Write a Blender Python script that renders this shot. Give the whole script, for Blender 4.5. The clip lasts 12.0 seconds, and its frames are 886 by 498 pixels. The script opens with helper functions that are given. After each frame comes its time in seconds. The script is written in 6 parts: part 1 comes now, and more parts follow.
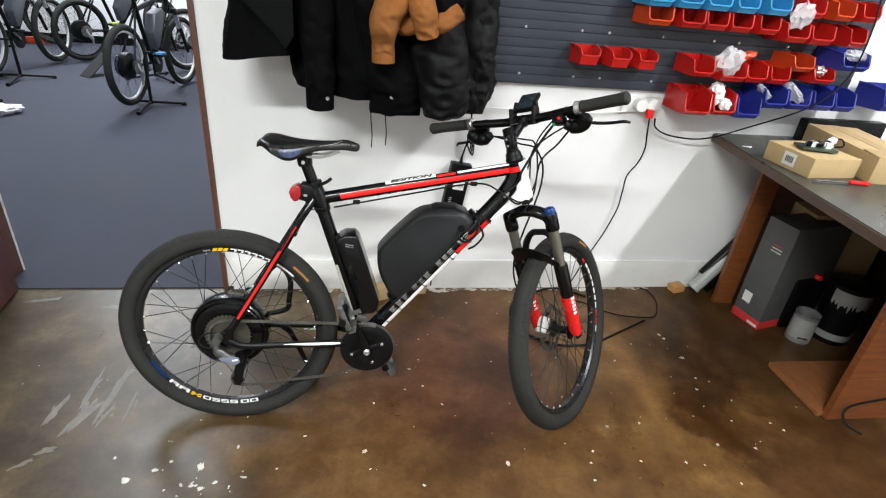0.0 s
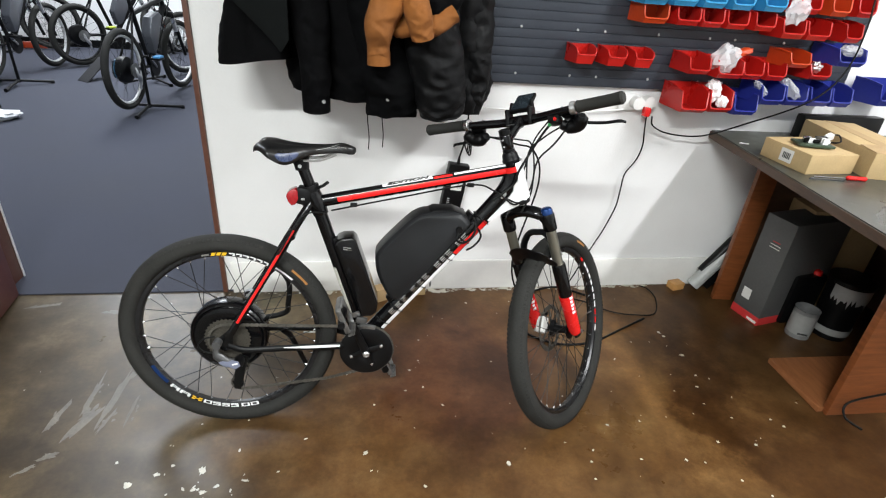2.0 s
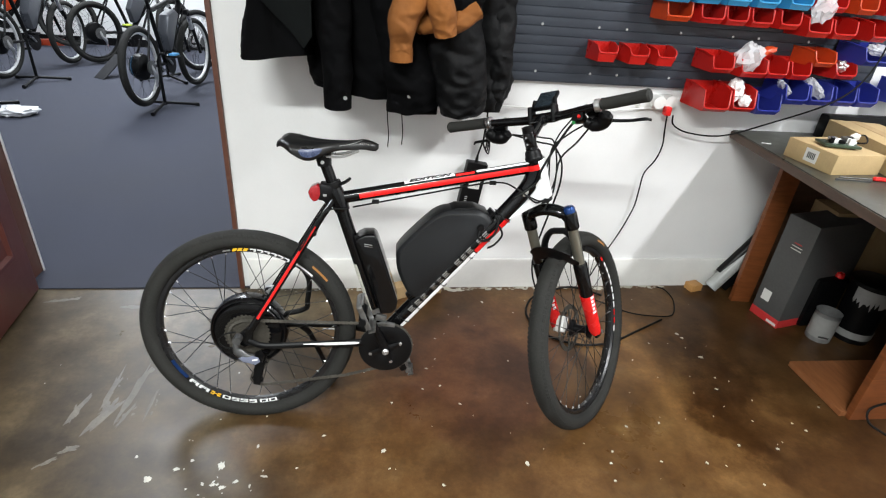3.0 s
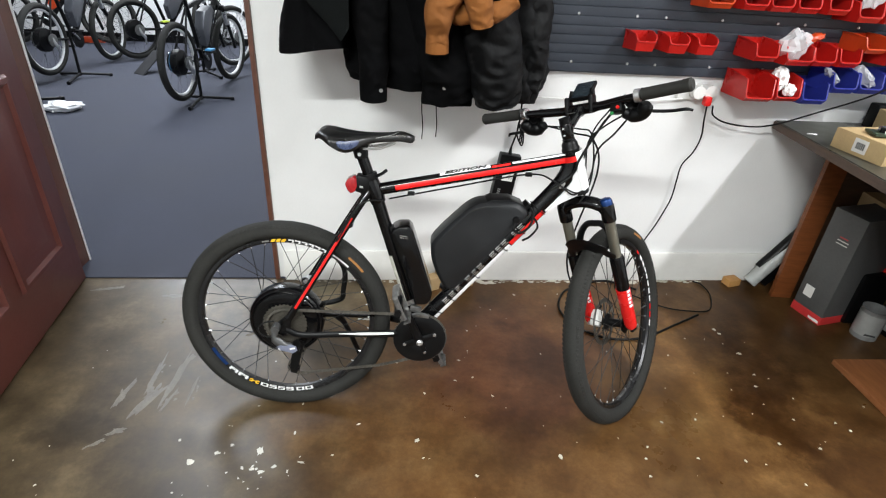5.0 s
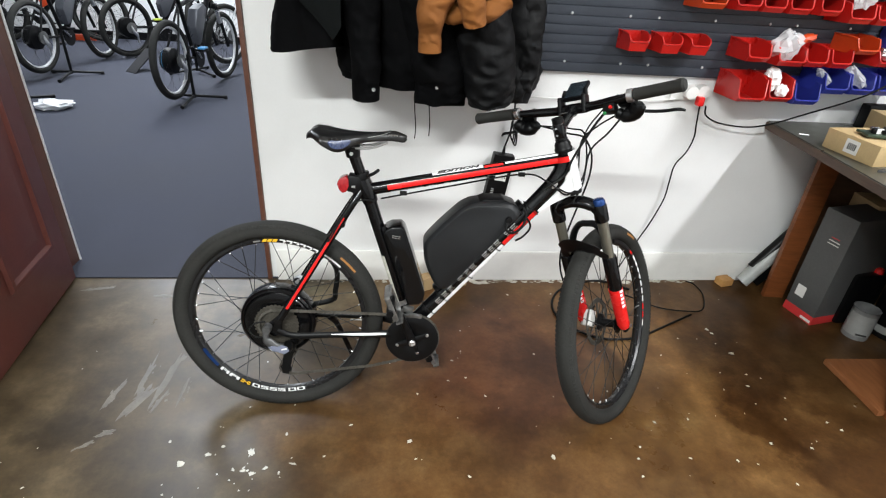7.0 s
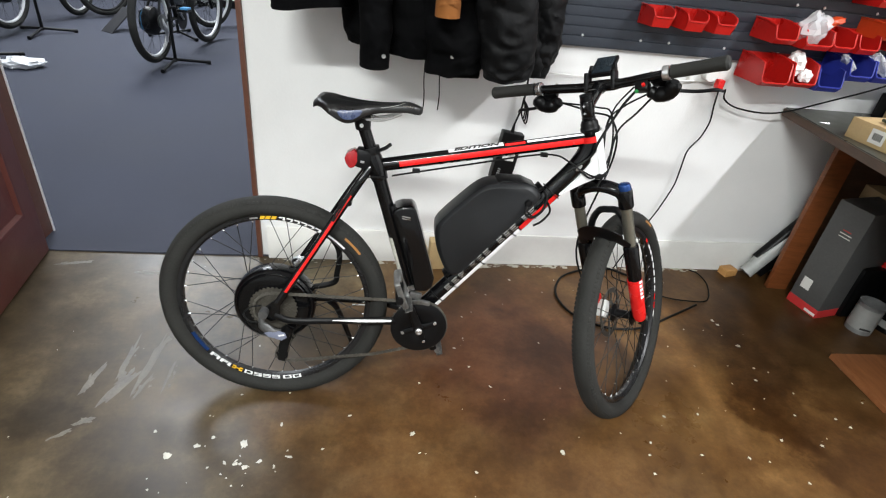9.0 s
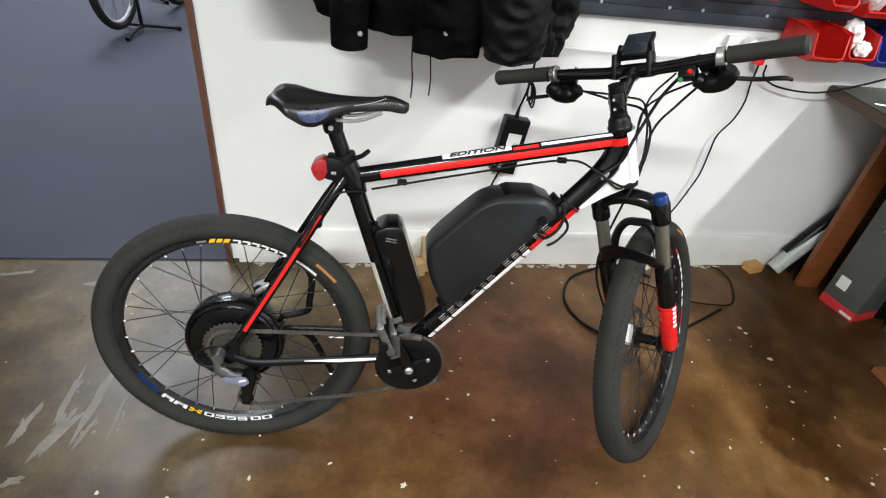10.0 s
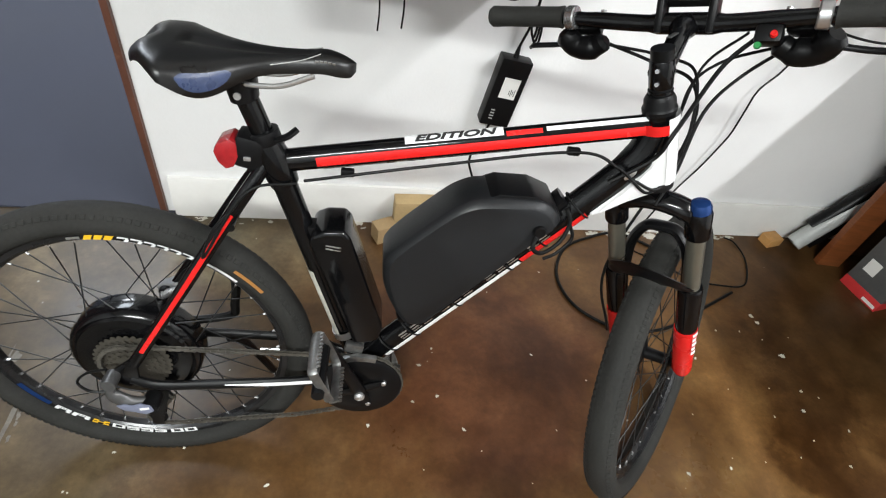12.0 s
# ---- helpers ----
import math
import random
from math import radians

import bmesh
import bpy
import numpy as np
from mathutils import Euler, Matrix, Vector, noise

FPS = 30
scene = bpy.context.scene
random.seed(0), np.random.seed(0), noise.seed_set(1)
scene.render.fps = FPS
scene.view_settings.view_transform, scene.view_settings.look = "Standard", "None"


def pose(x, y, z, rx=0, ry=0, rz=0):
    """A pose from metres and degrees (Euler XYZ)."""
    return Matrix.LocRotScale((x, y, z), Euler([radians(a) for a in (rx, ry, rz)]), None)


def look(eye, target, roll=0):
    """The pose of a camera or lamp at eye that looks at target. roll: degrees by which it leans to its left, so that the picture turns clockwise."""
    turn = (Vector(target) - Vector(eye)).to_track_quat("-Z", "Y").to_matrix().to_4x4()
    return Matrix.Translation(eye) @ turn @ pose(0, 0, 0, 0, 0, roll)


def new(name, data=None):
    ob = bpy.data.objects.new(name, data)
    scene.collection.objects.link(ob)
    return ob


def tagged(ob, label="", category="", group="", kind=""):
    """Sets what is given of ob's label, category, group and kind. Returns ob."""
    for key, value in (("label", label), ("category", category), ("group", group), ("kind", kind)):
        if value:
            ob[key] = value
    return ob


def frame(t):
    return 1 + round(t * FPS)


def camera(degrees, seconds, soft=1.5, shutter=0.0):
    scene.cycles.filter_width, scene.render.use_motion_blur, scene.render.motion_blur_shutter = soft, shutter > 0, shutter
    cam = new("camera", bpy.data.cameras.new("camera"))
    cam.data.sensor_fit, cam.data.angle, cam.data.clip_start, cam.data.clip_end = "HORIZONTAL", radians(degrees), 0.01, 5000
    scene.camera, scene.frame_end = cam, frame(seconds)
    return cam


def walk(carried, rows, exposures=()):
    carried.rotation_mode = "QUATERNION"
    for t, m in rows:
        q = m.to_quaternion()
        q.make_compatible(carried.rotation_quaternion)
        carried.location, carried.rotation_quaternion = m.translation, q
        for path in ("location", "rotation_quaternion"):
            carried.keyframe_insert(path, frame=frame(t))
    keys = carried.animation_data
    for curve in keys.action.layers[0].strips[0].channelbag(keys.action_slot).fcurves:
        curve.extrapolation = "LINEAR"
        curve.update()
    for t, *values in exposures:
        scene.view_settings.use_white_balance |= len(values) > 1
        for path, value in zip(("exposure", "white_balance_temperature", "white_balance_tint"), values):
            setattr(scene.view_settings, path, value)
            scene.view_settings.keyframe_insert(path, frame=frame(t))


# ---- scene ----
cam = camera(79.5, 12.0, soft=1.15)
PATH = [
    (0, (0.254, 0.387, 1.351), (0.545, 2.123, 0.401), 5.6),
    (0.5, (0.259, 0.385, 1.358), (0.549, 2.119, 0.403), 5.7),
    (1, (0.253, 0.378, 1.356), (0.541, 2.114, 0.404), 5.4),
    (1.5, (0.253, 0.378, 1.36), (0.54, 2.112, 0.407), 5.1),
    (2, (0.262, 0.387, 1.36), (0.55, 2.121, 0.406), 4.8),
    (2.5, (0.268, 0.393, 1.359), (0.556, 2.126, 0.403), 4.7),
    (3, (0.226, 0.396, 1.348), (0.484, 2.133, 0.391), 4.9),
    (3.5, (0.193, 0.392, 1.344), (0.358, 2.136, 0.38), 4.5),
    (5.5, (0.206, 0.393, 1.344), (0.364, 2.125, 0.356), 3.6),
    (6, (0.202, 0.388, 1.341), (0.359, 2.12, 0.353), 3.6),
    (6.5, (0.203, 0.391, 1.34), (0.359, 2.123, 0.352), 3.6),
    (7, (0.211, 0.399, 1.343), (0.387, 2.13, 0.357), 4.0),
    (8.8, (0.137, 0.442, 1.304), (0.383, 2.149, 0.292), 6.5),
    (9, (0.132, 0.504, 1.294), (0.385, 2.188, 0.245), 7.0),
    (9.5, (0.147, 0.665, 1.288), (0.4, 2.316, 0.189), 6.8),
    (10, (0.164, 0.805, 1.269), (0.44, 2.412, 0.111), 7.1),
    (10.5, (0.172, 1.018, 1.254), (0.59, 2.517, -0.002), 9.0),
    (11, (0.203, 1.131, 1.229), (0.689, 2.511, -0.135), 11.9),
    (11.5, (0.242, 1.154, 1.227), (0.605, 2.534, -0.175), 13.0),
    (12, (0.244, 1.144, 1.227), (0.571, 2.53, -0.177), 12.0),
]
walk(cam, [(t, look(eye, target, roll)) for t, eye, target, roll in PATH])

# ---- light ----
world = bpy.data.worlds.new("world")
scene.world = world
world.use_nodes = True
world.node_tree.nodes["Background"].inputs[0].default_value = (0.55, 0.62, 0.75, 1)
world.node_tree.nodes["Background"].inputs[1].default_value = 0.15
scene.view_settings.exposure = 0.0


def area_lamp(name, x, y, z, sx, sy, watts, colour):
    data = bpy.data.lights.new(name, "AREA")
    data.shape, data.size, data.size_y, data.energy, data.color = "RECTANGLE", sx, sy, watts, colour
    ob = new(name, data)
    ob.matrix_world = pose(x, y, z)
    return tagged(ob, kind="structure")


area_lamp("tube_light_workshop", 2.60, 0.45, 3.12, 0.12, 1.6, 134, (0.945, 0.965, 0.985))
# added fill behind the camera to lift the north wall, no known fitting
area_lamp("fill_light_workshop_left", -0.7, -1.1, 3.12, 1.6, 0.15, 262, (0.925, 0.965, 0.950))
area_lamp("light_panel_showroom", -1.6, 4.2, 3.1, 1.2, 1.2, 100, (0.84, 0.91, 1.0))
area_lamp("light_panel_showroom_rear", -2.4, 7.2, 3.1, 1.6, 1.2, 200, (0.88, 0.94, 1.0))

# ---- materials ----
def nodes_of(name):
    m = bpy.data.materials.new(name)
    m.use_nodes = True
    nt = m.node_tree
    return m, nt, nt.nodes["Principled BSDF"]


def add(nt, kind, **inputs):
    n = nt.nodes.new(kind)
    for k, v in inputs.items():
        n.inputs[k.replace("_", " ")].default_value = v
    return n


def ramp(nt, src, stops):
    r = nt.nodes.new("ShaderNodeValToRGB")
    while len(r.color_ramp.elements) < len(stops):
        r.color_ramp.elements.new(0.5)
    for e, (p, c) in zip(r.color_ramp.elements, stops):
        e.position, e.color = p, (*c, 1) if len(c) == 3 else c
    nt.links.new(src, r.inputs[0])
    return r


def surface(name, colour, rough=0.5, metal=0.0, grain=40.0, patch=4.0, vary=0.18, bump=0.1, dist=0.002, coat=0.0, spread=0.12, worn=None, spec=0.5):
    """A surface with patches and fine grain in colour, gloss and relief."""
    m, nt, b = nodes_of(name)
    co = nt.nodes.new("ShaderNodeTexCoord")
    fine = add(nt, "ShaderNodeTexNoise", Scale=grain, Detail=6.0, Roughness=0.65)
    big = add(nt, "ShaderNodeTexNoise", Scale=patch, Detail=4.0, Roughness=0.6)
    for n in (fine, big):
        nt.links.new(co.outputs["Object"], n.inputs["Vector"])
    lo = tuple(max(0, c * (1 - vary)) for c in colour)
    hi = tuple(min(1, c * (1 + vary)) for c in colour)
    r1 = ramp(nt, big.outputs["Fac"], [(0.3, lo), (0.7, hi)])
    mix = nt.nodes.new("ShaderNodeMix")
    mix.data_type, mix.blend_type = "RGBA", "OVERLAY"
    mix.inputs[0].default_value = min(1, vary * 1.6)
    nt.links.new(r1.outputs[0], mix.inputs[6])
    nt.links.new(fine.outputs["Fac"], mix.inputs[7])
    out = mix.outputs[2]
    if worn:
        f2 = add(nt, "ShaderNodeTexNoise", Scale=patch * 5, Detail=8.0, Roughness=0.75)
        nt.links.new(co.outputs["Object"], f2.inputs["Vector"])
        r2 = ramp(nt, f2.outputs["Fac"], [(0.60, (0, 0, 0)), (0.70, (1, 1, 1))])
        m2 = nt.nodes.new("ShaderNodeMix")
        m2.data_type = "RGBA"
        nt.links.new(r2.outputs[0], m2.inputs[0])
        nt.links.new(out, m2.inputs[6])
        m2.inputs[7].default_value = (*worn, 1)
        out = m2.outputs[2]
    nt.links.new(out, b.inputs["Base Color"])
    rr = ramp(nt, big.outputs["Fac"], [(0.25, (max(0.02, rough - spread),) * 3), (0.75, (min(1, rough + spread),) * 3)])
    nt.links.new(rr.outputs[0], b.inputs["Roughness"])
    b.inputs["Metallic"].default_value = metal
    b.inputs["Coat Weight"].default_value = coat
    b.inputs["Specular IOR Level"].default_value = spec
    if bump:
        bp = nt.nodes.new("ShaderNodeBump")
        bp.inputs["Strength"].default_value, bp.inputs["Distance"].default_value = bump, dist
        nt.links.new(fine.outputs["Fac"], bp.inputs["Height"])
        nt.links.new(bp.outputs[0], b.inputs["Normal"])
    return m


FLOOR_TINTS = (((0.60, 1.93), (0.48, 0.44), 10, (0.92, 0.72, 0.86)), ((1.16, 1.60), (0.42, 0.46), -20, (1.42, 1.45, 1.40)), ((1.58, 1.82), (0.15, 0.52), -8, (0.55, 0.50, 0.46)),
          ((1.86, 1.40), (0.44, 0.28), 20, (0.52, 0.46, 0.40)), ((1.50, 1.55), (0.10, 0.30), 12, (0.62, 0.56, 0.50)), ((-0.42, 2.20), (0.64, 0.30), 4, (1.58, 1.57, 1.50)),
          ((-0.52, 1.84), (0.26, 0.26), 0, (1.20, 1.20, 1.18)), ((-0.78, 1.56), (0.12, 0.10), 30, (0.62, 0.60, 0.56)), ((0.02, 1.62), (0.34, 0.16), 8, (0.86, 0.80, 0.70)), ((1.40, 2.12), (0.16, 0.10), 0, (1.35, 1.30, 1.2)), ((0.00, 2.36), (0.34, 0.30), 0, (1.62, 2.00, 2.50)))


def concrete_floor():
    """Grey worn concrete that turns to a brown stained, half-polished coat."""
    m, nt, b = nodes_of("stained_concrete")
    co = nt.nodes.new("ShaderNodeTexCoord")
    sep = nt.nodes.new("ShaderNodeSeparateXYZ")
    nt.links.new(co.outputs["Object"], sep.inputs[0])
    warp = add(nt, "ShaderNodeTexNoise", Scale=2.2, Detail=8.0, Roughness=0.62)
    mid = add(nt, "ShaderNodeTexNoise", Scale=6.0, Detail=9.0, Roughness=0.68)
    fine = add(nt, "ShaderNodeTexNoise", Scale=60.0, Detail=6.0, Roughness=0.7)
    for n in (warp, mid, fine):
        nt.links.new(co.outputs["Object"], n.inputs["Vector"])
    # brown share: along x, broken up by noise
    a = nt.nodes.new("ShaderNodeMath")
    a.operation = "MULTIPLY_ADD"
    a.inputs[1].default_value = 1.15
    nt.links.new(warp.outputs["Fac"], a.inputs[0])
    nt.links.new(sep.outputs["X"], a.inputs[2])
    share = ramp(nt, a.outputs[0], [(0.30, (0, 0, 0)), (0.85, (1, 1, 1))])
    grey = ramp(nt, mid.outputs["Fac"], [(0.28, (0.0302, 0.0208, 0.0107)), (0.42, (0.0426, 0.0300, 0.0160)), (0.54, (0.0582, 0.0420, 0.0231)), (0.70, (0.0978, 0.0730, 0.0414))])
    brown = ramp(nt, mid.outputs["Fac"], [(0.26, (0.0534, 0.0239, 0.0080)), (0.44, (0.0777, 0.0370, 0.0125)), (0.58, (0.1090, 0.0559, 0.0200)), (0.75, (0.1566, 0.0912, 0.0360))])
    mx = nt.nodes.new("ShaderNodeMix")
    mx.data_type = "RGBA"
    nt.links.new(share.outputs[0], mx.inputs[0])
    nt.links.new(grey.outputs[0], mx.inputs[6])
    nt.links.new(brown.outputs[0], mx.inputs[7])
    blot = add(nt, "ShaderNodeTexNoise", Scale=1.7, Detail=5.0, Roughness=0.55, Distortion=0.8)
    shift = nt.nodes.new("ShaderNodeMapping")
    shift.inputs["Location"].default_value = (3.1, 1.7, 0)
    nt.links.new(co.outputs["Object"], shift.inputs[0])
    nt.links.new(shift.outputs[0], blot.inputs["Vector"])
    stain = ramp(nt, blot.outputs["Fac"], [(0.36, (0.58, 0.56, 0.53)), (0.50, (0.95, 0.94, 0.92)), (0.66, (1.18, 1.15, 1.08))])
    ml = nt.nodes.new("ShaderNodeMix")
    ml.data_type, ml.blend_type = "RGBA", "MULTIPLY"
    ml.inputs[0].default_value = 1.0
    nt.links.new(mx.outputs[2], ml.inputs[6])
    nt.links.new(stain.outputs[0], ml.inputs[7])
    # large stains, worn places and darker ground by the desk: middle, half sizes, turn, tint
    rag = add(nt, "ShaderNodeTexNoise", Scale=3.4, Detail=7.0, Roughness=0.62)
    nt.links.new(co.outputs["Object"], rag.inputs["Vector"])
    drift = nt.nodes.new("ShaderNodeVectorMath")
    drift.operation = "MULTIPLY_ADD"
    drift.inputs[1].default_value, drift.inputs[2].default_value = (0.55, 0.55, 0), (-0.275, -0.275, 0)
    nt.links.new(rag.outputs["Color"], drift.inputs[0])
    bent = nt.nodes.new("ShaderNodeVectorMath")
    nt.links.new(co.outputs["Object"], bent.inputs[0])
    nt.links.new(drift.outputs[0], bent.inputs[1])
    last = ml.outputs[2]
    for (x, y), (hx, hy), turn, tint in FLOOR_TINTS:
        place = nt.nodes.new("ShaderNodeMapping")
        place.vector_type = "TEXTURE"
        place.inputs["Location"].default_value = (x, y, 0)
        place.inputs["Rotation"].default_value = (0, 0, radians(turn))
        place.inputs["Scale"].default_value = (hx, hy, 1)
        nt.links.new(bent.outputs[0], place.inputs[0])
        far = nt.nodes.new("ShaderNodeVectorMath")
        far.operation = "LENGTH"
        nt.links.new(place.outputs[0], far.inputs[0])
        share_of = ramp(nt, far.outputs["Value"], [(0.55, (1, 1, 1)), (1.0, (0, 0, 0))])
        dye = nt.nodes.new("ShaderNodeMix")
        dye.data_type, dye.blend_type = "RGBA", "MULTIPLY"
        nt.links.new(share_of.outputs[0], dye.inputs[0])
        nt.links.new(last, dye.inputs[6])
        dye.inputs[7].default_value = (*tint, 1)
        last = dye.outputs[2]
    ov = nt.nodes.new("ShaderNodeMix")
    ov.data_type, ov.blend_type = "RGBA", "OVERLAY"
    ov.inputs[0].default_value = 0.35
    nt.links.new(last, ov.inputs[6])
    nt.links.new(fine.outputs["Fac"], ov.inputs[7])
    nt.links.new(ov.outputs[2], b.inputs["Base Color"])
    b.inputs["Specular IOR Level"].default_value = 0.30
    rr = ramp(nt, warp.outputs["Fac"], [(0.3, (0.24,) * 3), (0.7, (0.48,) * 3)])
    nt.links.new(rr.outputs[0], b.inputs["Roughness"])
    bp = nt.nodes.new("ShaderNodeBump")
    bp.inputs["Strength"].default_value, bp.inputs["Distance"].default_value = 0.12, 0.004
    nt.links.new(mid.outputs["Fac"], bp.inputs["Height"])
    nt.links.new(bp.outputs[0], b.inputs["Normal"])
    return m


def wood(name, dark, light, rough=0.4, along=(1, 12, 12)):
    m, nt, b = nodes_of(name)
    co = nt.nodes.new("ShaderNodeTexCoord")
    mp = nt.nodes.new("ShaderNodeMapping")
    mp.inputs["Scale"].default_value = along
    nt.links.new(co.outputs["Object"], mp.inputs[0])
    n = add(nt, "ShaderNodeTexNoise", Scale=4.0, Detail=9.0, Roughness=0.65, Distortion=0.6)
    nt.links.new(mp.outputs[0], n.inputs["Vector"])
    r = ramp(nt, n.outputs["Fac"], [(0.3, dark), (0.7, light)])
    nt.links.new(r.outputs[0], b.inputs["Base Color"])
    b.inputs["Roughness"].default_value = rough
    bp = nt.nodes.new("ShaderNodeBump")
    bp.inputs["Strength"].default_value, bp.inputs["Distance"].default_value = 0.08, 0.001
    nt.links.new(n.outputs["Fac"], bp.inputs["Height"])
    nt.links.new(bp.outputs[0], b.inputs["Normal"])
    return m


def clear(name, colour, rough, alpha):
    m, nt, b = nodes_of(name)
    b.inputs["Base Color"].default_value = (*colour, 1)
    b.inputs["Roughness"].default_value = rough
    b.inputs["Alpha"].default_value = alpha
    n = add(nt, "ShaderNodeTexNoise", Scale=35.0, Detail=5.0)
    bp = nt.nodes.new("ShaderNodeBump")
    bp.inputs["Strength"].default_value = 0.5
    bp.inputs["Distance"].default_value = 0.004
    nt.links.new(n.outputs["Fac"], bp.inputs["Height"])
    nt.links.new(bp.outputs[0], b.inputs["Normal"])
    return m


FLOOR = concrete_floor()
WALL = surface("white_wall_paint", (0.794, 0.791, 0.786), 0.55, grain=90, patch=1.6, vary=0.05, bump=0.25, dist=0.003)
SKIRT = surface("white_skirting_paint", (0.76, 0.75, 0.72), 0.42, grain=60, patch=5, vary=0.06, bump=0.1)
CEIL = surface("ceiling_paint", (0.8, 0.8, 0.78), 0.8, vary=0.04, bump=0.1)
CARPET = surface("blue_grey_carpet", (0.037, 0.0405, 0.058), 0.95, grain=420, patch=1.2, vary=0.16, bump=0.6, dist=0.004)
DOORPAINT = surface("dark_red_brown_paint", (0.105, 0.030, 0.023), 0.36, grain=70, patch=3, vary=0.15, bump=0.12)
JAMB = surface("brown_frame_paint", (0.115, 0.045, 0.028), 0.42, grain=60, patch=6, vary=0.2, bump=0.12, worn=(0.16, 0.08, 0.05))
PANEL = surface("slate_blue_panel_paint", (0.025, 0.031, 0.043), 0.5, grain=80, patch=3, vary=0.12, bump=0.08)
SCREW = surface("zinc_screw", (0.7, 0.7, 0.7), 0.35, metal=0.7, vary=0.05, bump=0)
BINRED = surface("red_bin_plastic", (0.43, 0.011, 0.008), 0.30, grain=60, patch=6, vary=0.10, bump=0.05)
BINORANGE = surface("orange_bin_plastic", (0.48, 0.050, 0.010), 0.32, grain=60, patch=6, vary=0.10, bump=0.05)
BINBLUE = surface("dark_blue_bin_plastic", (0.022, 0.032, 0.24), 0.32, grain=60, patch=6, vary=0.10, bump=0.05)
BINCYAN = surface("light_blue_bin_plastic", (0.035, 0.27, 0.52), 0.32, grain=60, patch=6, vary=0.08, bump=0.05)
BAG = clear("clear_plastic_bag", (0.85, 0.86, 0.88), 0.22, 0.42)
WHITEBAG = surface("white_plastic_film", (0.8, 0.8, 0.79), 0.35, grain=30, patch=8, vary=0.1, bump=0.6, dist=0.006)
DESKTOP = surface("dark_green_grey_laminate", (0.040, 0.041, 0.034), 0.32, grain=90, patch=4, vary=0.2, bump=0.05, worn=(0.09, 0.088, 0.075))
DESKWOOD = wood("orange_brown_veneer", (0.125, 0.036, 0.0095), (0.225, 0.070, 0.021), 0.40, (2, 2, 14))
PLANK = wood("light_orange_veneer", (0.18, 0.062, 0.020), (0.28, 0.108, 0.040), 0.45, (12, 2, 2))
CARD = surface("brown_cardboard", (0.44, 0.315, 0.155), 0.75, grain=120, patch=6, vary=0.1, bump=0.12)
CARDIN = surface("inner_cardboard", (0.38, 0.26, 0.13), 0.8, grain=120, patch=6, vary=0.1, bump=0.12)
GREYCARD = surface("grey_printed_carton", (0.075, 0.075, 0.074), 0.5, grain=90, patch=4, vary=0.15, bump=0.05)
PRINTRED = surface("red_print", (0.5, 0.03, 0.03), 0.5, vary=0.08, bump=0)
LABEL = surface("white_paper_label", (0.66, 0.65, 0.62), 0.6, grain=60, patch=9, vary=0.06, bump=0.05)
INK = surface("black_ink", (0.02, 0.02, 0.02), 0.6, vary=0.1, bump=0)
BLACKPL = surface("black_plastic", (0.0036, 0.0036, 0.0040), 0.40, grain=160, patch=7, vary=0.2, bump=0.12, dist=0.0008, spec=0.20)
GREYPL = surface("grey_plastic", (0.32, 0.32, 0.31), 0.5, vary=0.1, bump=0.08)
GLOSSBLACK = surface("gloss_black_paint", (0.0030, 0.0030, 0.0034), 0.16, grain=60, patch=6, vary=0.2, bump=0.02, coat=0.12, spread=0.06, spec=0.28)
BATTERY = surface("matt_black_battery_shell", (0.0095, 0.0103, 0.0115), 0.44, grain=500, patch=6, vary=0.14, bump=0.25, dist=0.0006, spec=0.34)
REDPAINT = surface("red_decal", (0.66, 0.015, 0.014), 0.25, grain=60, patch=8, vary=0.06, bump=0)
CREAMPAINT = surface("cream_worn_paint", (0.50, 0.49, 0.43), 0.42, grain=220, patch=40, vary=0.30, bump=0.3, dist=0.0006)
WHITEPAINT = surface("white_decal", (0.80, 0.80, 0.80), 0.25, grain=60, patch=8, vary=0.05, bump=0)
YELLOW = surface("yellow_decal", (0.78, 0.45, 0.02), 0.35, vary=0.06, bump=0)
RUBBER = surface("tyre_rubber", (0.0205, 0.0203, 0.0185), 0.82, grain=180, patch=8, vary=0.25, bump=0.35, dist=0.0015, worn=(0.031, 0.029, 0.025), spec=0.24)
RIM = surface("black_anodised_rim", (0.016, 0.016, 0.017), 0.28, metal=0.3, vary=0.2, bump=0.03)
SPOKE = surface("black_spoke", (0.024, 0.024, 0.024), 0.4, metal=0.5, vary=0.1, bump=0)
NIPPLE = surface("bright_nipple", (0.75, 0.75, 0.75), 0.25, metal=0.8, vary=0.05, bump=0)
SILVER = surface("brushed_silver", (0.55, 0.55, 0.55), 0.30, metal=0.9, grain=120, patch=12, vary=0.15, bump=0.06)
DARKSTEEL = surface("dark_greasy_steel", (0.115, 0.107, 0.092), 0.45, metal=0.6, grain=90, patch=15, vary=0.35, bump=0.15)
STANCHION = surface("grey_gold_stanchion", (0.19, 0.18, 0.145), 0.30, metal=0.7, vary=0.08, bump=0.02)
BLUEANO = surface("blue_anodised_cap", (0.012, 0.045, 0.17), 0.25, metal=0.5, vary=0.1, bump=0)
CABLE = surface("black_cable", (0.0045, 0.0045, 0.0045), 0.5, vary=0.2, bump=0, spec=0.16)
SADDLE = surface("black_saddle_vinyl", (0.0065, 0.0065, 0.0065), 0.36, grain=260, patch=9, vary=0.2, bump=0.2, dist=0.0008)
SADDLEBLUE = surface("blue_worn_saddle_vinyl", (0.035, 0.052, 0.115), 0.34, grain=200, patch=20, vary=0.25, bump=0.15)
REDLENS = surface("red_reflector_lens", (0.27, 0.012, 0.015), 0.16, grain=140, patch=20, vary=0.2, bump=0.25)
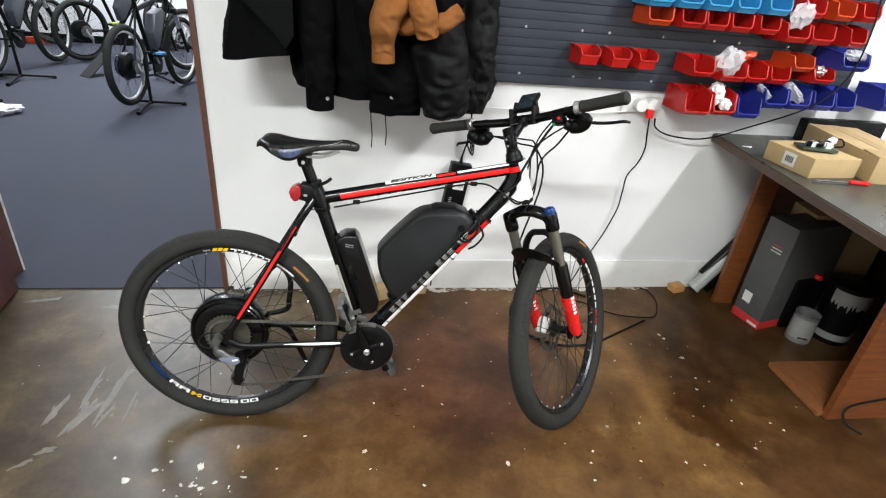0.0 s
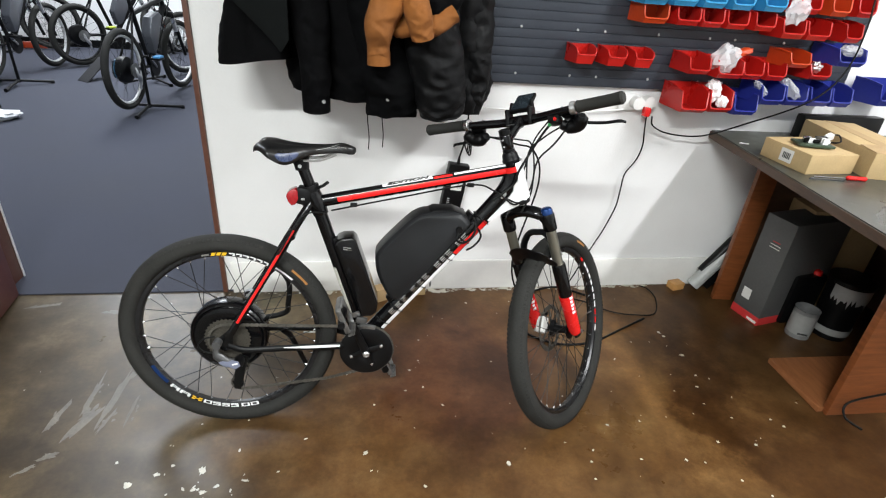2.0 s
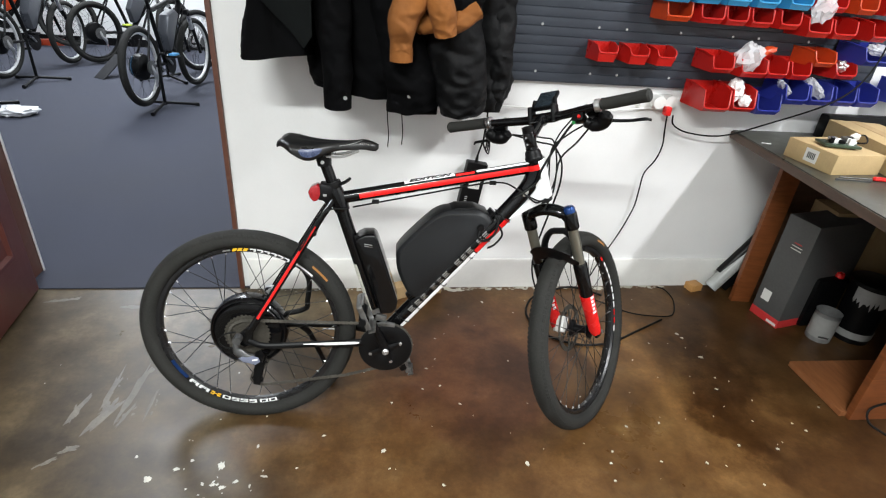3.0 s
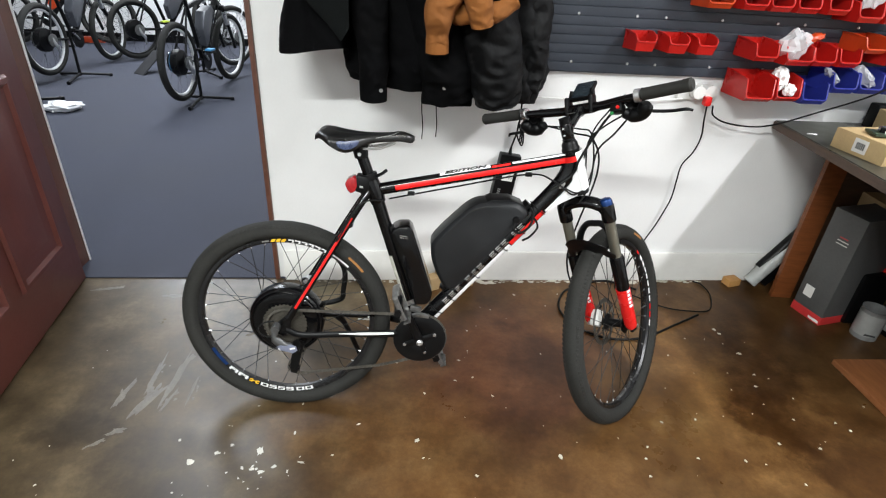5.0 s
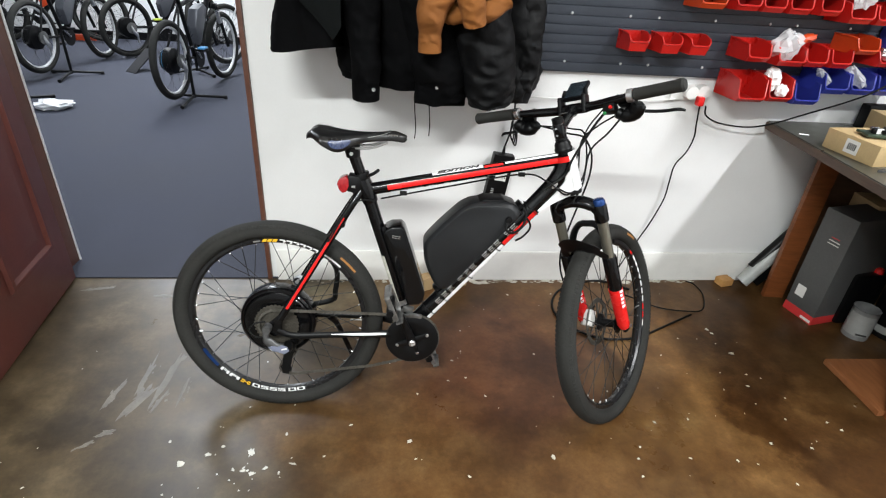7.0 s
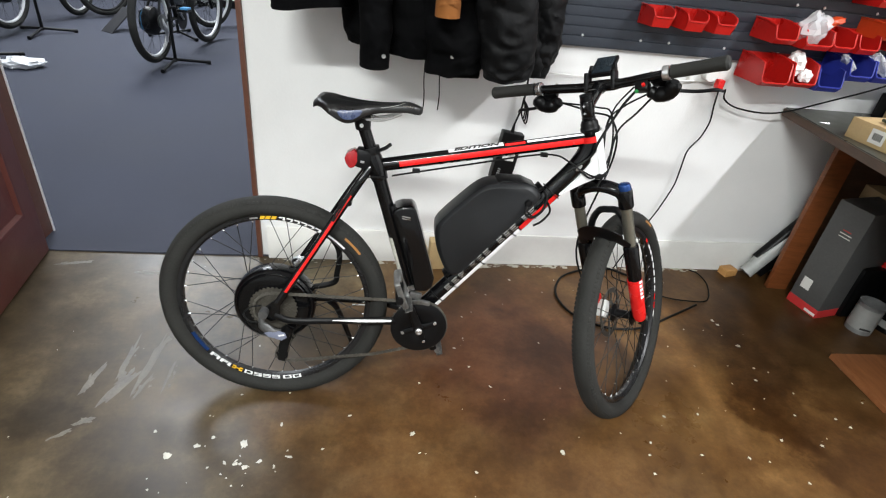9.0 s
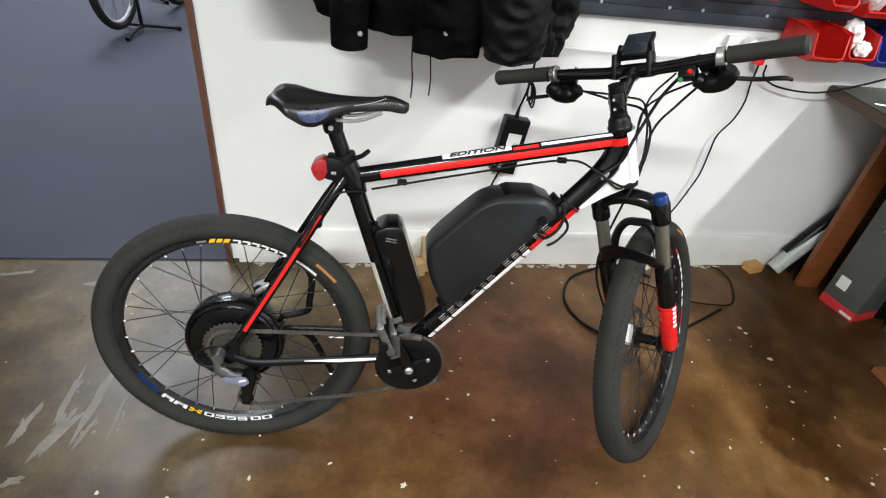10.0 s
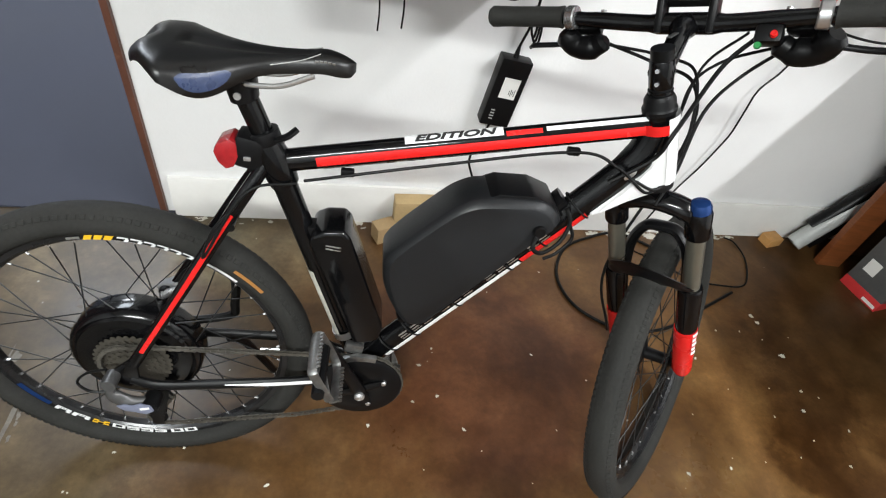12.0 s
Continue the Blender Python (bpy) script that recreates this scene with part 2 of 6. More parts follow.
GREENBTN = surface("green_button", (0.02, 0.25, 0.06), 0.35, vary=0.05, bump=0)
SCREEN = surface("dark_display_glass", (0.02, 0.028, 0.035), 0.12, vary=0.1, bump=0, spread=0.03)
CLOTH = surface("black_cloth", (0.0022, 0.0022, 0.0025), 0.9, grain=380, patch=7, vary=0.4, bump=0.5, dist=0.002, spec=0.06)
PUFFER = surface("black_nylon", (0.0038, 0.0038, 0.0042), 0.62, grain=60, patch=9, vary=0.25, bump=0.45, dist=0.004, spec=0.16)
MUSTARD = surface("mustard_knit", (0.225, 0.076, 0.011), 0.9, grain=340, patch=8, vary=0.16, bump=0.6, dist=0.003)
FLECK = surface("white_paint_fleck", (0.48, 0.46, 0.40), 0.6, vary=0.25, bump=0.1)
PVC = surface("grey_pvc_pipe", (0.36, 0.37, 0.36), 0.42, vary=0.12, bump=0.05)
TIN = surface("grey_paint_tin", (0.20, 0.20, 0.20), 0.42, metal=0.3, vary=0.2, bump=0.1)
WHITEPL = surface("white_plastic", (0.72, 0.72, 0.70), 0.35, vary=0.05, bump=0)
RAMPGREY = surface("dark_grey_sheet", (0.035, 0.035, 0.037), 0.85, vary=0.15, bump=0.05, spec=0.1)
SCRAPE = surface("scraped_light_concrete", (0.115, 0.102, 0.082), 0.5, grain=160, patch=18, vary=0.3, bump=0.3, worn=(0.075, 0.068, 0.056))
WORNSTEEL = surface("worn_pedal_steel", (0.20, 0.20, 0.195), 0.38, metal=0.8, grain=90, patch=25, vary=0.35, bump=0.15)
SPROCKET = surface("dull_sprocket_steel", (0.052, 0.046, 0.036), 0.6, metal=0.15, grain=90, patch=15, vary=0.25, bump=0.15)
# wall white taken down to grey, so unseen walls give less fill and reflection
WALLDIM = surface("bounce_dimmed_wall_paint", (0.40, 0.41, 0.42), 0.6, grain=90, patch=1.6, vary=0.06, bump=0.2, dist=0.003)
DARKWOOD = wood("dark_brown_board", (0.042, 0.021, 0.011), (0.085, 0.045, 0.024), 0.5, (2, 2, 14))
SLATECLOTH = surface("dark_slate_cloth", (0.0042, 0.0050, 0.0050), 0.9, grain=380, patch=7, vary=0.3, bump=0.5, dist=0.002, spec=0.08)
GREYALLOY = surface("dark_grey_alloy", (0.10, 0.10, 0.10), 0.40, metal=0.6, grain=90, patch=25, vary=0.3, bump=0.1)
SLATEPLATE = surface("grey_blue_alloy_plate", (0.22, 0.24, 0.33), 0.35, metal=0.3, vary=0.15, bump=0.03)

# ---- building blocks ----
def finish(bm, name, material, angle=35):
    me = bpy.data.meshes.new(name)
    bmesh.ops.recalc_face_normals(bm, faces=bm.faces)
    bm.to_mesh(me)
    bm.free()
    me.materials.append(material)
    me.polygons.foreach_set("use_smooth", [True] * len(me.polygons))
    me.set_sharp_from_angle(angle=radians(angle))
    return me


def part(name, bm, material, parent=None, label="", m=None, angle=35):
    """Links a bmesh as one mesh object under a thing or a part."""
    ob = new(name, finish(bm, name, material, angle))
    ob.parent = parent
    if m is not None:
        ob.matrix_basis = m
    return tagged(ob, label=label)


def thing(name, m, label, category, group="", kind=""):
    ob = new(name)
    ob.empty_display_size = 0.05
    ob.matrix_basis = m
    return tagged(ob, label, category, group, kind)


def solo(name, bm, material, m, label, category, group="", kind="", angle=35):
    ob = new(name, finish(bm, name, material, angle))
    ob.matrix_basis = m
    return tagged(ob, label, category, group, kind)


def box(sx, sy, sz, at=(0, 0, 0), bevel=0.0, bm=None, turn=None):
    """A box centred at `at`, with bevelled edges."""
    b = bmesh.new()
    bmesh.ops.create_cube(b, size=1.0)
    bmesh.ops.scale(b, vec=(sx, sy, sz), verts=b.verts)
    if bevel:
        bmesh.ops.bevel(b, geom=list(b.edges), offset=bevel, segments=2, profile=0.6, affect="EDGES")
    mm = Matrix.Translation(at) @ (turn if turn is not None else Matrix())
    bmesh.ops.transform(b, matrix=mm, verts=b.verts)
    return merge(bm, b)


def merge(bm, b):
    if bm is None:
        return b
    tmp = bpy.data.meshes.new("tmp")
    b.to_mesh(tmp)
    b.free()
    bm.from_mesh(tmp)
    bpy.data.meshes.remove(tmp)
    return bm


def smooth_path(pts, steps=6):
    """Catmull-Rom through the points."""
    p = [Vector(q) for q in pts]
    p = [2 * p[0] - p[1]] + p + [2 * p[-1] - p[-2]]
    out = []
    for i in range(1, len(p) - 2):
        a, b, c, d = p[i - 1:i + 3]
        for k in range(steps):
            t = k / steps
            out.append(0.5 * ((2 * b) + (c - a) * t + (2 * a - 5 * b + 4 * c - d) * t * t + (3 * b - a - 3 * c + d) * t ** 3))
    out.append(p[-2])
    return out


def sweep(pts, radius, seg=10, bm=None, flat=None, up=(0, 1, 0), closed=False, cap=True):
    """A tube along points. radius: a number or one per point; flat: widths in the second direction."""
    bm = bm or bmesh.new()
    p = [Vector(q) for q in pts]
    n = len(p)
    rad = radius if isinstance(radius, (list, tuple)) else [radius] * n
    rad2 = flat if isinstance(flat, (list, tuple)) else ([flat] * n if flat else rad)
    rings = []
    ref = Vector(up)
    for i in range(n):
        if closed:
            d = p[(i + 1) % n] - p[i - 1]
        else:
            d = p[min(i + 1, n - 1)] - p[max(i - 1, 0)]
        d = d.normalized()
        side = ref - d * ref.dot(d)
        if side.length < 1e-4:
            side = d.orthogonal()
        side.normalize()
        other = d.cross(side)
        ref = side
        ring = []
        for k in range(seg):
            a = 2 * math.pi * (k + 0.5) / seg
            ring.append(bm.verts.new(p[i] + other * (math.cos(a) * rad[i]) + side * (math.sin(a) * rad2[i])))
        rings.append(ring)
    for i in range(n if closed else n - 1):
        r0, r1 = rings[i], rings[(i + 1) % n]
        for k in range(seg):
            bm.faces.new((r0[k], r0[(k + 1) % seg], r1[(k + 1) % seg], r1[k]))
    if not closed and cap:
        bm.faces.new(rings[0][::-1])
        bm.faces.new(rings[-1])
    return bm


def rod(a, b, r, r2=None, seg=14, bm=None):
    return sweep([a, b], [r, r if r2 is None else r2], seg, bm)


def lathe(profile, seg=48, m=None, bm=None, closed=False):
    """Profile of (radius, height) turned about z."""
    b = bmesh.new()
    rings = []
    for r, h in profile:
        if r < 1e-6:
            rings.append([b.verts.new((0, 0, h))])
        else:
            rings.append([b.verts.new((r * math.cos(2 * math.pi * k / seg), r * math.sin(2 * math.pi * k / seg), h)) for k in range(seg)])
    pairs = list(zip(rings, rings[1:])) + ([(rings[-1], rings[0])] if closed else [])
    for r0, r1 in pairs:
        for k in range(seg):
            k2 = (k + 1) % seg
            if len(r0) == 1 and len(r1) == 1:
                continue
            if len(r0) == 1:
                b.faces.new((r0[0], r1[k2], r1[k]))
            elif len(r1) == 1:
                b.faces.new((r0[k], r0[k2], r1[0]))
            else:
                b.faces.new((r0[k], r0[k2], r1[k2], r1[k]))
    if m is not None:
        bmesh.ops.transform(b, matrix=m, verts=b.verts)
    return merge(bm, b)


def plate(outline, thick, bm=None, m=None, bevel=0.0, seg=2):
    """A flat outline in x, z, thickened along y about y = 0."""
    b = bmesh.new()
    f = [b.verts.new((x, -thick / 2, z)) for x, z in outline]
    k = [b.verts.new((x, thick / 2, z)) for x, z in outline]
    n = len(outline)
    b.faces.new(f)
    b.faces.new(k[::-1])
    for i in range(n):
        b.faces.new((f[i], k[i], k[(i + 1) % n], f[(i + 1) % n]))
    if bevel:
        bmesh.ops.recalc_face_normals(b, faces=b.faces)
        bmesh.ops.bevel(b, geom=list(b.edges), offset=bevel, segments=seg, profile=0.6, affect="EDGES", clamp_overlap=True)
    if m is not None:
        bmesh.ops.transform(b, matrix=m, verts=b.verts)
    return merge(bm, b)


def move(bm, m):
    bmesh.ops.transform(bm, matrix=m, verts=bm.verts)
    return bm


def along(a, b):
    """A frame at a whose z runs to b."""
    d = Vector(b) - Vector(a)
    return Matrix.Translation(a) @ d.to_track_quat("Z", "Y").to_matrix().to_4x4()


def lettering(text, size, depth=0.0006, bold=0.0, slant=0.0):
    cu = bpy.data.curves.new("lettering", "FONT")
    cu.body, cu.size, cu.extrude, cu.align_x, cu.align_y = text, size, depth, "CENTER", "CENTER"
    cu.offset, cu.shear = bold, slant
    ob = bpy.data.objects.new("lettering", cu)
    scene.collection.objects.link(ob)
    bpy.context.view_layer.update()
    me = bpy.data.meshes.new_from_object(ob.evaluated_get(bpy.context.evaluated_depsgraph_get()))
    bpy.data.objects.remove(ob)
    bm = bmesh.new()
    bm.from_mesh(me)
    bpy.data.meshes.remove(me)
    return bm

# ---- the rooms ----
WALL_AT = pose(-0.338, 2.466, 0, 0, 0, 1.4)      # wall frame: x along it, y into it, from the door's jamb
ROOM_W, ROOM_E, ROOM_S, HIGH = -2.6, 3.6, -2.2, 3.25
DOOR_L, DOOR_H = -0.872, 2.06


def on_wall(u, v, z, rx=0, ry=0, rz=0):
    return WALL_AT @ pose(u, v, z, rx, ry, rz)


def slab(name, x0, x1, y0, y1, z0, z1, material, m=None, label="", category=""):
    bm = box(x1 - x0, y1 - y0, z1 - z0, ((x0 + x1) / 2, (y0 + y1) / 2, (z0 + z1) / 2))
    return solo(name, bm, material, m or Matrix(), label, category or name.split("_")[0], kind="structure")


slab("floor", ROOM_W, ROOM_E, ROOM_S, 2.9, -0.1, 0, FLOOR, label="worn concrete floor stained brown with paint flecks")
slab("carpet", -7.0, 1.5, 0.0, 5.88, -0.02, 0.006, CARPET, WALL_AT @ pose(0.0, -0.006, 0), "blue-grey carpet of the showroom behind the door", "carpet")
slab("wall_north", 0.0, 4.6, 0, 0.14, 0, HIGH, WALL, WALL_AT, "white painted workshop wall behind the bicycle", "wall")
slab("wall_north_left", -3.4, DOOR_L - 0.03, 0, 0.14, 0, HIGH, WALL, WALL_AT, "white painted wall beside the door", "wall")
slab("wall_north_lintel", DOOR_L - 0.03, 0.0, 0, 0.14, DOOR_H + 0.02, HIGH, WALL, WALL_AT, "white painted wall over the door", "wall")
slab("wall_east", ROOM_E, ROOM_E + 0.14, ROOM_S, 2.9, 0, HIGH, WALL, label="painted side wall of the workshop, out of view")
# west and south walls are out of view, darkened to hold back bounced light
slab("wall_west", ROOM_W - 0.14, ROOM_W, ROOM_S, 2.42, 0, HIGH, WALLDIM, label="painted side wall of the workshop, out of view")
slab("wall_south", ROOM_W, ROOM_E, ROOM_S - 0.14, ROOM_S, 0, HIGH, WALLDIM, label="unseen rear wall of the workshop, greyed to cut bounced light")
slab("ceiling", ROOM_W, ROOM_E, ROOM_S, 2.7, HIGH, HIGH + 0.1, CEIL, label="plain white ceiling")
slab("showroom_wall_north", -7.2, 1.8, 5.88, 6.02, 0, HIGH, WALL, WALL_AT, "white rear wall of the showroom", "wall")
slab("showroom_wall_east", 1.5, 1.64, 0.16, 5.88, 0, HIGH, WALL, WALL_AT, "white side wall of the showroom", "wall")
slab("showroom_wall_west", -7.14, -7.0, 0.16, 5.88, 0, HIGH, WALL, WALL_AT, "white side wall of the showroom", "wall")
slab("showroom_wall_south", -7.0, -3.42, 0.0, 0.14, 0, HIGH, WALL, WALL_AT, "white wall of the showroom", "wall")
slab("showroom_ceiling", -7.0, 1.5, 0.1, 5.88, HIGH, HIGH + 0.1, CEIL, WALL_AT, "plain white ceiling of the showroom", "ceiling")
slab("showroom_baseboard", -7.0, 1.5, 5.865, 5.878, 0.006, 0.10, BLACKPL, WALL_AT, "dark baseboard of the showroom", "baseboard")
SK = bmesh.new()
plate([(0.002, 0.0), (0.002, 0.136), (0.006, 0.148), (0.016, 0.148), (0.016, 0.0)], 4.2, SK, pose(0, 0, 0, 0, 0, 90))
move(SK, pose(2.125, -0.0, 0) @ Matrix.Diagonal((1, 1, 1, 1)))
# the board stands proud of the wall
move(SK, pose(0, -0.018, 0.0))
solo("baseboard", SK, SKIRT, WALL_AT, "white painted skirting board with a chipped foot", "baseboard", kind="structure")

# door lining and leaf
LIN = box(0.018, 0.165, DOOR_H, (-0.0095, 0.068, DOOR_H / 2), 0.002)
box(0.018, 0.165, DOOR_H, (DOOR_L - 0.018, 0.068, DOOR_H / 2), 0.002, LIN)
box(-DOOR_L + 0.02, 0.165, 0.018, (DOOR_L / 2 - 0.01, 0.068, DOOR_H + 0.01), 0.002, LIN)
box(0.014, 0.05, DOOR_H - 0.01, (-0.026, 0.10, DOOR_H / 2), 0.002, LIN)
solo("door_frame", LIN, JAMB, WALL_AT, "brown painted wooden door lining, scuffed", "door frame", kind="structure")
solo("trim", box(0.005, 0.007, DOOR_H, (DOOR_L - 0.004, 0.140, DOOR_H / 2)), WHITEPAINT, WALL_AT, "thin white strip along the door lining", "trim", kind="structure")

DOOR_AT = WALL_AT @ pose(-0.824, -0.012, 0.008, 0, 0, -84.2)
door = thing("door_1", DOOR_AT, "dark red-brown panelled wooden door standing open", "door", kind="structure")
part("door_leaf", box(0.93, 0.04, 2.03, (0.465, -0.02, 1.015), 0.003), DOORPAINT, door)


def moulded_panel(x0, x1, z0, z1):
    """A raised field with a sloped moulding, standing proud of the leaf."""
    for side, y in ((1, 0.0),):
        b = bmesh.new()
        loops = []
        for inset, proud in ((0.0, 0.001), (0.008, 0.012), (0.024, 0.014), (0.036, 0.003), (0.075, 0.004), (0.10, 0.011)):
            loops.append([b.verts.new((x, y + proud, z)) for x, z in ((x0 + inset, z0 + inset), (x1 - inset, z0 + inset), (x1 - inset, z1 - inset), (x0 + inset, z1 - inset))])
        for l0, l1 in zip(loops, loops[1:]):
            for k in range(4):
                b.faces.new((l0[k], l0[(k + 1) % 4], l1[(k + 1) % 4], l1[k]))
        b.faces.new(loops[-1])
        part("moulded_panel", b, DOORPAINT, door)


for z0, z1 in ((0.20, 0.88), (1.02, 1.86)):
    for x0, x1 in ((0.10, 0.43), (0.51, 0.84)):
        moulded_panel(x0, x1, z0, z1)

# louvred panel behind the bins: rows of pressed slats
LOUVRE = thing("louvred_panel", on_wall(1.02, 0, 0.0), "slate blue louvred steel panel screwed to the wall", "wall panel")
P0, P1, PZ0, PZ1 = -0.02, 1.62, 0.955, 2.05
part("backing", box(P1 - P0, 0.022, PZ1 - PZ0, ((P0 + P1) / 2, -0.0125, (PZ0 + PZ1) / 2), 0.003), PANEL, LOUVRE)
rows_n = int((PZ1 - PZ0) / 0.0328)
for i in range(rows_n):
    z = PZ0 + 0.004 + i * 0.0328
    pr = [(-0.0235, z), (-0.0258, z + 0.0012), (-0.0272, z + 0.016), (-0.0262, z + 0.0305), (-0.0235, z + 0.0316)]
    part("slat", plate(pr, P1 - P0 - 0.006, None, pose((P0 + P1) / 2, 0, 0, 0, 0, -90) @ Matrix.Diagonal((-1, 1, 1, 1))), PANEL, LOUVRE)
for iz in range(7):
    for ix in range(14):
        if ix % 5 in (1, 4):
            continue
        part("screw", lathe([(0, 0.003), (0.004, 0.003), (0.0055, 0.0)], 10, pose(0.150 + ix * 0.1108, -0.0268, 0.994 + iz * 0.168, 90)), SCREW, LOUVRE)

# ---- the bicycle ----
BIKE_AT = pose(-0.150, 1.701, 0.0, 0, 0, -1.2) @ pose(0, 0, 0, -7.5) @ pose(0, 0, 0, 0, 0.4)
bike = thing("electric_bicycle", BIKE_AT, "black, red and white electric mountain bicycle leaning on its kickstand", "bicycle")
HEAD_P, HEAD_K = Vector((0.815, 0, 0.878)), Vector((-0.342, 0, 0.940)).normalized()
STEER = Matrix.Translation(HEAD_P) @ Matrix.Rotation(radians(49.1), 4, HEAD_K) @ Matrix.Translation(-HEAD_P)
# the bar is clamped a few degrees out of line with the wheel and sits low on its steerer
BAR_STEER = Matrix.Translation(HEAD_P) @ Matrix.Rotation(radians(51.5), 4, HEAD_K) @ Matrix.Translation(-HEAD_P) @ Matrix.Translation(HEAD_K * -0.014)


def head(s, f=0.0, y=0.0):
    """A place along the steering axis (s upwards from HEAD_P), f ahead of it."""
    return HEAD_P + HEAD_K * s + Vector((0.940, 0, 0.342)) * f + Vector((0, y, 0))


AXLE_R, BB, CLUSTER = Vector((0.003, 0.0155, 0.3175)), Vector((0.414, 0, 0.290)), Vector((0.268, 0, 0.745))
AXLE_F = head(-0.607, 0.049, -0.006)


def strip(a, b, r, rz, g0, g1, n=6, t0=0.0, t1=1.0, lift=0.0008, steps=2):
    """A decal on the tube a-b: from angle g0 to g1 (0 faces -y, positive up), from t0 to t1 of its length."""
    a, b = Vector(a), Vector(b)
    d = (b - a).normalized()
    near = Vector((0, -1, 0))
    up = near.cross(d) * -1
    if up.z < 0:
        up = -up
    bm = bmesh.new()
    grid = []
    for i in range(steps + 1):
        t = t0 + (t1 - t0) * i / steps
        row = []
        for k in range(n + 1):
            g = radians(g0 + (g1 - g0) * k / n)
            row.append(bm.verts.new(a + (b - a) * t + near * (math.cos(g) * (r + lift)) + up * (math.sin(g) * (rz + lift))))
        grid.append(row)
    for r0, r1 in zip(grid, grid[1:]):
        for k in range(n):
            bm.faces.new((r0[k], r0[k + 1], r1[k + 1], r1[k]))
    return bm


# frame
TT0, TT1 = Vector((0.279, 0, 0.747)), Vector((0.829, 0, 0.864))
DT0, DT1 = Vector((0.43, 0, 0.336)), Vector((0.800, 0, 0.783))
tt = part("top_tube", sweep([TT0, TT0.lerp(TT1, 0.5), TT1], [0.0172, 0.0174, 0.0177], 20, flat=[0.0155, 0.0156, 0.0158]), GLOSSBLACK, bike)
dt = part("down_tube", sweep(smooth_path([DT0, DT0.lerp(DT1, 0.5), DT0.lerp(DT1, 0.92), (0.814, 0, 0.815), (0.823, 0, 0.860)], 5), [0.026] * 16 + [0.027] * 5, 20, flat=[0.020] * 13 + [0.0235] * 8), GLOSSBLACK, bike)
st = part("seat_tube", sweep([BB, CLUSTER + Vector((-0.011, 0, 0.034))], [0.0175, 0.0185], 18), GLOSSBLACK, bike)
part("seat_tube_band", strip(BB, CLUSTER, 0.0184, 0.0184, -88, -22, n=6, t0=0.22, t1=0.58), CREAMPAINT, st, "chipped white lower band")
hd = part("head_tube", sweep([head(-0.108), head(-0.09), head(-0.04), head(0.008)], [0.0255, 0.0235, 0.0225, 0.023], 22), GLOSSBLACK, bike)
part("white_front", strip(head(-0.108), head(0.004), 0.0288, 0.0288, 6, 150, n=12, steps=2), WHITEPAINT, hd, "white front of the head tube")
part("red_tip", strip(head(-0.021), head(-0.005), 0.0290, 0.0290, -62, 8, n=6, steps=2), REDPAINT, hd)
part("white_foot", strip(head(-0.108), head(-0.050), 0.0258, 0.0258, -70, 30, n=8, steps=2), WHITEPAINT, hd)
part("gusset", plate([(0.760, 0.706), (0.802, 0.764), (0.826, 0.806), (0.836, 0.862), (0.848, 0.850), (0.860, 0.812), (0.868, 0.776), (0.850, 0.762), (0.806, 0.738)], 0.0500, bevel=0.006), WHITEPAINT, hd)
part("headset_cup", lathe([(0, 0.0), (0.0245, 0.0), (0.025, 0.006), (0.0225, 0.010), (0.0225, 0.019), (0.018, 0.027), (0, 0.027)], 28, along(head(0.006), head(0.1))), BLACKPL, hd)
part("lower_cup", lathe([(0, 0.0), (0.027, 0.0), (0.0275, 0.008), (0.025, 0.014), (0, 0.014)], 28, along(head(-0.122), head(0.1))), BLACKPL, hd)
part("bottom_bracket", lathe([(0, -0.036), (0.022, -0.036), (0.023, -0.03), (0.023, 0.03), (0.022, 0.036), (0, 0.036)], 24, pose(*BB, 90)), GLOSSBLACK, bike)
part("seat_lug", sweep([CLUSTER + Vector((0.012, 0, -0.035)), CLUSTER, CLUSTER + Vector((-0.012, 0, 0.03))], [0.0215, 0.0255, 0.0215], 18), GLOSSBLACK, bike)

for side in (-1, 1):
    ss = part("seat_stay", sweep(smooth_path([(0.258, 0.012 * side, 0.748), (0.216, 0.034 * side, 0.684), (0.122, 0.054 * side, 0.525), (0.024, 0.064 * side, 0.358)], 5), 0.0105, 12, flat=0.0085), GLOSSBLACK, bike)
    if side < 0:
        pts = smooth_path([(0.209, -0.0445, 0.674), (0.126, -0.0625, 0.532), (0.046, -0.0715, 0.397)], 8)
        part("red_stripe", sweep(pts, 0.0043, 6, flat=0.0014), REDPAINT, ss, "red stripe")
    cs = part("chain_stay", sweep(smooth_path([(0.400, 0.028 * side, 0.295), (0.30, 0.052 * side, 0.309), (0.16, 0.062 * side, 0.307), (0.06, 0.066 * side, 0.305), (0.015, 0.067 * side, 0.322)], 5), [0.0125] * 5 + [0.010] * 16, 12, flat=0.008), BLACKPL, bike)
    if side < 0:
        part("white_stripe", sweep(smooth_path([(0.335, -0.0555, 0.312), (0.255, -0.0655, 0.314), (0.172, -0.0700, 0.314)], 5), [0.0035, 0.0045] + [0.0050] * 5 + [0.004, 0.003, 0.002, 0.001], 6, flat=0.001), WHITEPAINT, cs, "white stripe")
    part("dropout", plate([(-0.018, 0.318), (-0.010, 0.345), (0.02, 0.372), (0.032, 0.36), (0.028, 0.312), (0.005, 0.302)], 0.007, None, pose(0, 0.067 * side, 0), 0.001), GLOSSBLACK, bike)
part("stay_bridge", rod((0.205, -0.045, 0.652), (0.205, 0.045, 0.652), 0.008), GLOSSBLACK, bike)

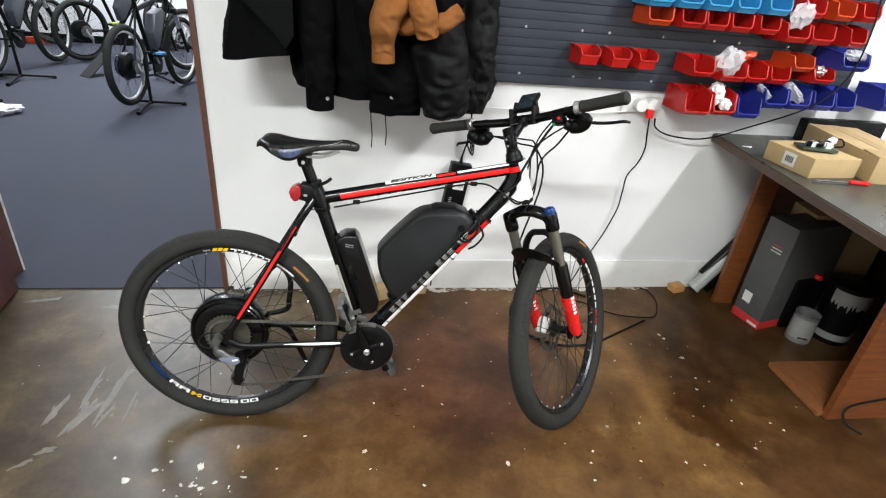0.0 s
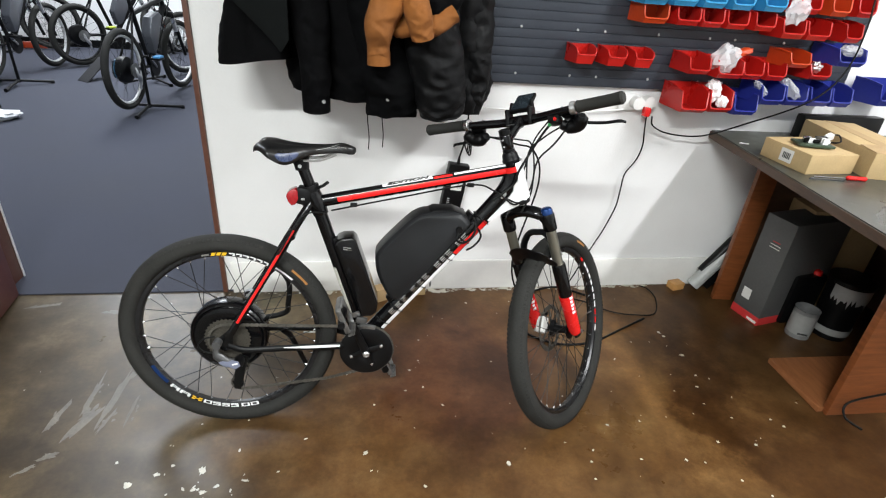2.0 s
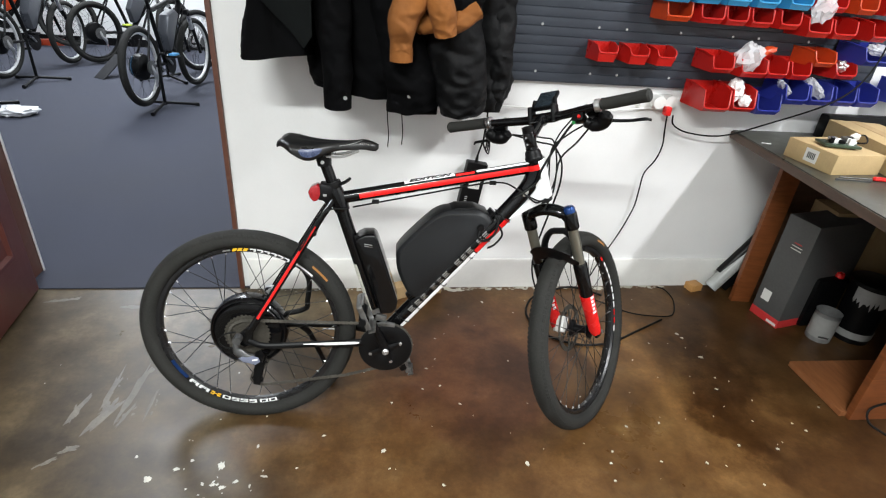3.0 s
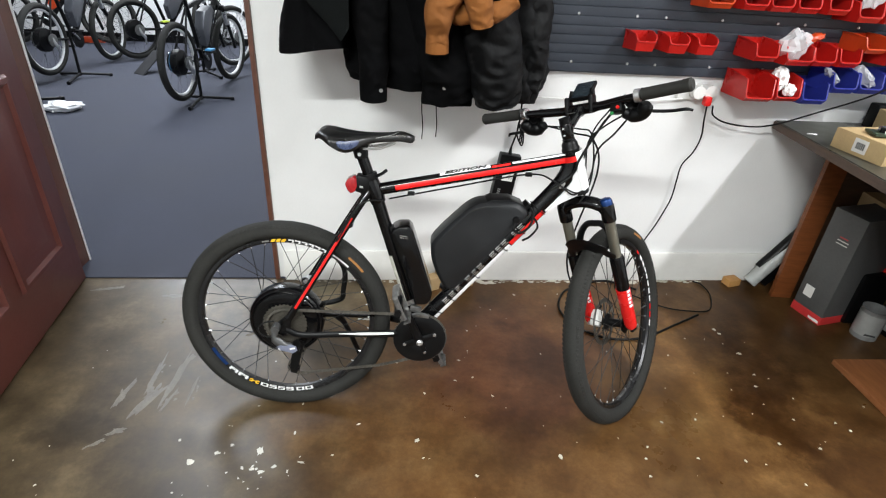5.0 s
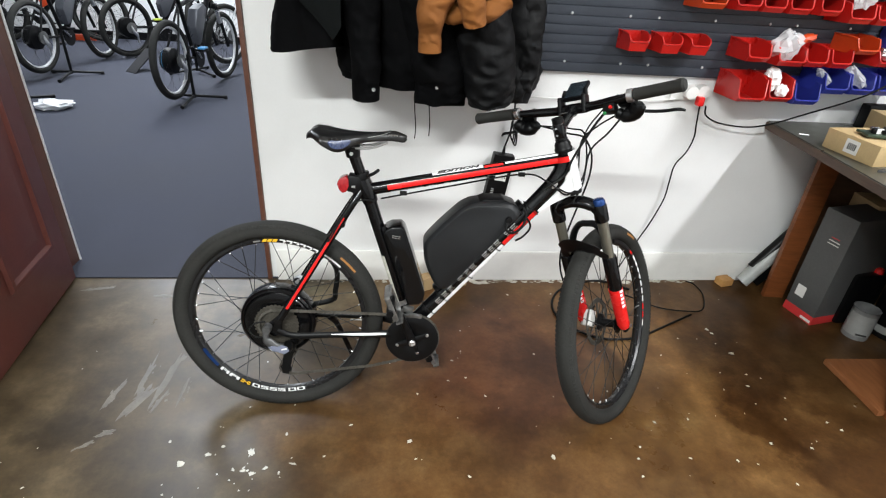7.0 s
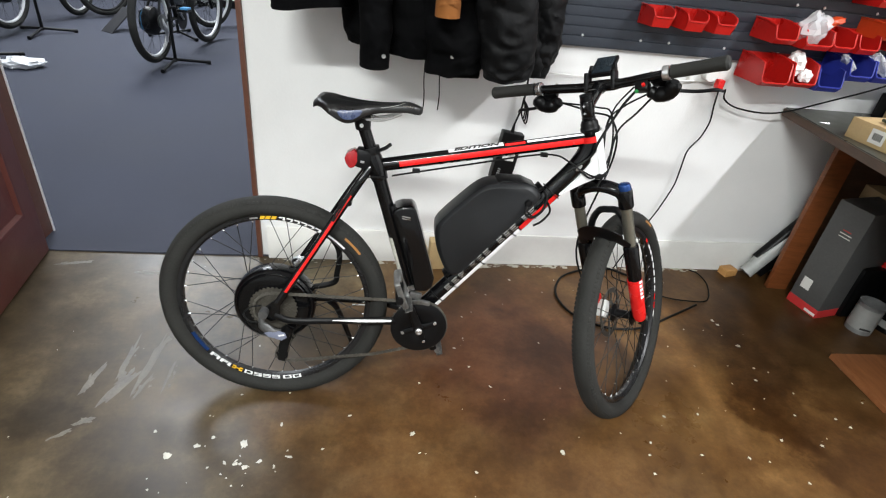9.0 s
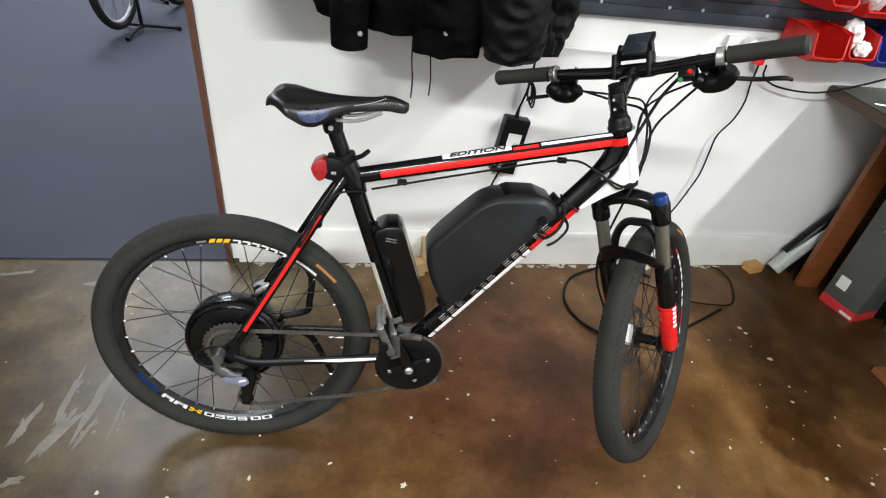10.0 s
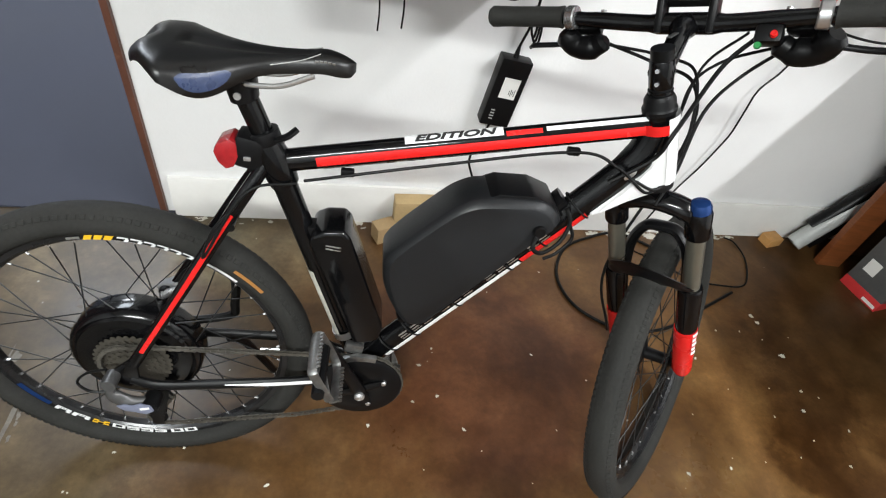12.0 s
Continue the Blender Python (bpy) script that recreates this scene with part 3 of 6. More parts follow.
# decals
part("red_stripe", strip(TT0, TT1, 0.0162, 0.0182, -22, 22, t0=0.088, t1=1.0, steps=4), REDPAINT, tt, "red stripe")
part("silver_line", strip(TT0, TT1, 0.0162, 0.0182, -52, -40, t0=0.10, t1=0.62, steps=4), SILVER, tt)
part("red_flash", strip(TT0, TT1, 0.0162, 0.0182, 38, 62, t0=0.578, t1=0.672), REDPAINT, tt)
part("white_flash", strip(TT0, TT1, 0.0162, 0.0185, 44, 66, t0=0.682, t1=0.955, steps=3), WHITEPAINT, tt)
lab = part("name_plate", strip(TT0, TT1, 0.0162, 0.0182, 44, 104, t0=0.318, t1=0.572, steps=3), WHITEPAINT, tt, "white name plate")
TTD = (TT1 - TT0).normalized()
TTUP = Vector((0, -1, 0)).cross(TTD) * -1
if TTUP.z < 0:
    TTUP = -TTUP
g = radians(67)
nrm = (Vector((0, -1, 0)) * math.cos(g) + TTUP * math.sin(g)).normalized()
letter_up = nrm.cross(TTD)
letter_m = Matrix.Translation(TT0.lerp(TT1, 0.445) + Vector((0, -1, 0)) * (0.0172 * math.cos(g)) + TTUP * (0.0192 * math.sin(g)) + nrm * 0.0004) @ Matrix((TTD, letter_up, nrm)).transposed().to_4x4()
part("lettering", move(lettering("EDITION", 0.0150, bold=0.0005, slant=0.25), letter_m @ Matrix.Diagonal((1.96, 1, 1, 1))), INK, lab, "black lettering")
part("white_stripe", strip(DT0, DT1, 0.0205, 0.0265, -50, -18, t0=0.055, t1=0.612, steps=5), WHITEPAINT, dt, "white stripe")
part("red_stripe", strip(DT0, DT1, 0.0205, 0.0265, -50, -12, t0=0.618, t1=0.846, steps=3), REDPAINT, dt, "red stripe")
part("white_stripe", strip(DT0, DT1, 0.0205, 0.0265, -62, -28, t0=0.856, t1=0.97, steps=3), WHITEPAINT, dt, "white stripe")
for i, t in enumerate((0.15, 0.20, 0.245, 0.32, 0.365, 0.41, 0.50, 0.545, 0.585, 0.66, 0.70)):
    for k in range(3):
        part("letter_bar", strip(DT0, DT1, 0.0205, 0.0265, -9 + 12 * k, -3 + 12 * k, n=2, t0=t, t1=t + 0.034 - 0.006 * (k == 1)), SILVER, dt)
part("badge", lathe([(0, 0.0012), (0.0085, 0.0012), (0.0105, 0.0)], 24, Matrix.Translation(DT0.lerp(DT1, 1.0) + Vector((-0.004, -0.0235, 0.004))) @ pose(0, 0, 0, 90) @ pose(0, 0, 0, 0, 0, -38) @ Matrix.Diagonal((0.5, 1.05, 1, 1))), SILVER, dt, "silver oval badge")
for t in (0.09, 0.19, 0.37, 0.575, 0.70, 0.84):
    q = DT0.lerp(DT1, t)
    ring = [q + Vector((0, -0.0225 * math.cos(a), 0)) + Vector((-0.79, 0, 0.613)) * (0.0285 * math.sin(a)) for a in [2 * math.pi * k / 20 for k in range(20)]]
    part("zip_tie", sweep(ring, 0.0016, 6, closed=True), CABLE, dt)


# wheels
def wheel_at(centre, k=0.973):
    return Matrix.Translation(centre) @ pose(0, 0, 0, 90) @ Matrix.Scale(k, 4)


def arc_patch(a0, a1, r0, r1, h, n=3, lean=0.0):
    """A patch in the wheel's plane; lean tips its outer edge by that many degrees."""
    bm = bmesh.new()
    rows = []
    for i in range(n + 1):
        a = a0 + (a1 - a0) * i / n
        rows.append([bm.verts.new((r * math.cos(radians(q)), r * math.sin(radians(q)), h)) for r, q in ((r0, a), (r1, a - lean))])
    for p, q in zip(rows, rows[1:]):
        bm.faces.new((p[0], p[1], q[1], q[0]))
    return bm


TYRE_R, TYRE_S = 0.296, 0.031


def tyre_bm(seg=120):
    prof = []
    for k in range(18):
        a = 2 * math.pi * k / 18
        prof.append((TYRE_R + TYRE_S * math.cos(a) * (1.0 if math.cos(a) > 0 else 0.72), 0.030 * math.sin(a)))
    bm = lathe(prof, seg, closed=True)
    return bm


def tread_bm(n=150):
    """Low shoulder blocks along both edges and a ribbed crown."""
    bm = bmesh.new()
    for i in range(n):
        a = 2 * math.pi * i / n
        for side in (-1, 1):
            g = radians(50) * side
            r, h = TYRE_R + (TYRE_S + 0.0002) * math.cos(g), 0.0303 * math.sin(g)
            da = 0.0042 / TYRE_R
            vs = []
            for dr, sgn in ((0.0, 1), (0.0010, 0.8)):
                for ua, uh in ((-1, -1), (1, -1), (1, 1), (-1, 1)):
                    aa = a + ua * da * sgn
                    hh = h + uh * 0.0034 * sgn + math.sin(g) * dr
                    rr = r + dr * math.cos(g) - uh * side * 0.0030 * sgn
                    vs.append(bm.verts.new((rr * math.cos(aa), rr * math.sin(aa), hh)))
            bm.faces.new(vs[4:])
            for k in range(4):
                bm.faces.new((vs[k], vs[(k + 1) % 4], vs[4 + (k + 1) % 4], vs[4 + k]))
    return bm


SPOKE_MESH = {}


def wheel(name, parent, base, flange, gauge, decal, count=36, twist=32, motor=False, tyre_mat=None, spoke_mat=None, rim_mat=None, simple=False):
    """A rim as the part, with tyre, spokes, nipples and decals under it. The axle runs along local z."""
    r = part(name, lathe([(0.284, -0.0125), (0.287, -0.012), (0.287, 0.012), (0.284, 0.0125), (0.266, 0.0125), (0.260, 0.006), (0.260, -0.006), (0.266, -0.0125)], 96 if not simple else 48, closed=True), rim_mat or RIM, parent, m=base)
    part("tyre", tyre_bm(120 if not simple else 48), tyre_mat or RUBBER, r, "grey-black rubber tyre")
    if not simple:
        tagged(part("tread", tread_bm(), RUBBER, r), kind="stuff")
    for i in range(count):
        side = -1 if i % 2 else 1
        a = 2 * math.pi * (i + 0.25) / count
        tw = radians(twist) * (1 if (i // 2) % 2 else -1)
        p0 = Vector((0.262 * math.cos(a), 0.262 * math.sin(a), 0))
        p1 = Vector((flange * math.cos(a + tw), flange * math.sin(a + tw), gauge * side))
        key = (round((p1 - p0).length, 3), name)
        if key not in SPOKE_MESH:
            SPOKE_MESH[key] = finish(rod((0, 0, 0), (0, 0, (p1 - p0).length), 0.0012, seg=5), "spoke", spoke_mat or SPOKE)
            SPOKE_MESH["nipple"] = finish(rod((0, 0, -0.002), (0, 0, 0.009), 0.0021, seg=6), "nipple", NIPPLE)
        for nm, me in (("spoke", SPOKE_MESH[key]), ("nipple", SPOKE_MESH["nipple"])):
            if simple and nm == "nipple":
                continue
            o = new(nm, me)
            o.parent, o.matrix_basis = r, along(p0, p1)
    for a0, a1, r0, r1, mt, *lean in decal:
        part("decal", arc_patch(a0, a1, r0, r1, 0.0131, max(2, int((a1 - a0) / 3)), *lean), mt, r)
    part("valve", rod((0.262, 0, 0), (0.222, 0, 0), 0.0025, 0.002, 8), SILVER, r) if not simple else None
    return r


# decals run as angles in the wheel's own plane; the near side shows local +z
REAR_DECAL = []


def rim_glyph(a, w, mt, kind):
    """One outlined sign of the rim print: strokes between angle a and a + w."""
    lo, hi, t = 0.2615, 0.2745, 0.0026
    stroke = {"feet": [(0, 0.26, lo, hi), (0.74, 1, lo, hi), (0, 1, hi - t, hi), (0.26, 0.74, lo + 0.006, lo + 0.006 + t)],
              "cross": [(0, 0.34, lo, lo + 0.005), (0.66, 1, lo, lo + 0.005), (0.25, 0.75, lo + 0.005, hi - 0.005), (0, 0.34, hi - 0.005, hi), (0.66, 1, hi - 0.005, hi)],
              "ring": [(0, 0.24, lo, hi), (0.76, 1, lo, hi), (0.24, 0.76, lo, lo + t), (0.24, 0.76, hi - t, hi)],
              "hook": [(0, 1, lo, lo + t), (0.72, 1, lo + t, lo + 0.0075), (0, 1, lo + 0.006, lo + 0.006 + t), (0, 0.28, lo + 0.008, hi), (0, 1, hi - t, hi)]}[kind]
    return [(a + w * u0, a + w * u1, lo + hi - r1, lo + hi - r0, mt) for u0, u1, r0, r1 in stroke]


for a, w, mt, kind in ((223.5, 6.6, WHITEPAINT, "feet"), (231.0, 7.4, WHITEPAINT, "feet"), (239.8, 7.0, YELLOW, "cross"), (248.2, 5.4, WHITEPAINT, "ring"), (254.4, 5.2, WHITEPAINT, "hook"),
                       (260.4, 5.2, WHITEPAINT, "hook"), (266.4, 5.2, WHITEPAINT, "hook"), (273.6, 5.6, WHITEPAINT, "ring"), (280.0, 5.6, WHITEPAINT, "ring")):
    REAR_DECAL += rim_glyph(a, w, mt, kind)
for i in range(3):
    REAR_DECAL.append((95.2 - 3.3 * i, 97.8 - 3.3 * i, 0.2650, 0.2742, YELLOW, 1.1))
for i in range(6):
    a = 83.2 - 4.3 * i
    REAR_DECAL += [(a, a + 3.5, 0.2705, 0.2742, WHITEPAINT, 0.4), (a, a + 1.3, 0.2650, 0.2705, WHITEPAINT, 0.6)]
REAR_DECAL += [(98.6, 103.2, 0.2670, 0.2715, SILVER), (44, 57, 0.2685, 0.2742, WHITEPAINT), (205, 221, 0.2615, 0.2735, BLUEANO)]
rear = wheel("rear_wheel", bike, wheel_at(AXLE_R), 0.100, 0.022, REAR_DECAL)
# the near side (-y of the bike) is local +z of the wheel
part("hub_motor", lathe([(0, -0.040), (0.055, -0.040), (0.075, -0.034), (0.104, -0.030), (0.113, -0.024), (0.1165, -0.018), (0.1165, 0.018), (0.1135, 0.026), (0.107, 0.031), (0.103, 0.028), (0.099, 0.033), (0.086, 0.036), (0.078, 0.036), (0.060, 0.036), (0, 0.037)], 72), GLOSSBLACK, rear, "black hub motor")
part("motor_label", arc_patch(92, 112, 0.1172, 0.1173, 0.004, 4), WHITEPAINT, rear)
bm = bmesh.new()
teeth = 34
for layer, (rad, h) in enumerate(((0.069, 0.042), (0.060, 0.046), (0.051, 0.050), (0.043, 0.054), (0.035, 0.058))):
    n = max(14, int(rad / 0.069 * teeth))
    outline = []
    for k in range(n):
        for f, dr in ((0.0, -0.0045), (0.3, 0.0), (0.6, 0.0), (0.9, -0.0045)):
            a = 2 * math.pi * (k + f) / n
            outline.append(((rad + dr) * math.cos(a), (rad + dr) * math.sin(a)))
    plate(outline, 0.0022, bm, pose(0, 0, h, 90) @ Matrix.Diagonal((1, 1, 1, 1)))
part("cassette", bm, SPROCKET, rear, "greasy steel sprockets")
part("axle_nut", lathe([(0, 0.086), (0.006, 0.086), (0.006, 0.078), (0.0105, 0.078), (0.0105, 0.068), (0.013, 0.066), (0.013, 0.06), (0, 0.06)], 12), SILVER, rear)
part("brake_disc", lathe([(0.088, -0.046), (0.088, -0.044), (0.07, -0.044), (0.07, -0.046)], 48, closed=True), SILVER, rear)

FRONT_DECAL = []
for i in range(10):
    a = 42 - 6.4 * i
    FRONT_DECAL.append((a, a + 4.6, 0.2635, 0.2740, WHITEPAINT if i not in (7, 8) else REDPAINT))
FRONT_DECAL.append((50, 54, 0.2635, 0.2740, REDPAINT))
front = wheel("front_wheel", bike, STEER @ wheel_at(AXLE_F, 0.992), 0.028, 0.030, FRONT_DECAL, count=32, twist=60)
part("hub", lathe([(0, -0.05), (0.012, -0.05), (0.012, -0.034), (0.029, -0.032), (0.029, -0.028), (0.014, -0.022), (0.013, 0.022), (0.029, 0.028), (0.029, 0.032), (0.012, 0.034), (0.012, 0.05), (0, 0.05)], 28), BLACKPL, front)
bm = lathe([(0.08, -0.043), (0.08, -0.041), (0.064, -0.041), (0.064, -0.043)], 48, closed=True)
for k in range(6):
    a = math.pi * k / 3
    rod((0.02 * math.cos(a), 0.02 * math.sin(a), -0.042), (0.066 * math.cos(a + 0.5), 0.066 * math.sin(a + 0.5), -0.042), 0.0035, seg=6, bm=bm)
part("brake_disc", bm, DARKSTEEL, front)
for w, ang in ((rear, 37), (front, 60)):
    part("tyre_mark", arc_patch(ang, ang + 12, 0.2985, 0.3055, 0.0304, 4), surface("brown_tyre_print", (0.30, 0.13, 0.03), 0.6, vary=0.2, bump=0), w)

# fork, turned with the bars
fork = part("fork_crown", sweep(smooth_path([head(-0.19, 0.012, -0.062), head(-0.162, 0.004, -0.045), head(-0.15, 0.0, 0), head(-0.162, 0.004, 0.045), head(-0.19, 0.012, 0.062)], 5), [0.016] * 4 + [0.020] * 13 + [0.016] * 4, 14, flat=[0.013] * 4 + [0.016] * 13 + [0.013] * 4), GLOSSBLACK, bike, m=STEER)
for side in (-1, 1):
    y = 0.068 * side
    part("crown_socket", lathe([(0, 0), (0.0195, 0), (0.0205, 0.004), (0.0205, 0.048), (0.0185, 0.052), (0, 0.052)], 22, along(head(-0.218, 0.012, y), head(0, 0.012, y))), GLOSSBLACK, fork)
    part("cap", lathe([(0, 0.0), (0.018, 0.0), (0.018, 0.010), (0.0145, 0.017), (0.006, 0.019), (0, 0.019)], 22, along(head(-0.167, 0.012, y), head(0, 0.012, y))), BLUEANO if side < 0 else BLACKPL, fork, "blue anodised cap" if side < 0 else "")
    part("stanchion", rod(head(-0.214, 0.012, y), head(-0.382, 0.012, y), 0.0155, seg=22), STANCHION, fork, "grey-gold metal stanchion")
    low = part("lower_leg", sweep([head(-0.334, 0.012, y), head(-0.34, 0.012, y), head(-0.422, 0.014, y), head(-0.584, 0.026, y * 0.97), head(-0.608, 0.036, y * 0.97)], [0.0195, 0.0215, 0.0205, 0.0185, 0.012], 22), GLOSSBLACK, fork)
    part("red_sleeve", sweep([head(-0.447, 0.0148, y * 0.995), head(-0.582, 0.0256, y * 0.97), head(-0.596, 0.030, y * 0.97)], [0.0213, 0.0197, 0.0165], 22), REDPAINT, fork, "red lower leg")
    for k in range(5):
        a0 = head(-0.447 - 0.013 * k, 0.0148, y)
        a1 = head(-0.447 - 0.013 * k - 0.0085, 0.0149, y)
        part("letter_bar", strip(a0, a1, 0.0217, 0.0217, -38, -4 - 10 * (k % 2), n=4, lift=0.0006), WHITEPAINT, low)
    part("dropout", plate([(-0.016, -0.02), (0.014, -0.018), (0.016, 0.012), (-0.004, 0.03), (-0.016, 0.02)], 0.010, None, Matrix.Translation(AXLE_F + Vector((0, 0.058 * side, 0.0))), 0.002), BLACKPL, fork)
part("arch", sweep(smooth_path([head(-0.347, 0.022, -0.058), head(-0.284, 0.040, -0.050), head(-0.25, 0.050, -0.028), head(-0.246, 0.052, 0), head(-0.25, 0.050, 0.028), head(-0.284, 0.040, 0.050), head(-0.347, 0.022, 0.058)], 4), 0.015, 10, flat=0.010), BLACKPL, fork)
part("mud_flap", sweep(smooth_path([head(-0.330, -0.006, 0.066), head(-0.285, -0.040, 0.040), head(-0.262, -0.058, 0.010), head(-0.262, -0.062, -0.026), head(-0.285, -0.046, -0.054), head(-0.330, -0.006, -0.070)], 5), [0.006] + [0.014] * 4 + [0.024] * 16 + [0.014] * 4 + [0.006], 12, flat=0.0028, up=(0.94, 0, 0.34)), BLACKPL, fork)
part("steerer", rod(head(0.025), head(0.098), 0.0158, seg=22), BLACKPL, fork)
part("axle", rod(AXLE_F + Vector((0, -0.074, 0)), AXLE_F + Vector((0, 0.074, 0)), 0.006, seg=12), SILVER, fork)
part("quick_release", sweep(smooth_path([AXLE_F + Vector((0, 0.075, 0)), AXLE_F + Vector((0.03, 0.082, 0.02)), AXLE_F + Vector((0.06, 0.078, 0.035))], 4), 0.005, 8), BLACKPL, fork)
part("brake_caliper", box(0.036, 0.028, 0.055, AXLE_F + Vector((-0.046, 0.046, 0.022)), 0.007, turn=pose(0, 0, 0, 0, 25, 0)), WHITEPL, fork, "white front disc brake caliper")
part("caliper_bolt", rod(AXLE_F + Vector((-0.05, 0.028, 0.005)), AXLE_F + Vector((-0.05, 0.072, 0.005)), 0.007, seg=10), SILVER, fork)
# stem, bar and what sits on it
BAR = head(0.1032, 0.112)
bar = part("handlebar", sweep(smooth_path([BAR + Vector((-0.032, -0.300, 0.012)), BAR + Vector((-0.022, -0.20, 0.010)), BAR + Vector((-0.004, -0.07, 0.001)), BAR, BAR + Vector((-0.004, 0.07, 0.001)), BAR + Vector((-0.022, 0.20, 0.010)), BAR + Vector((-0.032, 0.300, 0.012))], 5), [0.011] * 8 + [0.0125] * 4 + [0.0155] * 7 + [0.0125] * 4 + [0.011] * 8, 16), GLOSSBLACK, bike, m=BAR_STEER)
stem = part("stem", sweep(smooth_path([head(0.076, -0.004), head(0.083, 0.02), head(0.097, 0.075), BAR], 4), [0.0175] * 3 + [0.0135] * 7 + [0.017] * 3, 16, flat=[0.018] * 3 + [0.015] * 7 + [0.020] * 3), GLOSSBLACK, bike, m=BAR_STEER)
part("stem_clamp", lathe([(0, -0.020), (0.0160, -0.020), (0.0170, -0.018), (0.0170, 0.018), (0.0160, 0.020), (0, 0.020)], 24, along(head(0.077), head(0.2))), GLOSSBLACK, stem)
part("top_cap", lathe([(0, 0.0), (0.0155, 0.0), (0.0155, 0.004), (0.008, 0.007), (0.004, 0.004), (0, 0.004)], 22, along(head(0.099), head(0.2))), GLOSSBLACK, stem)
part("cap_bolt", lathe([(0, 0.0), (0.004, 0.0), (0.0045, 0.003), (0, 0.003)], 12, along(head(0.1045), head(0.2))), SILVER, stem)
part("spacer_ring", lathe([(0, -0.0015), (0.0175, -0.0015), (0.0175, 0.0015), (0, 0.0015)], 24, along(head(0.052), head(0.2))), GLOSSBLACK, stem)
for y in (-0.012, 0.012):
    part("bolt", lathe([(0, 0.005), (0.003, 0.005), (0.0034, 0.0)], 10, Matrix.Translation(head(0.067 if y < 0 else 0.086, -0.0165)) @ pose(0, 0, 0, 0, -90, 0)), SILVER, stem)
part("stem_slot", box(0.040, 0.007, 0.002, head(0.1115, 0.045), 0.0008, turn=pose(0, 0, 0, 0, -8)), GREYALLOY, stem)
for side in (-1, 1):
    s = side
    gp = part("grip", sweep([BAR + Vector((-0.0355, 0.312 * s, 0.0125)), BAR + Vector((-0.0350, 0.307 * s, 0.0125)), BAR + Vector((-0.030, 0.275 * s, 0.012)), BAR + Vector((-0.0225, 0.190 * s, 0.0102)), BAR + Vector((-0.022, 0.184 * s, 0.010))], [0.013, 0.0172, 0.0160, 0.0162, 0.0175], 20), surface("dark_rubber_grip", (0.0125, 0.0125, 0.0105), 0.75, grain=220, patch=9, vary=0.2, bump=0.5, dist=0.002), bar, "dark rubber grip")
    cl = part("shifter", lathe([(0, -0.008), (0.0165, -0.008), (0.018, -0.006), (0.018, 0.006), (0.0165, 0.008), (0, 0.008)], 22, Matrix.Translation(BAR + Vector((-0.020, 0.170 * s, 0.0095))) @ pose(0, 0, 0, 90, 0, -4 * s)), SILVER, bar, "silver clamp ring")
    part("shifter_body", sweep(smooth_path([BAR + Vector((-0.006, 0.188 * s, -0.012)), BAR + Vector((0.010, 0.172 * s, -0.034)), BAR + Vector((0.012, 0.142 * s, -0.036)), BAR + Vector((0.008, 0.120 * s, -0.024))], 4), [0.012] + [0.017] * 5 + [0.019] * 3 + [0.015] * 3 + [0.008], 14, flat=[0.011] + [0.020] * 8 + [0.016] * 3 + [0.008]), BLACKPL, bar)
    part("brake_mount", box(0.034, 0.040, 0.030, BAR + Vector((0.012, 0.150 * s, 0.000)), 0.007, turn=pose(0, 0, 0, 0, 20, 8 * s)), BLACKPL, bar)
    part("brake_lever", sweep(smooth_path([BAR + Vector((0.030, 0.152 * s, -0.014)), BAR + Vector((0.054, 0.175 * s, -0.026)), BAR + Vector((0.062, 0.225 * s, -0.034)), BAR + Vector((0.056, 0.270 * s, -0.036)), BAR + Vector((0.066, 0.284 * s, -0.040))], 5), [0.0075] * 4 + [0.0048] * 13 + [0.0040] * 4, 10, flat=[0.0065] * 4 + [0.0042] * 13 + [0.0034] * 4), BLACKPL, bar)
    part("bolt", rod(BAR + Vector((0.030, 0.158 * s, -0.022)), BAR + Vector((0.030, 0.158 * s, 0.008)), 0.006, seg=10), SILVER, bar)
    part("bolt", rod(BAR + Vector((0.002, 0.128 * s, 0.006)), BAR + Vector((0.006, 0.128 * s, 0.020)), 0.0045, seg=10), SILVER, bar)
    part("bar_bracket", box(0.036, 0.012, 0.050, BAR + Vector((0.0, 0.036 * s, 0.012)), 0.005), BLACKPL, bar)
part("thumb_switch", box(0.035, 0.034, 0.024, BAR + Vector((-0.010, -0.112, -0.016)), 0.006, turn=pose(0, 0, 0, 0, 15)), BLACKPL, bar)
part("red_button", lathe([(0, 0.005), (0.0042, 0.005), (0.0050, 0.0)], 14, Matrix.Translation(BAR + Vector((-0.029, -0.119, -0.014))) @ pose(0, 0, 0, 0, -60)), REDPAINT, bar, "red push button")
part("green_button", lathe([(0, 0.005), (0.0042, 0.005), (0.0050, 0.0)], 14, Matrix.Translation(BAR + Vector((-0.027, -0.102, -0.028))) @ pose(0, 0, 0, 0, -75)), GREENBTN, bar, "green push button")
part("display", box(0.082, 0.060, 0.012, BAR + Vector((0.026, 0.0, 0.052)), 0.004, turn=pose(0, 0, 0, 0, -40)), BLACKPL, bar, "black display unit")
part("display_glass", box(0.070, 0.050, 0.0015, BAR + Vector((0.0217, 0.0, 0.0572)), 0.0005, turn=pose(0, 0, 0, 0, -40)), SCREEN, bar, "dark display glass")
for y in (-0.034, 0.034):
    part("display_arm", sweep([BAR + Vector((0.002, y, 0.016)), BAR + Vector((0.012, y, 0.040)), BAR + Vector((0.016, y * 0.9, 0.056))], 0.006, 8), BLACKPL, bar)

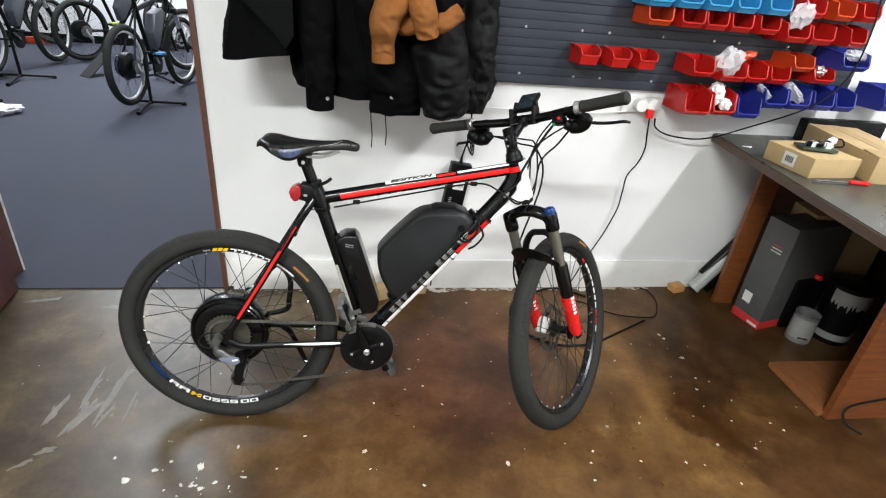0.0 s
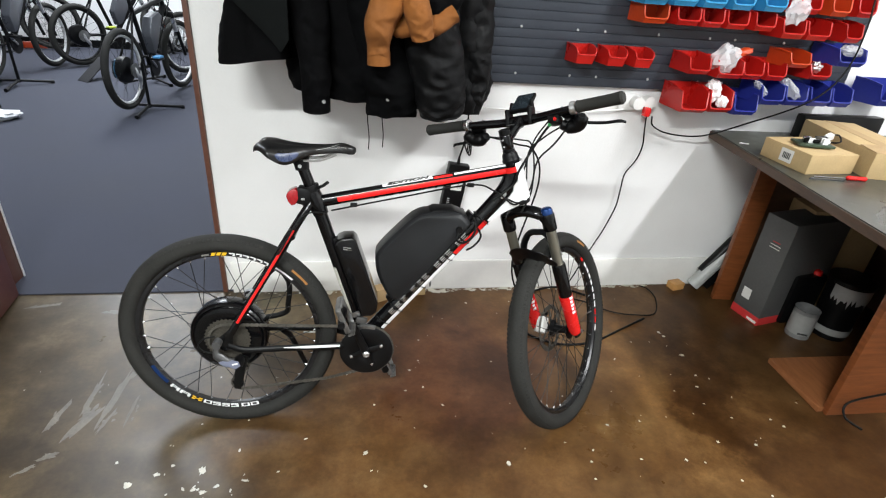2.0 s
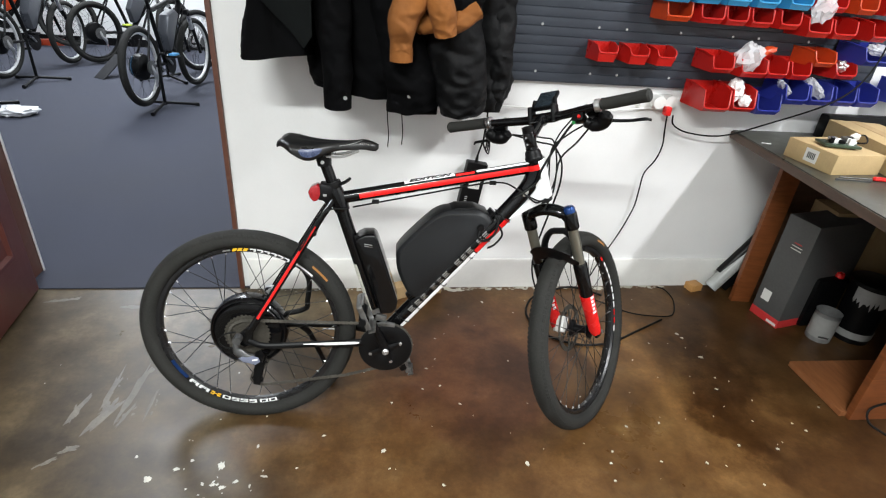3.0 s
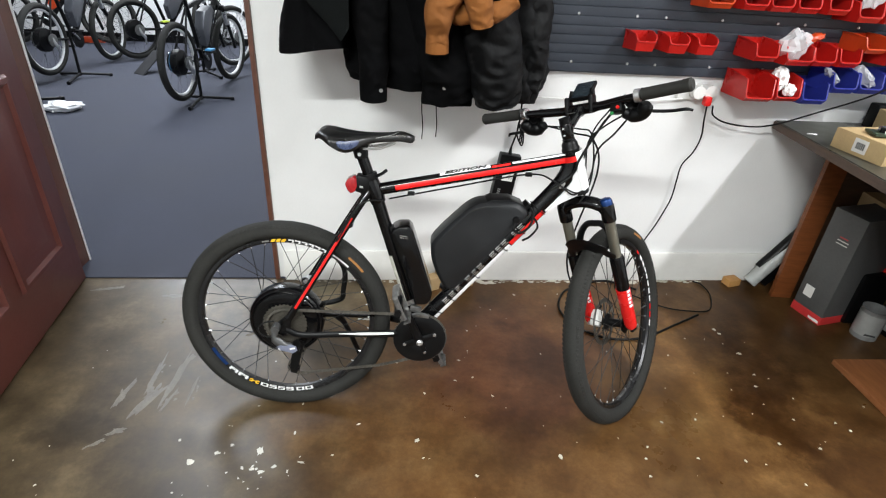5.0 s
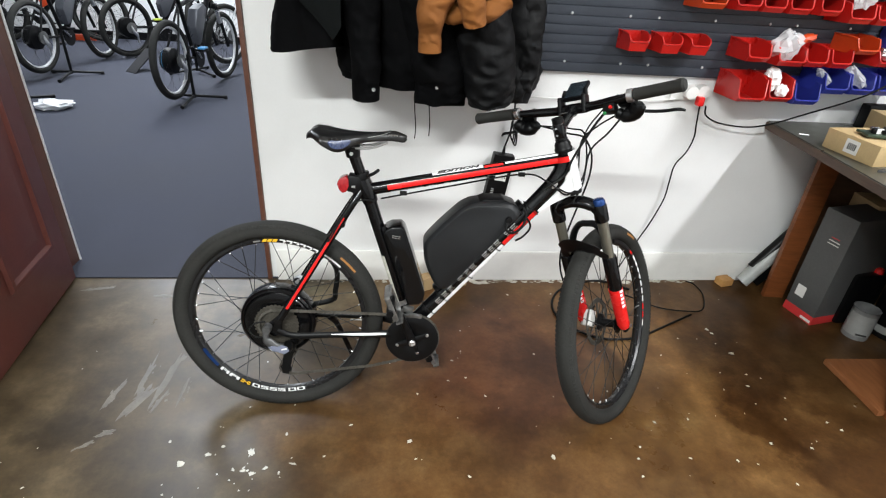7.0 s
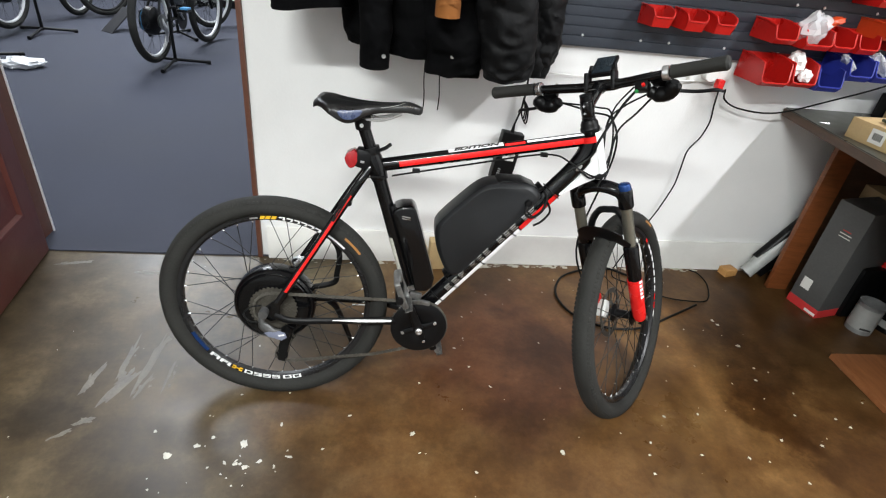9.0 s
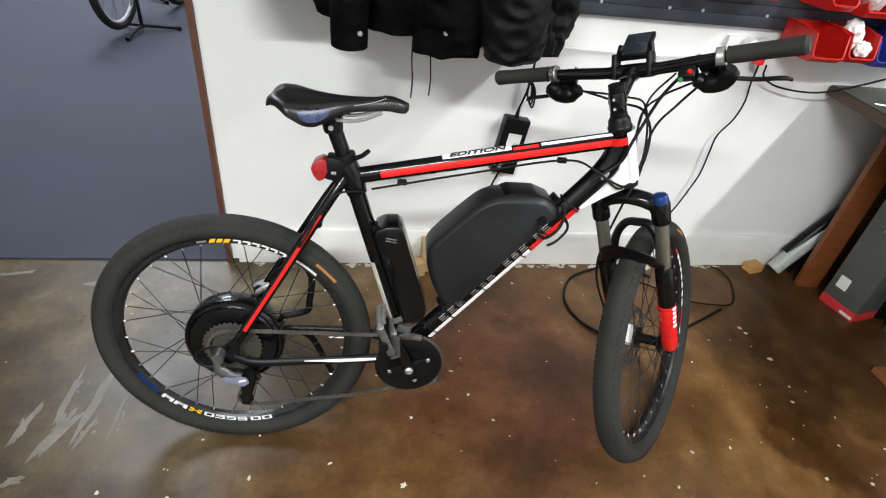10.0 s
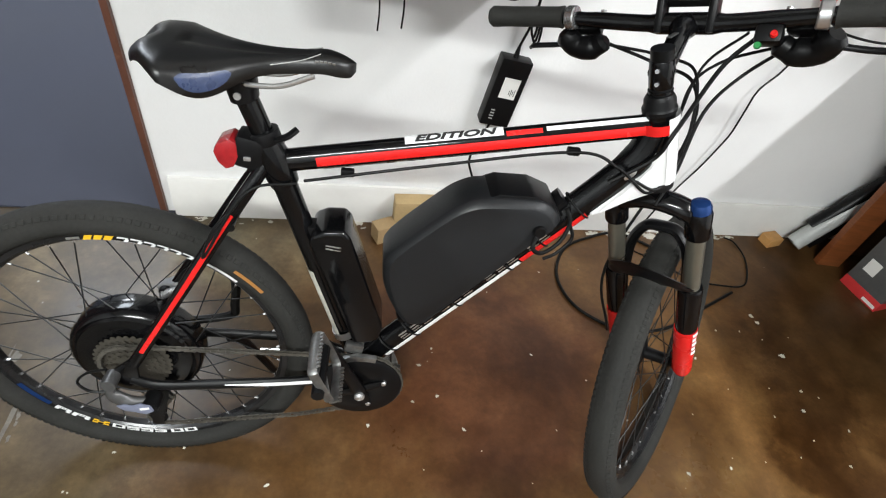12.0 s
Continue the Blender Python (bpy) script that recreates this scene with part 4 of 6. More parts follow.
# cables from the bar, turned part and frame part
def cable(pts, r=0.0024, name="cable"):
    return part(name, sweep(smooth_path(pts, 7), r, 8), CABLE, bike)


def turned(v):
    return BAR_STEER @ Vector(v)


cable([turned(BAR + Vector((0.012, -0.125, -0.03))), turned(BAR + Vector((0.04, -0.05, -0.055))), (0.875, 0.05, 0.90), (0.868, 0.01, 0.80), (0.83, -0.034, 0.765), (0.77, -0.030, 0.800), (0.70, -0.021, 0.815), (0.50, -0.016, 0.770), (0.31, -0.018, 0.726)], 0.0024)
cable([turned(BAR + Vector((0.012, 0.125, -0.03))), turned(BAR + Vector((0.05, 0.03, -0.05))), (0.885, 0.06, 0.92), (0.890, 0.02, 0.83), (0.848, -0.028, 0.772), (0.80, -0.030, 0.782)], 0.0024)
cable([turned(BAR + Vector((0.022, -0.15, -0.02))), turned(BAR + Vector((0.05, -0.08, -0.075))), (0.895, 0.02, 0.88), (0.882, 0.0, 0.79), (0.852, -0.03, 0.742)], 0.0028)
cable([turned(BAR + Vector((0.022, 0.15, -0.02))), turned(BAR + Vector((0.055, 0.05, -0.06))), (0.90, 0.08, 0.90), (0.925, 0.075, 0.80), STEER @ head(-0.33, 0.0, 0.085), STEER @ head(-0.49, -0.02, 0.075)], 0.0028)
cable([turned(BAR + Vector((0.0, -0.10, -0.015))), turned(BAR + Vector((-0.01, -0.06, -0.06))), (0.832, -0.03, 0.865), (0.818, -0.028, 0.82), (0.765, -0.024, 0.772)], 0.0035)
cable([turned(BAR + Vector((0.006, -0.085, -0.012))), turned(BAR + Vector((0.02, -0.03, -0.06))), (0.86, 0.02, 0.86), (0.838, -0.022, 0.80)], 0.0022)
cable([(0.205, -0.046, 0.676), (0.185, -0.062, 0.655), (0.17, -0.066, 0.61), (0.232, -0.04, 0.712), (0.30, -0.02, 0.722)], 0.0022)
part("cable_stop", box(0.02, 0.01, 0.012, (0.372, -0.010, 0.742), 0.003), BLACKPL, bike)
part("cable_stop", box(0.02, 0.01, 0.012, (0.70, -0.012, 0.812), 0.003), BLACKPL, bike)

# seat post, saddle and tail lamp
post = part("seat_post", sweep([CLUSTER, CLUSTER + Vector((-0.039, 0, 0.108))], 0.0155, 18), GLOSSBLACK, bike)
part("seat_collar", lathe([(0, 0), (0.0215, 0), (0.022, 0.002), (0.022, 0.016), (0.0215, 0.018), (0, 0.018)], 22, along(CLUSTER + Vector((-0.010, 0, 0.030)), CLUSTER + Vector((-0.044, 0, 0.136)))), BLACKPL, post)
part("quick_release", sweep(smooth_path([CLUSTER + Vector((0.006, -0.022, 0.045)), CLUSTER + Vector((0.022, -0.026, 0.054)), CLUSTER + Vector((0.034, -0.018, 0.062))], 4), 0.0045, 8, flat=0.007), BLACKPL, post)
part("saddle_clamp", sweep([(0.232, 0, 0.838), (0.228, 0, 0.866)], [0.019, 0.022], 14, flat=[0.026, 0.028]), BLACKPL, post)
part("clamp_bolt", rod((0.229, -0.029, 0.850), (0.229, 0.029, 0.850), 0.005, seg=10), SILVER, post)
for y in (-0.022, 0.022):
    part("saddle_rail", sweep(smooth_path([(0.175, y * 1.3, 0.880), (0.205, y, 0.868), (0.275, y, 0.866), (0.325, y * 0.8, 0.884)], 5), 0.0035, 8), SILVER, post, "silver saddle rail")


def saddle_at(t, a):
    """The saddle's skin: t from tail to nose, a from the near lower edge (0) over the top to the far one (pi)."""
    x = 0.115 + t * 0.262
    w = 0.074 * (1 - 1 / (1 + math.exp(-(t - 0.40) * 11))) + 0.021
    w *= min(1, 0.50 + 3.2 * t) if t < 0.16 else 1
    nose = 1 if t < 0.86 else math.sqrt(max(0.0, 1 - ((t - 0.86) / 0.14) ** 2))
    top = 0.913 - 0.010 * math.sin(math.pi * min(1, t * 1.15)) + 0.004 * (1 - t) - (0.012 * ((t - 0.80) / 0.20) ** 2 if t > 0.80 else 0) - (0.012 * ((0.08 - t) / 0.08) ** 2 if t < 0.08 else 0)
    drop = (0.014 + 0.026 * math.exp(-((t - 0.31) / 0.17) ** 2) + 0.008 * t) * (0.35 + 0.65 * nose)
    w *= 0.06 + 0.94 * nose
    c, sn = math.cos(a), max(0.0, math.sin(a))
    yy = -w * math.copysign(abs(c) ** 0.8, c)
    zz = top - drop * (1 - sn ** 0.55) - 0.004 * math.exp(-(yy / 0.012) ** 2) * (0.2 < t < 0.8)
    x += 0.013 * math.exp(-(yy / 0.020) ** 2) * max(0.0, 1 - t / 0.16)
    return Vector((x, yy, zz)), w, top, drop


def saddle_bm():
    bm = bmesh.new()
    st_n, ar_n = 44, 26
    rows = []
    for i in range(st_n + 1):
        t = i / st_n
        row = []
        for k in range(ar_n + 1):
            p, w, top, drop = saddle_at(t, math.pi * k / ar_n)
            row.append(bm.verts.new(p))
        for k in range(1, ar_n):
            a = math.pi * (1 - k / ar_n)
            row.append(bm.verts.new((p.x, -w * 0.96 * math.cos(a), top - drop - 0.004 + 0.010 * math.sin(a) * min(1, w / 0.03))))
        rows.append(row)
    n = len(rows[0])
    for r0, r1 in zip(rows, rows[1:]):
        for k in range(n):
            bm.faces.new((r0[k], r0[(k + 1) % n], r1[(k + 1) % n], r1[k]))
    bm.faces.new(rows[0])
    bm.faces.new(rows[-1][::-1])
    return bm


def saddle_patch(t0, t1, a0, a1, lift, far=False, n=12):
    """A patch of the skin lifted off the saddle, with rounded ends."""
    bm = bmesh.new()
    rows = []
    for i in range(n + 1):
        f = i / n
        t = t0 + (t1 - t0) * f
        sh = math.sqrt(max(0.0, 1 - (2 * f - 1) ** 4))
        row = []
        for k in range(7):
            a = a0 + (a1 - a0) * (0.5 + (k / 6 - 0.5) * (0.15 + 0.85 * sh))
            p, w, top, drop = saddle_at(t, math.pi - a if far else a)
            mid = Vector((p.x, 0, top - drop))
            row.append(bm.verts.new(p + (p - mid).normalized() * lift))
        rows.append(row)
    for r0, r1 in zip(rows, rows[1:]):
        for k in range(6):
            bm.faces.new((r0[k], r0[k + 1], r1[k + 1], r1[k]))
    return bm


sad = part("saddle", saddle_bm(), SADDLE, bike, "black vinyl saddle with blue side panels", angle=60)
for far in (False, True):
    s = 1 if far else -1
    part("side_panel", saddle_patch(0.23, 0.44, 0.03, 0.45, 0.0012, far), SADDLEBLUE, sad, "worn blue vinyl side panel")
    pts = [saddle_at(t, math.pi - a if far else a)[0] + Vector((0, 0.0008 * s, 0.0006)) for t, a in ((0.60, 0.25), (0.68, 0.35), (0.76, 0.6), (0.83, 1.1))]
    part("piping", sweep(smooth_path(pts, 5), 0.0007, 6), GREYPL, sad)
    part("rear_cap", sweep(smooth_path([(0.128, 0.054 * s, 0.899), (0.1235, 0.042 * s, 0.898), (0.1245, 0.026 * s, 0.899)], 4), [0.003] + [0.0065] * 7 + [0.003], 10), BLACKPL, sad)
for k in range(5):
    p = saddle_at(0.815 + 0.020 * k, 0.42)[0]
    part("letter_bar", box(0.0038, 0.0012, 0.0036, p + Vector((0, -0.0004, 0)), 0.0, turn=pose(0, 0, 0, 30)), SILVER, sad)
lamp = part("tail_lamp", plate([(0.190, 0.764), (0.196, 0.777), (0.214, 0.786), (0.223, 0.780), (0.224, 0.758), (0.217, 0.742), (0.205, 0.737), (0.195, 0.749)], 0.040, None, pose(-0.002, -0.004, 0), 0.005), REDLENS, bike, "red tail lamp on the seat post")
part("lamp_mount", box(0.044, 0.042, 0.050, (0.236, -0.002, 0.763), 0.010, turn=pose(0, 0, 0, 0, 12)), BLACKPL, lamp)
part("lamp_mount", lathe([(0, -0.018), (0.016, -0.018), (0.016, 0.018), (0, 0.018)], 16, pose(0.246, 0, 0.745, 90)), BLACKPL, lamp)
part("clip", box(0.010, 0.003, 0.006, (0.234, -0.0245, 0.758), 0.001), SILVER, lamp)

# drive: chainring, cranks, pedals, chain, derailleurs
cr = part("chainring_guard", lathe([(0, 0.046), (0.02, 0.046), (0.03, 0.050), (0.076, 0.050), (0.0805, 0.047), (0.0805, 0.043), (0.0, 0.043)], 60, pose(*BB, 90)), BLACKPL, bike, "scuffed black chainring guard")
outline = []
for k in range(46):
    for f, dr in ((0.0, -0.005), (0.3, 0.0), (0.55, 0.0), (0.85, -0.005)):
        a = 2 * math.pi * (k + f) / 46
        outline.append(((0.083 + dr) * math.cos(a), (0.083 + dr) * math.sin(a)))
part("chainring", plate(outline, 0.0025, None, Matrix.Translation(BB + Vector((0, -0.040, 0)))), DARKSTEEL, cr)
for k in range(4):
    a = math.pi * (0.12 + k / 2)
    part("bolt", lathe([(0, 0.056), (0.004, 0.056), (0.0055, 0.054), (0.0055, 0.049)], 10, Matrix.Translation(BB + Vector((0.048 * math.cos(a), 0, 0.048 * math.sin(a)))) @ pose(0, 0, 0, 90)), SILVER, cr)
    a2 = a + 0.785
    part("arm", sweep([BB + Vector((0.012 * math.cos(a), -0.054, 0.012 * math.sin(a))), BB + Vector((0.05 * math.cos(a), -0.052, 0.05 * math.sin(a)))], [0.011, 0.007], 8, flat=[0.004, 0.003]), BLACKPL, cr)
for s, tip in ((-1, Vector((-0.066, -0.088, 0.166))), (1, Vector((0.066, 0.088, -0.166)))):
    ca = part("crank_arm", sweep([BB + Vector((0, 0.060 * s, 0)), BB + tip * 0.4 + Vector((0, 0.03 * s, 0)) * 1.0, BB + tip], [0.014, 0.0105, 0.012], 12, flat=[0.009, 0.0075, 0.008]), BLACKPL, bike)
    part("crank_bolt", lathe([(0, 0.0), (0.010, 0.0), (0.010, 0.005), (0.006, 0.008), (0, 0.006)], 14, Matrix.Translation(BB + Vector((0, 0.068 * s, 0))) @ pose(0, 0, 0, -90 * s)), SILVER, ca)
    pc = BB + tip + Vector((0, 0.055 * s, 0))
    bm = sweep(smooth_path([pc + Vector((0.046, -0.036, 0.008)), pc + Vector((0.048, 0.030, 0.008)), pc + Vector((0.030, 0.046, 0.008)), pc + Vector((-0.030, 0.046, 0.008)), pc + Vector((-0.048, 0.030, 0.008)), pc + Vector((-0.046, -0.036, 0.008)), pc + Vector((-0.03, -0.044, 0.008)), pc + Vector((0.03, -0.044, 0.008))], 4), 0.0026, 6, flat=0.008, up=(0, 0, 1), closed=False)
    for k in range(10):
        box(0.004, 0.004, 0.007, pc + Vector((0.047, -0.034 + 0.0075 * k, 0.018)), 0.001, bm)
        box(0.004, 0.004, 0.007, pc + Vector((-0.047, -0.034 + 0.0075 * k, 0.018)), 0.001, bm)
    for sx in (-0.03, 0.0, 0.03):
        rod(pc + Vector((sx, -0.044, 0.008)), pc + Vector((sx * 0.4, 0.0, 0.002)), 0.003, seg=6, bm=bm)
    move(bm, Matrix.Translation(pc) @ Matrix.Rotation(radians(68), 4, "Y") @ Matrix.Scale(0.96, 4) @ Matrix.Translation(-pc))
    part("pedal", bm, WORNSTEEL, ca, "worn steel cage pedal")
    part("pedal_body", sweep([pc + Vector((0, -0.052 * 1, 0)), pc + Vector((0, 0.05, 0))], [0.010, 0.012], 10), BLACKPL, ca)


def chain_bm(pts):
    bm = bmesh.new()
    p = [Vector(q) for q in pts]
    length = sum((b - a).length for a, b in zip(p, p[1:]))
    n = int(length / 0.0127)
    cum, seg_i, links = [0.0], 0, []
    for a, b in zip(p, p[1:]):
        cum.append(cum[-1] + (b - a).length)
    for k in range(n + 1):
        s = k * length / n
        while seg_i < len(p) - 2 and s > cum[seg_i + 1]:
            seg_i += 1
        f = (s - cum[seg_i]) / max(1e-6, cum[seg_i + 1] - cum[seg_i])
        links.append(p[seg_i].lerp(p[seg_i + 1], f))
    for k, (a, b) in enumerate(zip(links, links[1:])):
        w = 0.0032 if k % 2 else 0.0022
        d = (b - a)
        for s in (-1, 1):
            sweep([a - d * 0.25 + Vector((0, w * s, 0)), a.lerp(b, 0.5) + Vector((0, w * s, 0)), b + d * 0.25 + Vector((0, w * s, 0))], [0.0042, 0.0032, 0.0042], 6, bm, flat=0.0006)
    return bm


CH = -0.040
loop = [(BB.x + 0.081 * math.cos(a), -0.040, BB.z + 0.081 * math.sin(a)) for a in [radians(100 - 11 * k) for k in range(20)]]
loop += [(0.29, CH, 0.186), (0.066, CH, 0.153), (0.028, CH, 0.152), (0.008, CH, 0.168), (0.014, CH, 0.194), (0.046, CH, 0.212), (0.064, CH, 0.236), (0.048, CH, 0.256), (0.022, CH, 0.270)]
loop += [(0.004 + 0.051 * math.cos(a), CH, 0.323 + 0.051 * math.sin(a)) for a in [radians(-110 - 20 * k) for k in range(9)]]
loop += [loop[0]]
part("chain", chain_bm(loop), DARKSTEEL, bike, "greasy steel chain")
rd = part("rear_derailleur", sweep(smooth_path([(0.008, -0.076, 0.318), (0.000, -0.084, 0.285), (0.022, -0.084, 0.262), (0.052, -0.078, 0.252)], 4), [0.009] * 5 + [0.013] * 4 + [0.010] * 4, 12, flat=0.009), GREYALLOY, bike, "dark grey rear derailleur", m=pose(-0.016, 0, 0.020))
part("pivot", lathe([(0, -0.014), (0.012, -0.014), (0.013, 0.0), (0.012, 0.014), (0, 0.014)], 18, pose(0.006, -0.082, 0.316, 90)), GREYALLOY, rd)
part("knuckle", lathe([(0, -0.016), (0.015, -0.016), (0.0165, 0.0), (0.015, 0.016), (0, 0.016)], 18, pose(0.058, -0.076, 0.248, 90)), BLACKPL, rd)
part("name_plate", plate([(0.004, 0.268), (0.016, 0.272), (0.030, 0.270), (0.044, 0.276), (0.060, 0.270), (0.064, 0.256), (0.050, 0.246), (0.034, 0.252), (0.016, 0.256)], 0.003, None, pose(0.004, -0.0945, -0.008), 0.001), SLATEPLATE, rd, "grey-blue maker plate")
part("plate_print", box(0.016, 0.0008, 0.005, (0.054, -0.0966, 0.2555), 0, turn=pose(0, 0, 0, 0, -14)), WHITEPAINT, rd)
part("cable_loop", sweep(smooth_path([(-0.004, -0.086, 0.288), (-0.030, -0.088, 0.292), (-0.046, -0.086, 0.312), (-0.030, -0.080, 0.330), (0.0, -0.074, 0.334)], 5), 0.0024, 8), CABLE, rd)
for y in (-0.056, -0.044):
    part("cage", plate([(0.052, 0.252), (0.078, 0.240), (0.062, 0.18), (0.052, 0.134), (0.032, 0.136), (0.036, 0.19)], 0.002, None, pose(0, y + 0.010, 0), 0.0006), BLACKPL, rd)
for x, z in ((0.062, 0.219), (0.042, 0.152)):
    part("pulley", lathe([(0, -0.003), (0.017, -0.003), (0.019, 0), (0.017, 0.003), (0, 0.003)], 16, pose(x, -0.040, z, 90)), BLACKPL, rd)
fd = part("front_derailleur", box(0.034, 0.014, 0.022, (0.398, -0.032, 0.386), 0.004, turn=pose(0, 0, 0, 0, 12)), WORNSTEEL, bike, "silver front derailleur")
part("clamp_band", lathe([(0.021, -0.008), (0.0225, -0.008), (0.0225, 0.008), (0.021, 0.008)], 22, along(BB.lerp(CLUSTER, 0.24), CLUSTER), closed=True), SILVER, fd)
part("cage_plate", plate([(0.375, 0.370), (0.41, 0.380), (0.445, 0.374), (0.443, 0.362), (0.405, 0.366), (0.377, 0.356)], 0.010, None, pose(-0.004, -0.045, 0), 0.002), WORNSTEEL, fd)
part("brake_caliper", box(0.046, 0.026, 0.026, (0.062, 0.062, 0.430), 0.007, turn=pose(0, 0, 0, 0, -25)), SILVER, bike, "silver rear disc brake caliper")
part("caliper_arm", sweep([(0.050, 0.040, 0.424), (0.066, 0.036, 0.440), (0.088, 0.040, 0.446)], [0.008, 0.006, 0.005], 8), SILVER, bike)
part("caliper_adjuster", lathe([(0, -0.004), (0.011, -0.004), (0.012, 0.0), (0.011, 0.004), (0, 0.004)], 12, pose(0.054, 0.046, 0.430, 90)), BLACKPL, bike)
part("caliper_bolt", rod((0.075, 0.03, 0.43), (0.075, 0.078, 0.43), 0.008, seg=12), BLACKPL, bike)
cable([(0.07, 0.055, 0.445), (0.10, 0.04, 0.49), (0.14, 0.045, 0.52), (0.20, 0.05, 0.64)], 0.003)
cable([(0.145, 0.05, 0.525), (0.175, 0.052, 0.47), (0.170, 0.055, 0.40), (0.155, 0.06, 0.36), (0.05, 0.06, 0.335)], 0.0085)
stand = part("kickstand", sweep(smooth_path([(0.15, 0.060, 0.300), (0.17, 0.085, 0.26), (0.205, 0.125, 0.14), (0.232, 0.160, 0.036)], 4), [0.010] * 4 + [0.0085] * 9, 10), BLACKPL, bike, "black kickstand")
part("foot", sweep([(0.226, 0.155, 0.048), (0.236, 0.162, 0.030)], [0.012, 0.011], 10), BLACKPL, stand)

# battery on the down tube and controller box on the seat tube
def shell_box(outline, rings, mid):
    """A closed case: the outline in x, z drawn towards mid by a share at each y."""
    bm = bmesh.new()
    loops = [[bm.verts.new((mid[0] + (x - mid[0]) * k, y, mid[1] + (z - mid[1]) * k - 0.003)) for x, z in outline] for y, k in rings]
    n = len(outline)
    for a, b in zip(loops, loops[1:]):
        for i in range(n):
            bm.faces.new((a[i], a[(i + 1) % n], b[(i + 1) % n], b[i]))
    bm.faces.new(loops[0])
    bm.faces.new(loops[-1][::-1])
    bmesh.ops.recalc_face_normals(bm, faces=bm.faces)
    return bm


OUT = [(0.512, 0.466), (0.496, 0.460), (0.474, 0.474), (0.444, 0.535), (0.434, 0.585), (0.444, 0.622), (0.515, 0.700), (0.549, 0.728), (0.585, 0.739), (0.660, 0.741), (0.688, 0.731), (0.706, 0.708), (0.690, 0.688)]
SHELL = [(v.x, v.z) for v in smooth_path([(x, 0, z) for x, z in OUT], 3)]
bt = part("battery", shell_box(SHELL, ((-0.048, 0.905), (-0.046, 0.925), (-0.039, 0.978), (-0.035, 0.989), (0.029, 0.989), (0.033, 0.975), (0.042, 0.90)), (0.572, 0.597)), BATTERY, bike, "large matt black down-tube battery")
part("battery_lid", plate([(0.580, 0.737), (0.600, 0.7465), (0.655, 0.7475), (0.692, 0.734), (0.7115, 0.706), (0.704, 0.699), (0.682, 0.721), (0.652, 0.733), (0.60, 0.731)], 0.070, None, pose(0, 0, -0.0055), 0.004), BLACKPL, bt)
part("battery_rail", sweep([DT0.lerp(DT1, 0.20) + Vector((-0.026, 0, 0.020)), DT0.lerp(DT1, 0.83) + Vector((-0.026, 0, 0.020))], 0.012, 8, flat=0.022), BLACKPL, bt)
part("lock", lathe([(0, 0.054), (0.009, 0.054), (0.011, 0.051), (0.011, 0.045)], 16, pose(0.672, 0, 0.688, 90)), BLACKPL, bt)
part("power_cable", sweep(smooth_path([(0.668, -0.052, 0.680), (0.664, -0.062, 0.664), (0.684, -0.056, 0.652), (0.712, -0.044, 0.668), (0.722, -0.036, 0.70), (0.712, -0.03, 0.722)], 6), 0.0035, 8), CABLE, bt)
part("power_cable", sweep(smooth_path([(0.70, -0.03, 0.62), (0.722, -0.026, 0.632), (0.742, -0.02, 0.66), (0.728, -0.018, 0.69)], 6), 0.003, 8), CABLE, bt)
CTL = [(0.396, 0.400), (0.318, 0.626), (0.324, 0.640), (0.342, 0.649), (0.370, 0.651), (0.381, 0.640), (0.446, 0.442), (0.442, 0.416), (0.428, 0.402)]
ctl = part("controller_box", plate(CTL, 0.074, None, None, 0.011, 3), GLOSSBLACK, bike, "gloss black controller box on the seat tube")
part("bracket", plate([(0.392, 0.400), (0.312, 0.640), (0.330, 0.640), (0.412, 0.400)], 0.030, None, None, 0.003), BLACKPL, ctl)
for k in range(2):
    part("letter_bar", box(0.024, 0.0008, 0.0022, (0.356, -0.0374, 0.622 - 0.006 * k), 0, turn=pose(0, 0, 0, 0, 8)), SILVER, ctl)

# ---- desk and what stands on and under it ----
def poly_top(corners, z0, z1):
    bm = bmesh.new()
    lo = [bm.verts.new((x, y, z0)) for x, y in corners]
    hi = [bm.verts.new((x, y, z1)) for x, y in corners]
    bm.faces.new(lo[::-1])
    bm.faces.new(hi)
    for k in range(len(corners)):
        k2 = (k + 1) % len(corners)
        bm.faces.new((lo[k], lo[k2], hi[k2], hi[k]))
    bmesh.ops.bevel(bm, geom=list(bm.edges), offset=0.003, segments=2, affect="EDGES")
    return bm


desk = thing("desk", pose(0, 0, 0), "desk with dark laminate top and orange-brown panel legs", "desk")
DESK_H = 0.793
part("desktop", poly_top([(1.752, 2.508), (1.640, 1.30), (2.95, 1.30), (2.95, 2.541)], DESK_H - 0.033, DESK_H), DESKTOP, desk, "dark green-grey laminate top")
part("edge_band", poly_top([(1.7485, 2.507), (1.6365, 1.298), (1.6395, 1.298), (1.7515, 2.507)], DESK_H - 0.033, DESK_H - 0.003), DARKWOOD, desk, "dark brown edge band")
part("leg_panel", box(0.092, 0.026, DESK_H - 0.033, (1.988, 2.372, (DESK_H - 0.033) / 2), 0.002, turn=pose(0, 0, 0, 0, 0, -5)), DESKWOOD, desk, "orange-brown veneered leg panel")
part("back_board", box(0.85, 0.018, 0.760, (2.502, 2.430, 0.380), 0.002), DARKWOOD, desk, "dark brown back board")
part("leg_panel", box(0.80, 0.026, 0.760, (2.330, 1.622, 0.380), 0.002), DESKWOOD, desk, "orange-brown veneered leg panel")
part("back_panel", box(0.02, 0.78, 0.760, (2.74, 2.02, 0.380), 0.002), DARKWOOD, desk)
part("low_shelf", box(0.46, 0.275, 0.022, (2.135, 1.765, 0.012), 0.002), PLANK, desk, "light orange low foot board")

